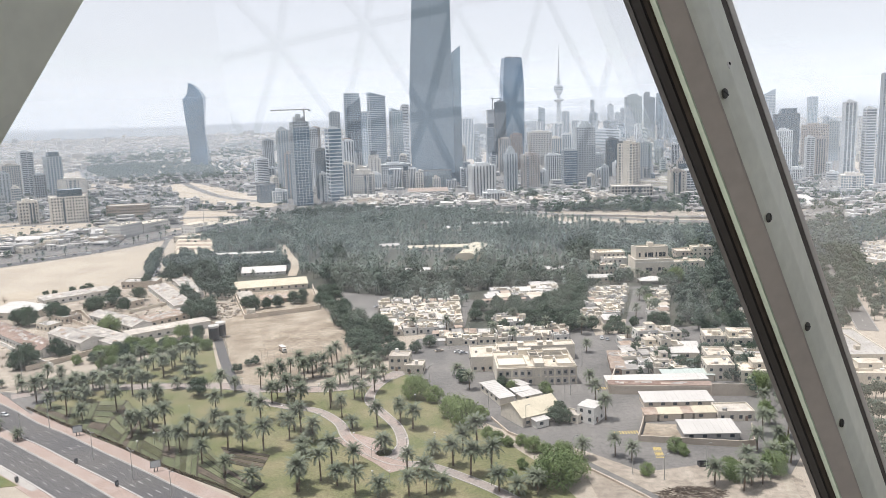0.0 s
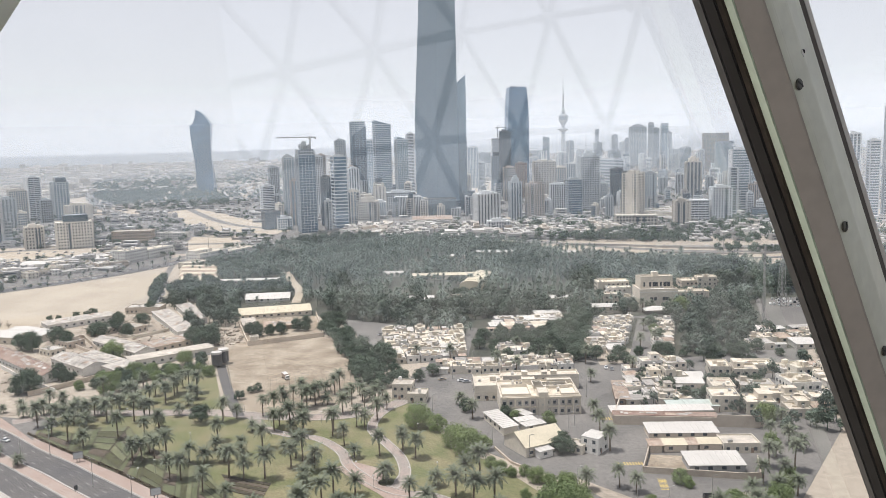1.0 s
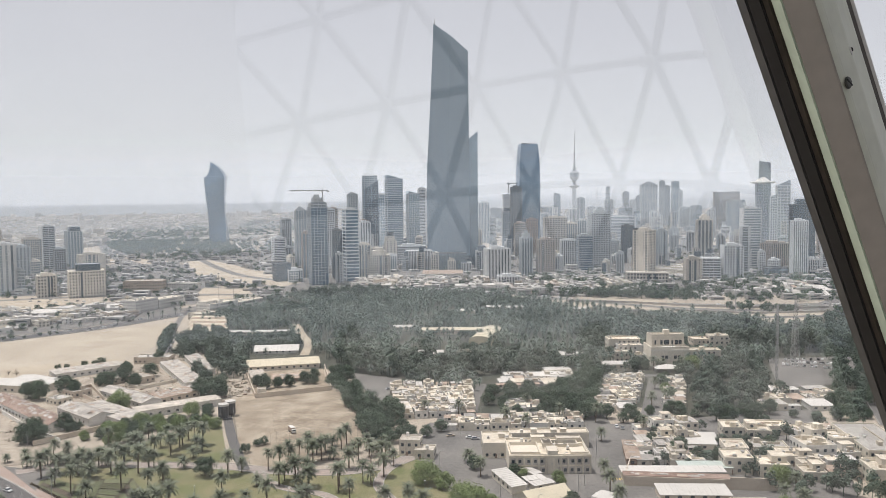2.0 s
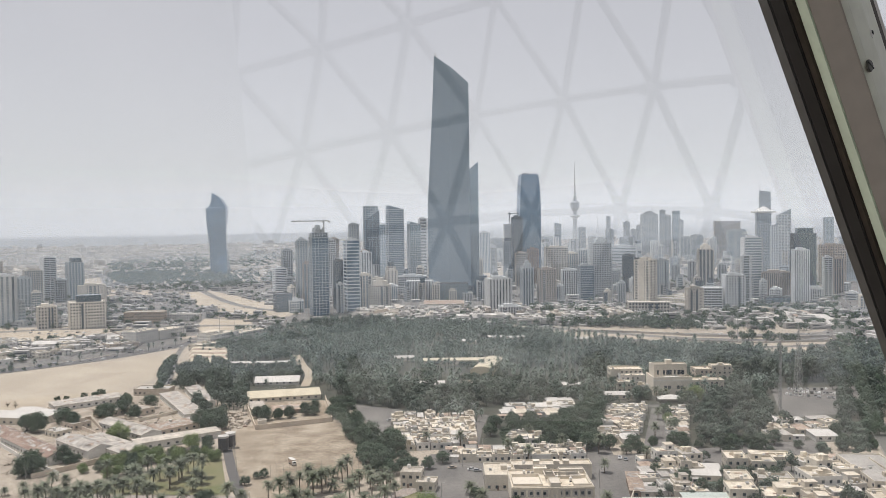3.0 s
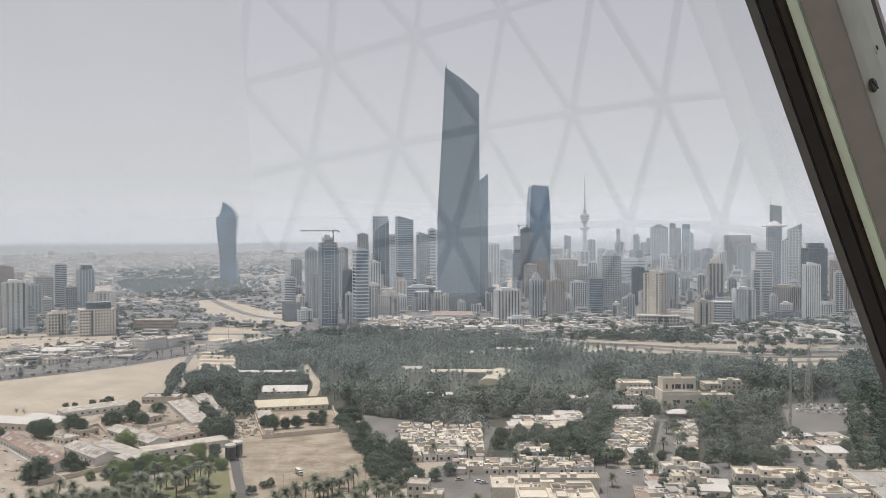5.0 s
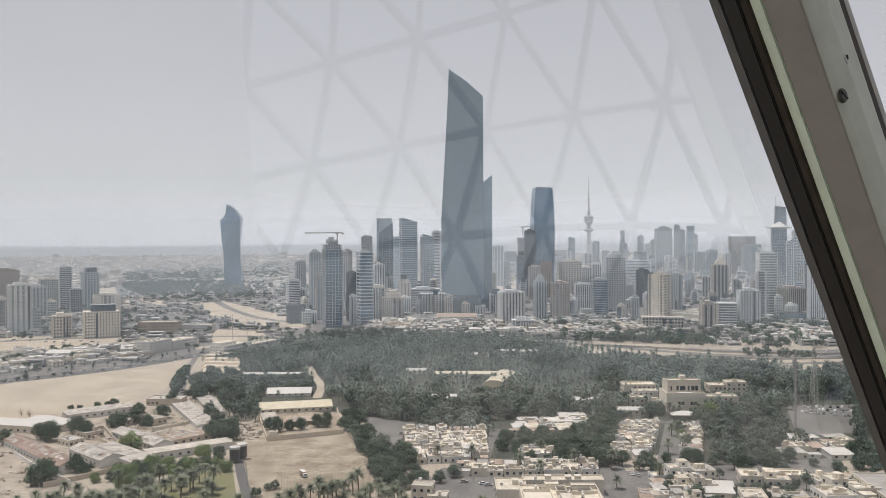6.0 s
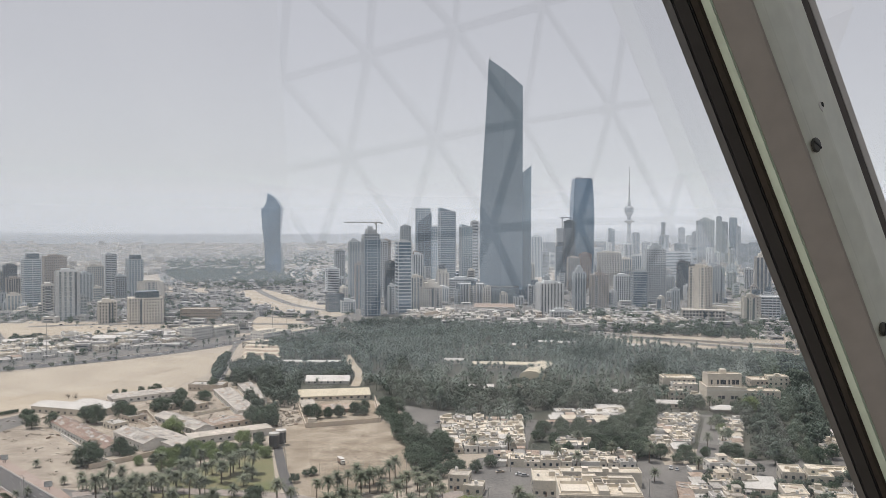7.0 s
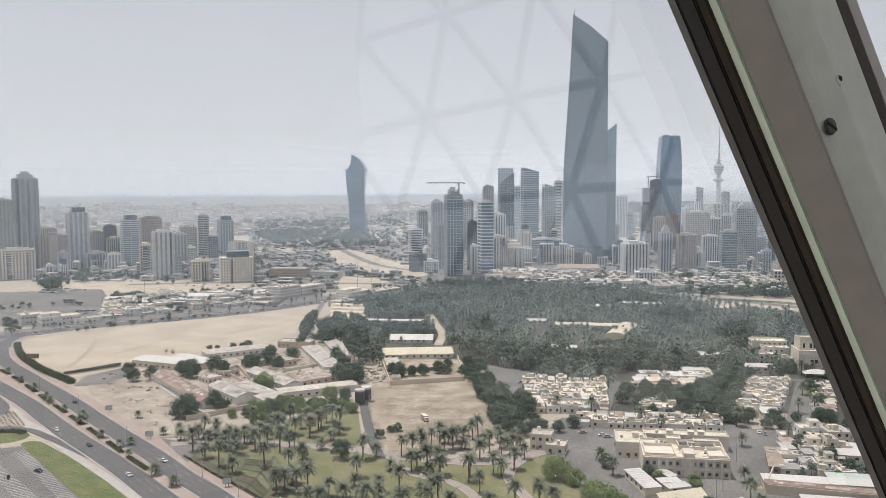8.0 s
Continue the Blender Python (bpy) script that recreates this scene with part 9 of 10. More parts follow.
# fence of tall posts round the playing field
fence = thing("ball_fence", -86.5, 406.1, 0, 0, "tall thin posts of a ball fence by the field", "fence")
ox, oy = fence.location.x, fence.location.y
for a, b_ in (((-85.2, 405.1), (-43.0, 417.0)), ((-129.4, 500.9), (-102.5, 408.8))):
    n = 14
    for k in range(n + 1):
        px, py = a[0] + (b_[0] - a[0]) * k / n - ox, a[1] + (b_[1] - a[1]) * k / n - oy
        part("post", Bits().tube((px, py, -0.1), (px, py, 7), 0.07, 0.05, 5), METAL, fence)
    part("rail", Bits().tube((a[0] - ox, a[1] - oy, 6.9), (b_[0] - ox, b_[1] - oy, 6.9), 0.03, 0.03, 4), METAL, fence)


def lattice_mast(name, x, y, h, w, label, category="mast", z=0.0, top=0.15):
    ob = thing(name, x, y, z, 12, label, category)
    n = max(4, int(h / 4))
    for sx, sy in ((-1, -1), (1, -1), (1, 1), (-1, 1)):
        part("leg", Bits().tube((sx * w / 2, sy * w / 2, -0.1), (sx * w / 2 * top, sy * w / 2 * top, h), 0.14, 0.10, 4), METAL, ob)
    br = Bits()
    for k in range(n):
        s0, s1 = 1 - (1 - top) * k / n, 1 - (1 - top) * (k + 1) / n
        z0, z1 = h * k / n, h * (k + 1) / n
        cs = [(-1, -1), (1, -1), (1, 1), (-1, 1)]
        for i in range(4):
            a, c = cs[i], cs[(i + 1) % 4]
            br.tube((a[0] * w / 2 * s0, a[1] * w / 2 * s0, z0), (c[0] * w / 2 * s1, c[1] * w / 2 * s1, z1), 0.07, 0.07, 3)
            br.tube((c[0] * w / 2 * s0, c[1] * w / 2 * s0, z0), (a[0] * w / 2 * s1, a[1] * w / 2 * s1, z1), 0.07, 0.07, 3)
    part("bracing", br, METAL, ob, kind="stuff")
    return ob


X, Y, W, H_ = 250.0, 579.2, 7.9, 50.8
lattice_mast("lattice_mast", X, Y, H_, 5, "grey steel lattice mast beside the car park")
X, Y, W, H_ = 214.0, 522.5, 1.4, 51.7
lattice_mast("lattice_mast", X, Y, H_, 1.4, "thin lattice mast among trees", top=0.6)
for t in (-414.7, 747.9, 1.2, 35.9), (-342.3, 838.6, 0.6, 33.1), (-61.8, 1012.6, 1.4, 39.6), (-239.6, 955.2, 0.7, 30.9), (-259.8, 967.6, 0.7, 34.6), (300.5, 839.0, 0.6, 31.4):
    pl = thing("flood_light", t[0], t[1], 0, 0, "tall floodlight pole beside the highway", "light pole", "floodlight poles")
    part("pole", Bits().tube((0, 0, -0.1), (0, 0, t[3]), 0.35, 0.2, 6), METAL, pl)
    part("lamp_head", Bits().box(0, 0, t[3], 2.6, 1.2, 0.6), METAL, pl)

# the tower under construction, with its crane
X, Y, W, H_ = -170.4, 1156.1, 27.6, 109.6
site = tower(OFF, "unfinished tower with blue glass and a bare concrete top", X, Y, W, H_, 26, 10, TOWER_GREY, GLASS_DEEP, 3.9, 0.16, 4.6, 0.12, "none")
part("bare_floor", facade(W * 0.82, 21, 8, 3.8, 0.2, 4, 0.16, base=H_), TOWER_GREY, site, kind="stuff")
part("dark_storey", Bits().box(0, 0, H_, W * 0.74, 18, 7.5), GLASS_DARK, site)
part("bare_floor", facade(W * 0.5, 15, 7, 3.5, 0.2, 4, 0.2, base=H_ + 8), TOWER_GREY, site, kind="stuff")
part("bare_core", Bits().box(-1, 2, H_, 6.5, 7, 18.5).box(4.5, 1, H_, 3, 4, 13), TOWER_GREY, site)


def crane(x, y, z, h, jib, rot):
    ob = thing("tower_crane", x, y, z, rot, "tower crane with a long level jib on a building", "crane", "cranes")
    part("mast", Bits().box(0, 0, 0, 1.8, 1.8, h), METAL, ob)
    part("jib", Bits().box(jib * 0.36, 0, h, jib, 1.3, 1.5), METAL, ob)
    part("cab", Bits().box(1.6, -1.4, h - 2.4, 1.8, 1.6, 2.2), WHITE, ob)
    part("counterweight", Bits().box(-jib * 0.14, 0, h - 1.6, 3, 2, 2), GREY, ob)
    part("peak", Bits().tube((0, 0, h), (0, 0, h + 6), 0.6, 0.2, 4), METAL, ob)
    part("tie", Bits().tube((0, 0, h + 6), (jib * 0.7, 0, h + 1.5), 0.12, 0.12, 3).tube((0, 0, h + 6), (-jib * 0.13, 0, h + 1.5), 0.12, 0.12, 3), METAL, ob)


crane(X + 6, Y + 12, H_ - 2, 24, 54, 178)
X, Y, W, H_ = 157.4, 1917.1, 28.7, 126.0
crane(X + 3, Y + 13, H_ - 2, 26, 26, 10)
# the tower with a ring below its crown
X, Y, W, H_ = 806.0, 2069.6, 39.5, 148.2
ringed = tower(OFF, "dark glass tower with a broad ring and a raised crown", X, Y, W, H_, 34, 6, GREY, GLASS_DARK, 4, 0.15, 5, 0.12, "none")
part("ring", lathe(Bits(), [(H_, 24), (H_ + 1.5, 30), (H_ + 4, 30), (H_ + 6, 18), (H_ + 16, 8)], 24), PALE, ringed)
part("crown", Bits().loft([[(-W * 0.28, -8, H_), (W * 0.45, -8, H_), (W * 0.45, 8, H_), (-W * 0.28, 8, H_)], [(-W * 0.25, -8, H_ + 56), (W * 0.42, -8, H_ + 52), (W * 0.42, 8, H_ + 52), (-W * 0.25, 8, H_ + 56)]]), GLASS_GREY, ringed)
part("spire", Bits().tube((-W * 0.2, 0, H_ + 54), (-W * 0.2, 0, H_ + 84), 0.8, 0.2), METAL, ringed)
# far thin mast
X, Y, W, H_ = 565.1, 2981.7, 6.1, 134.1
lattice_mast("lattice_mast", X, Y, H_, 12, "far thin mast in the haze", z=rise(math.hypot(X, Y)))

# rubble and scrub in the old yards and beside the field
heap, scrub = Bits(), Bits()
for poly, count in (([(-255.5, 555.7), (-221.1, 626.8), (-150.9, 571.3), (-129.4, 489.4), (-170.4, 462.2), (-190.5, 427.6), (-236.5, 473.3)], 420), ([(-136.7, 502.5), (-146.5, 545.4), (-132.4, 557.3), (-117.6, 509.6)], 160), ([(-315, 489.3), (-287.8, 550.9), (-258.5, 518), (-224.2, 434.6), (-209.9, 390)], 120)):
    ax, ay = [p[0] for p in poly], [p[1] for p in poly]
    for k in range(count):
        x, y = rnd.uniform(min(ax), max(ax)), rnd.uniform(min(ay), max(ay))
        if not inside(x, y, poly) or blocked(x, y, 0.5):
            continue
        if k % 3:
            heap.box(x, y, -0.1, rnd.uniform(0.5, 3.0), rnd.uniform(0.4, 1.4), rnd.uniform(0.3, 1.1), rnd.uniform(0, 3), rnd.randrange(4))
        else:
            for j in range(14):
                c = Vector((x + rnd.gauss(0, 0.9), y + rnd.gauss(0, 0.9), rnd.uniform(0.1, 1.2)))
                e = Vector((rnd.uniform(-1, 1), rnd.uniform(-1, 1), rnd.uniform(-0.5, 0.5))) * 0.5
                f = e.orthogonal().normalized() * 0.3
                scrub.face([c - e, c + f, c + e, c - f])
tagged(part("rubble", heap, [BEIGE, BROWN, OLD_ROOF, CREAM]), "rubble and stored boards in the old yards", "rubble", kind="stuff")
tagged(part("scrub", scrub, DRY), "dry brown scrub on bare earth", "scrub", kind="stuff")

# pile of dry palm branches
pile = Bits()
PX, PY = 82.1, 247.2
for k in range(420):
    a, r = rnd.uniform(0, 6.28), rnd.uniform(0, 1) ** 0.6 * 9
    x, y = PX + 1.3 * r * math.cos(a), PY + 0.6 * r * math.sin(a)
    z = max(0.1, 1.7 * (1 - r / 9.5)) * rnd.uniform(0.4, 1)
    d, l = rnd.uniform(0, 6.28), rnd.uniform(0.8, 1.8)
    pile.tube((x - l * math.cos(d), y - l * math.sin(d), z), (x + l * math.cos(d), y + l * math.sin(d), z + rnd.uniform(-0.2, 0.3)), 0.09, 0.05, 4)
tagged(part("branch_pile", pile, BARK), "pile of dry grey palm branches on sand", "branches", kind="stuff")
skip = thing("waste_skip", 92.7, 267.7, 0.1, 8, "dark open waste container on sand", "container")
part("tub", ring_box(Bits().box(0, 0, 0.1, 3.6, 1.8, 0.15), 3.8, 2.0, 0.1, 1.5, 0.12), STEEL_DARK, skip)
zeb = Bits()
for base, ang, n in (((80.7, 280.9), 1.45, 9), ((74.1, 299.8), 0.0, 9), ((75.5, 351.0), 0.0, 6)):
    for k in range(n):
        zeb.box(base[0] + (k - n / 2) * 1.1 * math.cos(ang), base[1] + (k - n / 2) * 1.1 * math.sin(ang), 0.096, 0.5, 3.0, 0.02, ang)
tagged(part("crossing", zeb, YELLOW_LINE), "worn yellow zebra crossings on asphalt", "road marking", kind="structure")
bays = Bits()
for a0, a1, b0, b1, n in (((-259.1, 344.0), (-199, 291.6), (-257.6, 349.9), (-193.5, 294.6), 36), ((-263, 328), (-215, 288.0), (-257.5, 331.2), (-209.5, 293.3), 30)):
    for k in range(n):
        p, q = Vector(a0).lerp(Vector(a1), k / (n - 1)), Vector(b0).lerp(Vector(b1), k / (n - 1))
        d = q - p
        bays.box((p.x + q.x) / 2, (p.y + q.y) / 2, 0.124, d.length, 0.28, 0.02, math.atan2(d.y, d.x))
tagged(part("bay_marking", bays, LINE), "white painted parking bay lines", "road marking", kind="structure")


# ---- the viewing sphere of the tower, from inside ----
EDGE, ALONG, OUTWARD, ACROSS = Vector((0.2703, 0.9253, 123.0040)), Vector((0.4230, 0.2373, -0.8745)), Vector((-0.6139, 0.7849, -0.0840)), Vector((0.6665, 0.5724, 0.4777))
HEART, SPAN = Vector((5.7956, -6.1387, 123.7596)), 9.0
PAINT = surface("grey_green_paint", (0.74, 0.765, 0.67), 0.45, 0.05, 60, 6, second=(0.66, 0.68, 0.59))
# the side face's shade is put into this darker copy of the bar's paint
TAUPE_SHADE = surface("taupe_shade_paint", (0.48, 0.445, 0.405), 0.5, 0.05, 60, 6)
EDGE_GREY = surface("dark_edge_metal", (0.085, 0.087, 0.09), 0.5, 0.15, 50, 5, metal=0.3)
LIP_PAINT = surface("pale_green_paint", (0.60, 0.71, 0.60), 0.5, 0.08, 60, 6)
GROOVE = surface("brown_edge", (0.07, 0.055, 0.045), 0.7, 0.2, 50, 5)
SCREW = surface("blackened_screw", (0.10, 0.10, 0.09), 0.4, 0.2, 90, 20, metal=0.8)
INNER = surface("inner_panel_paint", (0.75, 0.74, 0.71), 0.7, 0.05, 2, 0.4)
CARPET = surface("grey_carpet", (0.19, 0.185, 0.178), 0.95, 0.15, 40, 3)
STRUT = surface("dome_strut_paint", (0.16, 0.16, 0.155), 0.6, 0.06, 4, 0.6)


def pane_glass(name, share):
    """Clear glass with a Fresnel mirror share and an added translucent glare veil."""
    pane_mat = bpy.data.materials.new(name)
    pane_mat.use_nodes = True
    pn = pane_mat.node_tree
    pn.nodes.clear()
    clear = pn.nodes.new("ShaderNodeBsdfTransparent")
    clear.inputs["Color"].default_value = (0.97, 0.975, 0.98, 1)
    gloss = pn.nodes.new("ShaderNodeBsdfGlossy")
    gloss.inputs["Roughness"].default_value = 0.0
    fres = pn.nodes.new("ShaderNodeFresnel")
    fres.inputs["IOR"].default_value = 1.62
    twice = pn.nodes.new("ShaderNodeMath")
    twice.operation = "MULTIPLY"
    twice.inputs[1].default_value = share
    mixg = pn.nodes.new("ShaderNodeMixShader")
    pout = pn.nodes.new("ShaderNodeOutputMaterial")
    pn.links.new(fres.outputs[0], twice.inputs[0])
    limit = pn.nodes.new("ShaderNodeMath")
    limit.operation = "MINIMUM"
    limit.inputs[1].default_value = 0.15
    pn.links.new(twice.outputs[0], limit.inputs[0])
    pn.links.new(limit.outputs[0], mixg.inputs[0])
    pn.links.new(clear.outputs[0], mixg.inputs[1])
    pn.links.new(gloss.outputs[0], mixg.inputs[2])
    # translucent layer that imitates window glare, stronger to the left
    glare_veil = pn.nodes.new("ShaderNodeBsdfTranslucent")
    glare_veil.inputs["Color"].default_value = (0.8, 0.79, 0.76, 1)
    mixd = pn.nodes.new("ShaderNodeMixShader")
    place, along = pn.nodes.new("ShaderNodeNewGeometry"), pn.nodes.new("ShaderNodeVectorMath")
    along.operation = "DOT_PRODUCT"
    along.inputs[1].default_value = ACROSS
    pn.links.new(place.outputs["Position"], along.inputs[0])
    veil_fade, veil_noise, amount = pn.nodes.new("ShaderNodeMapRange"), pn.nodes.new("ShaderNodeTexNoise"), pn.nodes.new("ShaderNodeMath")
    edge_at = EDGE.dot(ACROSS)
    veil_fade.inputs["From Min"].default_value, veil_fade.inputs["From Max"].default_value = edge_at - 0.75, edge_at - 0.15
    veil_fade.inputs["To Min"].default_value, veil_fade.inputs["To Max"].default_value = 0.034, 0.008
    pn.links.new(along.outputs["Value"], veil_fade.inputs["Value"])
    veil_noise.inputs["Scale"].default_value = 3.0
    pn.links.new(place.outputs["Position"], veil_noise.inputs["Vector"])
    amount.operation = "MULTIPLY"
    pn.links.new(veil_fade.outputs["Result"], amount.inputs[0])
    pn.links.new(veil_noise.outputs["Fac"], amount.inputs[1])
    pn.links.new(amount.outputs[0], mixd.inputs[0])
    pn.links.new(mixg.outputs[0], mixd.inputs[1])
    pn.links.new(glare_veil.outputs[0], mixd.inputs[2])
    pn.links.new(mixd.outputs[0], pout.inputs[0])
    return pane_mat



def at(s, h, l):
    """A point of the window's frame: across, inward from the glass, and along the bar."""
    return EDGE + ACROSS * s - OUTWARD * h + ALONG * l


def extrude(name, profile, l0, l1, mat, parent, where=at, label=""):
    ring0, ring1 = [where(s, h, l0) for s, h in profile], [where(s, h, l1) for s, h in profile]
    me = Bits().loft([ring0, ring1]).mesh(name, mat)
    bm = bmesh.new()
    bm.from_mesh(me)
    bmesh.ops.recalc_face_normals(bm, faces=bm.faces)
    bmesh.ops.bevel(bm, geom=[e for e in bm.edges if e.calc_length() > 0.5], offset=0.0012, segments=2, affect="EDGES")
    bm.to_mesh(me)
    bm.free()
    return part(name, me, None, parent, label)


bar = tagged(new("window_bar"), "painted metal window bar with slotted screws and black gasket", "window frame", kind="structure")
LO, HI = -1.3, 1.5
extrude("outer_edge", [(-0.003, -0.004), (-0.0086, 0.0085), (0.02, 0.0085), (0.02, -0.004)], LO, HI, EDGE_GREY, bar, label="dark grey metal edge against the glass")
extrude("gasket", [(-0.0086, 0.009), (-0.0090, 0.0222), (0.02, 0.0222), (0.02, 0.009)], LO, HI, RUBBER, bar, label="black rubber gasket")
extrude("sealant", [(-0.0086, 0.0226), (-0.0046, 0.0275), (0.02, 0.0275), (0.02, 0.0226)], LO, HI, GROOVE, bar, label="brown sealant line")
extrude("lip", [(-0.0042, 0.0279), (-0.0118, 0.0412), (0.02, 0.0412), (0.02, 0.0279)], LO, HI, LIP_PAINT, bar, label="pale green painted lip")
extrude("side_face", [(-0.0116, 0.0416), (0.0072, 0.0583), (0.03, 0.0583), (0.03, 0.0416)], LO, HI, TAUPE_SHADE, bar)
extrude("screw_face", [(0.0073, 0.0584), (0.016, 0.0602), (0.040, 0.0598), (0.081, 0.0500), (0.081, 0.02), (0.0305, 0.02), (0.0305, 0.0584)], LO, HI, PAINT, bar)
extrude("rear_edge", [(0.0814, 0.0490), (0.096, 0.0465), (0.096, 0.01), (0.0814, 0.01)], LO, HI, GROOVE, bar)
extrude("rear_gasket", [(0.0964, 0.0460), (0.116, 0.0405), (0.116, 0.0), (0.0964, 0.0)], LO, HI, TAUPE_SHADE, bar)
for k in range(-5, 9):
    base = at(0.016, 0.0604, 0.0070 + 0.16 * k)
    nrm = -OUTWARD
    e1, e2 = ALONG, ACROSS
    b = Bits()
    rings = []
    for r, z in ((0.0056, 0.0), (0.0056, 0.0010), (0.0046, 0.0019), (0.0018, 0.0022)):
        rings.append([base + nrm * z + r * (math.cos(0.3927 * j) * e1 + math.sin(0.3927 * j) * e2) for j in range(16)])
    b.loft(rings)
    screw = part("screw", b, SCREW, bar, "blackened slotted screw")
    a = 0.6 + 1.7 * k
    d = math.cos(a) * e1 + math.sin(a) * e2
    q = nrm.cross(d)
    slot = Bits().loft([[base + nrm * z + d * x * 0.0048 + q * y * 0.0007 for x, y in ((-1, -1), (1, -1), (1, 1), (-1, 1))] for z in (0.0014, 0.0025)])
    part("slot", slot, RUBBER, screw)
# a chipped spot on the paint
for name, shade, note, s0, size, long_side in (("paint_chip", INNER, "pale chip in the paint", 0.0405, 0.0042, 1.5), ("paint_flaw", RUBBER, "dark nick in the paint", 0.0428, 0.0026, 1.2)):
    chip = at(s0, 0.0594, -0.0146)
    part(name, Bits().loft([[chip - OUTWARD * z + q * (math.cos(t) * ALONG * (long_side if t < 2 else 0.8) + math.sin(t) * ACROSS * 0.7) for t in (0, 1.1, 2.0, 3.0, 4.1, 5.2)] for q, z in ((size, -0.001), (size * 0.75, 0.0008 if shade is INNER else 0.0012))]), shade, bar, note)

# the neighbouring bar
LE, LD = Vector((-0.2100, 0.5500, 123.0800)), Vector((-0.43, -0.33, -0.84)).normalized()
LS = LD.cross(OUTWARD).normalized()
if LS.x > 0:
    LS = -LS


def at_left(s, h, l):
    return LE + LS * s - OUTWARD * h + LD * l


left_bar = tagged(new("window_bar"), "painted metal window bar with dark grooves", "window frame", kind="structure")
extrude("screw_face", [(0.0, 0.0), (0.040, 0.006), (0.040, -0.05), (0.008, -0.05)], LO, HI, PAINT, left_bar, at_left)
extrude("side_face", [(0.0405, 0.0055), (0.072, -0.004), (0.072, -0.05), (0.0405, -0.05)], LO, HI, PAINT, left_bar, at_left)
extrude("rear_edge", [(0.0725, -0.005), (0.10, -0.016), (0.10, -0.05), (0.0725, -0.05)], LO, HI, GROOVE, left_bar, at_left)

# panes
window_1 = tagged(new("window_1"), "large triangular window pane with faint reflections", "window", kind="structure")
pane = part("pane", Bits().face([at(-2.4, 0, -2.4), at(-2.4, 0, 1.2), at(0.004, 0.0, 2.2), at(0.004, 0.0, -2.2)]), pane_glass("window_pane", 1.75), window_1)
pane.visible_shadow = False
window_2 = tagged(new("window_2"), "neighbouring triangular window pane", "window", kind="structure")
TURN = Matrix.Rotation(radians(-13), 3, ALONG)
pane2 = part("pane", Bits().face([at(0.117, 0.02, -2.2) + TURN @ ACROSS * 2.2, at(0.117, 0.02, -2.2), at(0.117, 0.02, 2.2), at(0.117, 0.02, 2.2) + TURN @ ACROSS * 2.2]), pane_glass("side_window_pane", 0.6), window_2)
pane2.visible_shadow = False

# triangular struts of the far side of the sphere
N0 = Vector((13.8837, -3.4474, 126.6476))
NA, NB = Vector((-0.5839, 1.8627, -0.1080)), Vector((0.3033, 0.9197, -1.7331))
FARSIDE = (N0 - HEART).normalized()


def node(i, j):
    v = NA * i + NB * j
    v = v - FARSIDE * v.dot(FARSIDE)
    a = v.length / SPAN
    return HEART + SPAN * (FARSIDE * math.cos(a) + (v.normalized() * math.sin(a) if a > 0 else Vector()))


dome = tagged(new("dome_frame"), "dark triangular steel struts of the glazed sphere", "window frame", kind="structure")
rim = Bits()
for i in range(-5, 7):
    for j in range(-6, 5):
        p = node(i, j)
        if (p - HEART).normalized().dot(FARSIDE) < 0.08 or p.z < HEART.z - 0.6 or (p - HEART).normalized().dot(OUTWARD) > 0.60:
            continue
        slim = 0.085 if (p - HEART).normalized().dot(OUTWARD) < -0.2 else 0.055
        for di, dj in ((1, 0), (0, 1), (-1, 1)) + (((1, -1), (0, -1)) if p.z < HEART.z + 1.4 else ()):
            q = node(i + di, j + dj)
            if (q - HEART).normalized().dot(OUTWARD) > 0.60:
                continue
            part("strut", Bits().tube(p, q, slim, slim, 6), STRUT, dome)
        part("hub", Bits().tube(p + (HEART - p) * 0.022, p - (HEART - p) * 0.01, 1.5 * slim, 1.5 * slim, 10), STRUT, dome)

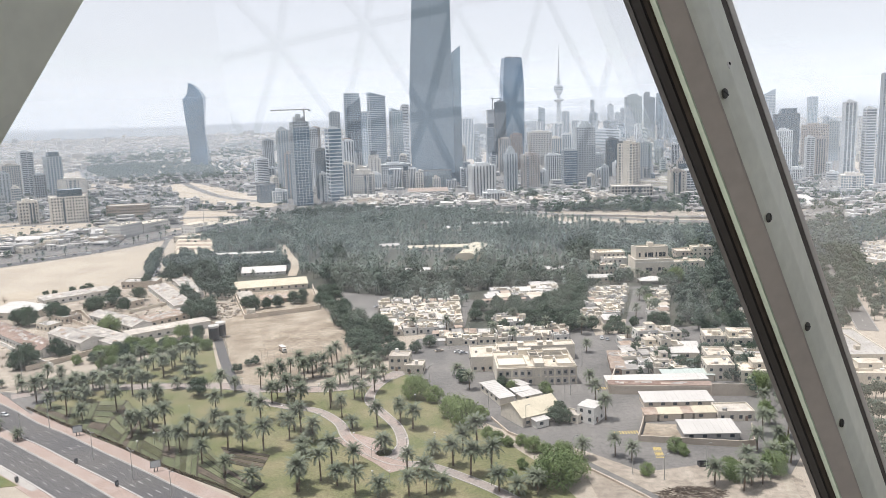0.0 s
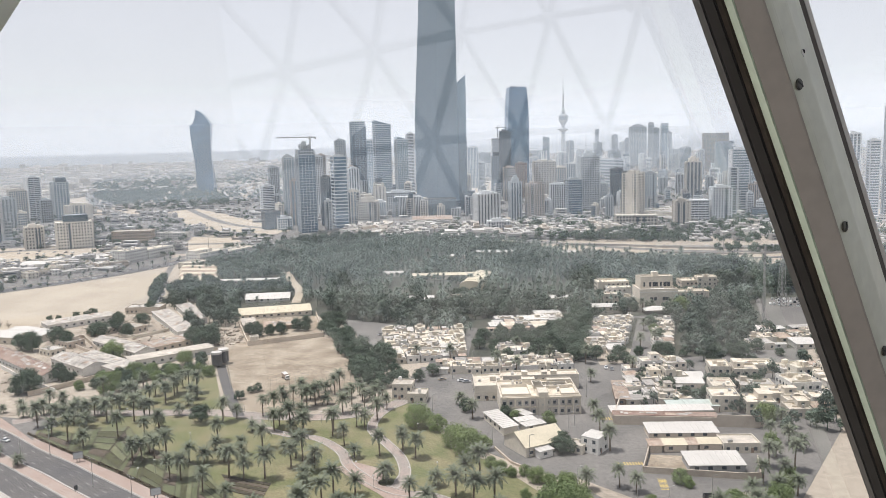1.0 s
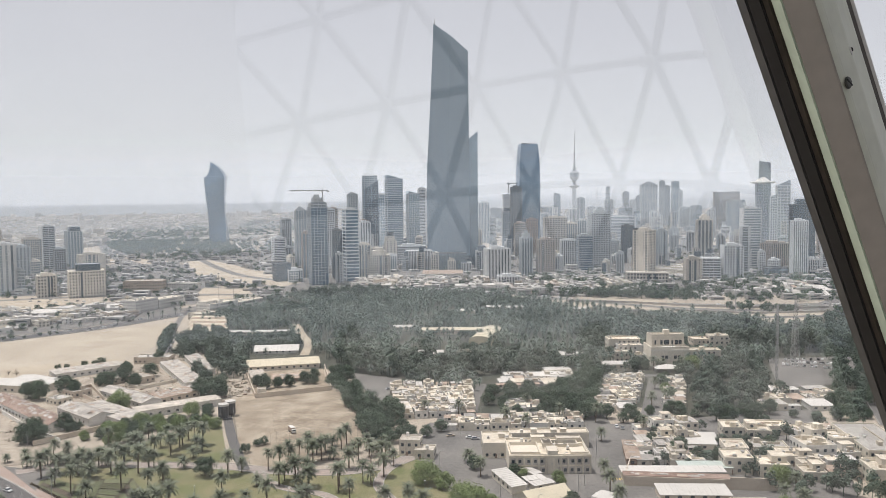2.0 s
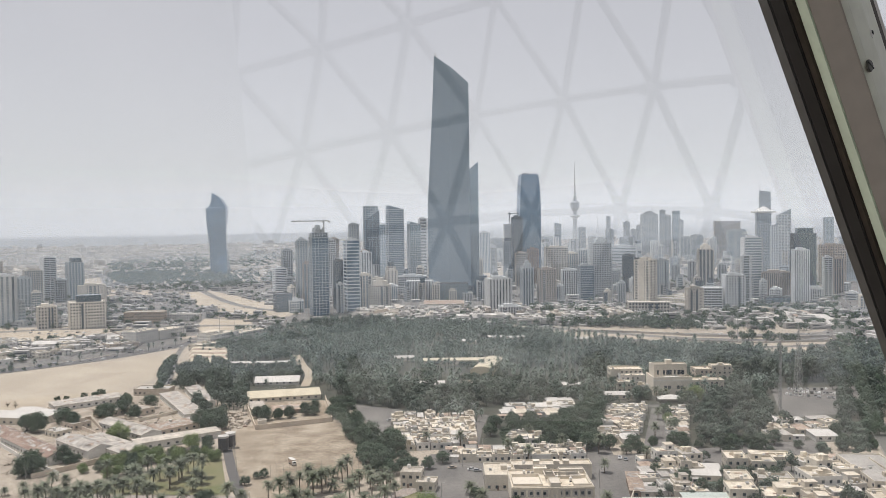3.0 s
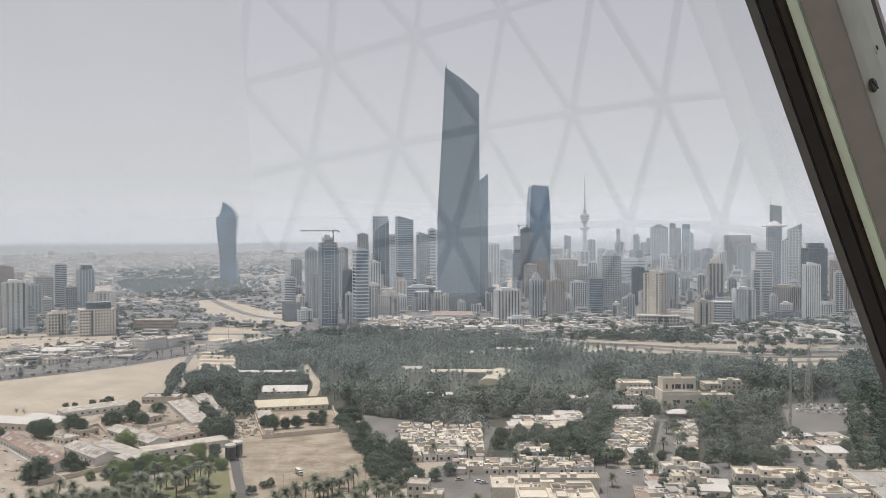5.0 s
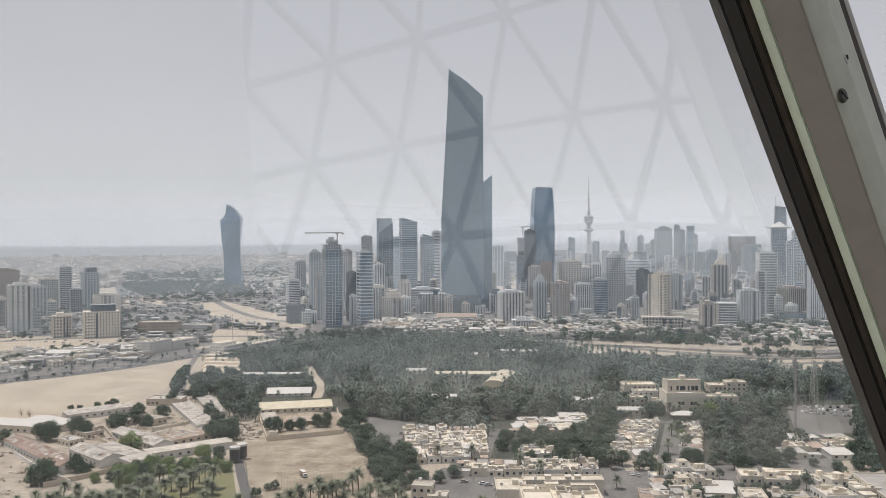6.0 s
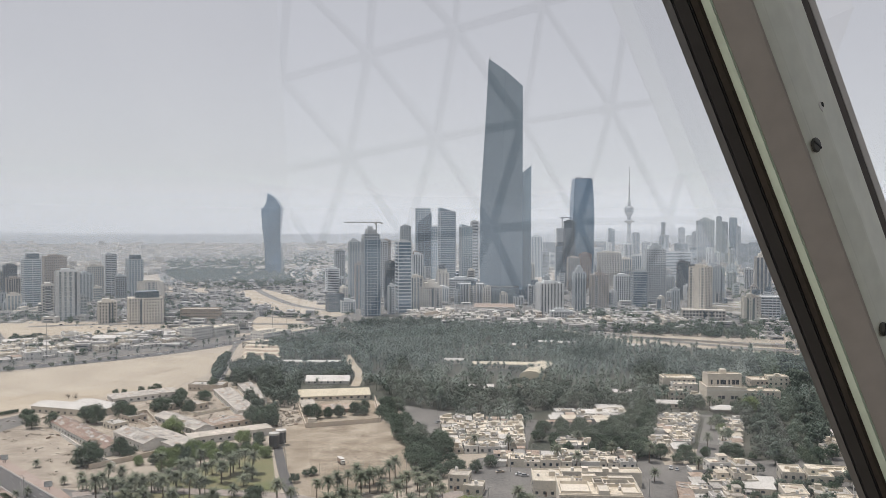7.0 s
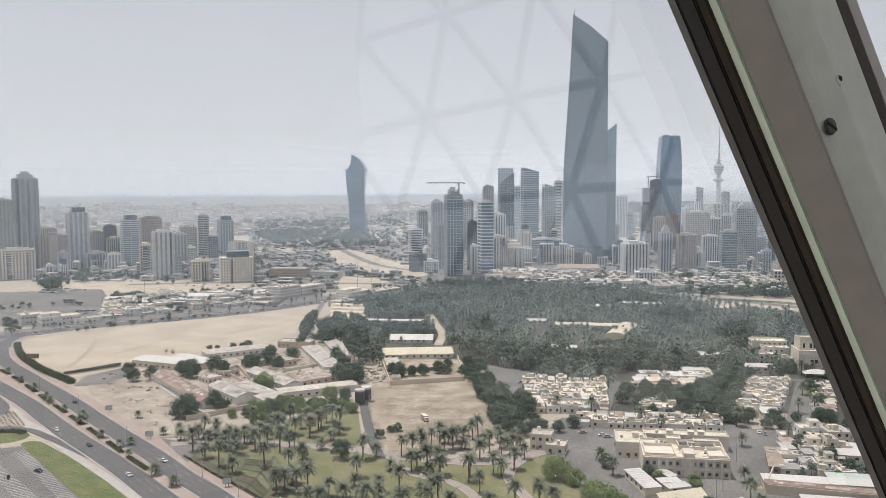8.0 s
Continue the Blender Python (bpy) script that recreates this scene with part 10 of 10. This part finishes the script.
# unseen opening added behind the camera to light the bar, crossed by struts
LIGHT_OPENING = Vector((-0.72, -0.62, 0.30)).normalized()
RA = LIGHT_OPENING.cross(Vector((0, 0, 1))).normalized() * 1.97
RB = (RA * 0.5 + LIGHT_OPENING.cross(RA).normalized() * 1.7)
rear_struts = Bits()
for i in range(-5, 6):
    for j in range(-4, 5):
        p = HEART + (LIGHT_OPENING * SPAN + RA * i + RB * j).normalized() * SPAN
        if (p - HEART).normalized().dot(LIGHT_OPENING) < 0.70:
            continue
        for di, dj in ((1, 0), (0, 1), (-1, 1)):
            q = HEART + (LIGHT_OPENING * SPAN + RA * (i + di) + RB * (j + dj)).normalized() * SPAN
            rear_struts.tube(p, q, 0.085, 0.085, 6)
part("rear_strut", rear_struts, STRUT, dome, kind="stuff")

# the closed part of the sphere, floor and central core
shell = Bits()
SIDES, LEVELS = 56, 30
for a in range(LEVELS + 1):
    t = math.pi * a / LEVELS
    for k in range(SIDES):
        f_ = 2 * math.pi * k / SIDES
        shell.v.append(HEART + (SPAN + 0.12) * Vector((math.sin(t) * math.cos(f_), math.sin(t) * math.sin(f_), math.cos(t))))
for a in range(LEVELS):
    for k in range(SIDES):
        ids = (a * SIDES + k, a * SIDES + (k + 1) % SIDES, (a + 1) * SIDES + (k + 1) % SIDES, (a + 1) * SIDES + k)
        c = sum((shell.v[i] for i in ids), Vector()) / 4 - HEART
        c.normalize()
        if (c.dot(FARSIDE) > 0.10 and c.z > -0.02) or c.dot(OUTWARD) > 0.955 or c.dot(LIGHT_OPENING) > 0.70:
            continue
        shell.f.append(ids)
        shell.m.append(0)
me = shell.mesh("dome_shell", INNER)
bm = bmesh.new()
bm.from_mesh(me)
bmesh.ops.remove_doubles(bm, verts=bm.verts, dist=0.001)
bmesh.ops.solidify(bm, geom=bm.faces[:], thickness=0.1)
bm.to_mesh(me)
bm.free()
tagged(new("ceiling", me), "pale painted panels closing the viewing sphere", "ceiling", kind="structure")
FLOOR_Z = 121.3
fr = math.sqrt(SPAN ** 2 - (HEART.z - FLOOR_Z) ** 2) - 0.05
tagged(part("floor", lathe(Bits(), [(-0.3, fr), (0.0, fr)], 48), CARPET), "grey carpeted floor of the viewing deck", "floor", kind="structure").location = (HEART.x, HEART.y, FLOOR_Z)
tagged(part("wall_core", lathe(Bits(), [(0.0, 3.4), (9.4, 3.4)], 48), INNER), "white round core wall of the viewing deck", "wall", kind="structure").location = (HEART.x, HEART.y, FLOOR_Z)
tagged(part("tower_shaft", lathe(Bits(), [(-0.5, 9.0), (60, 4.6), (HEART.z - SPAN + 0.4, 3.6)], 32), PALE), "plain concrete shaft that carries the viewing sphere", "tower shaft", kind="structure").location = (HEART.x, HEART.y, 0)
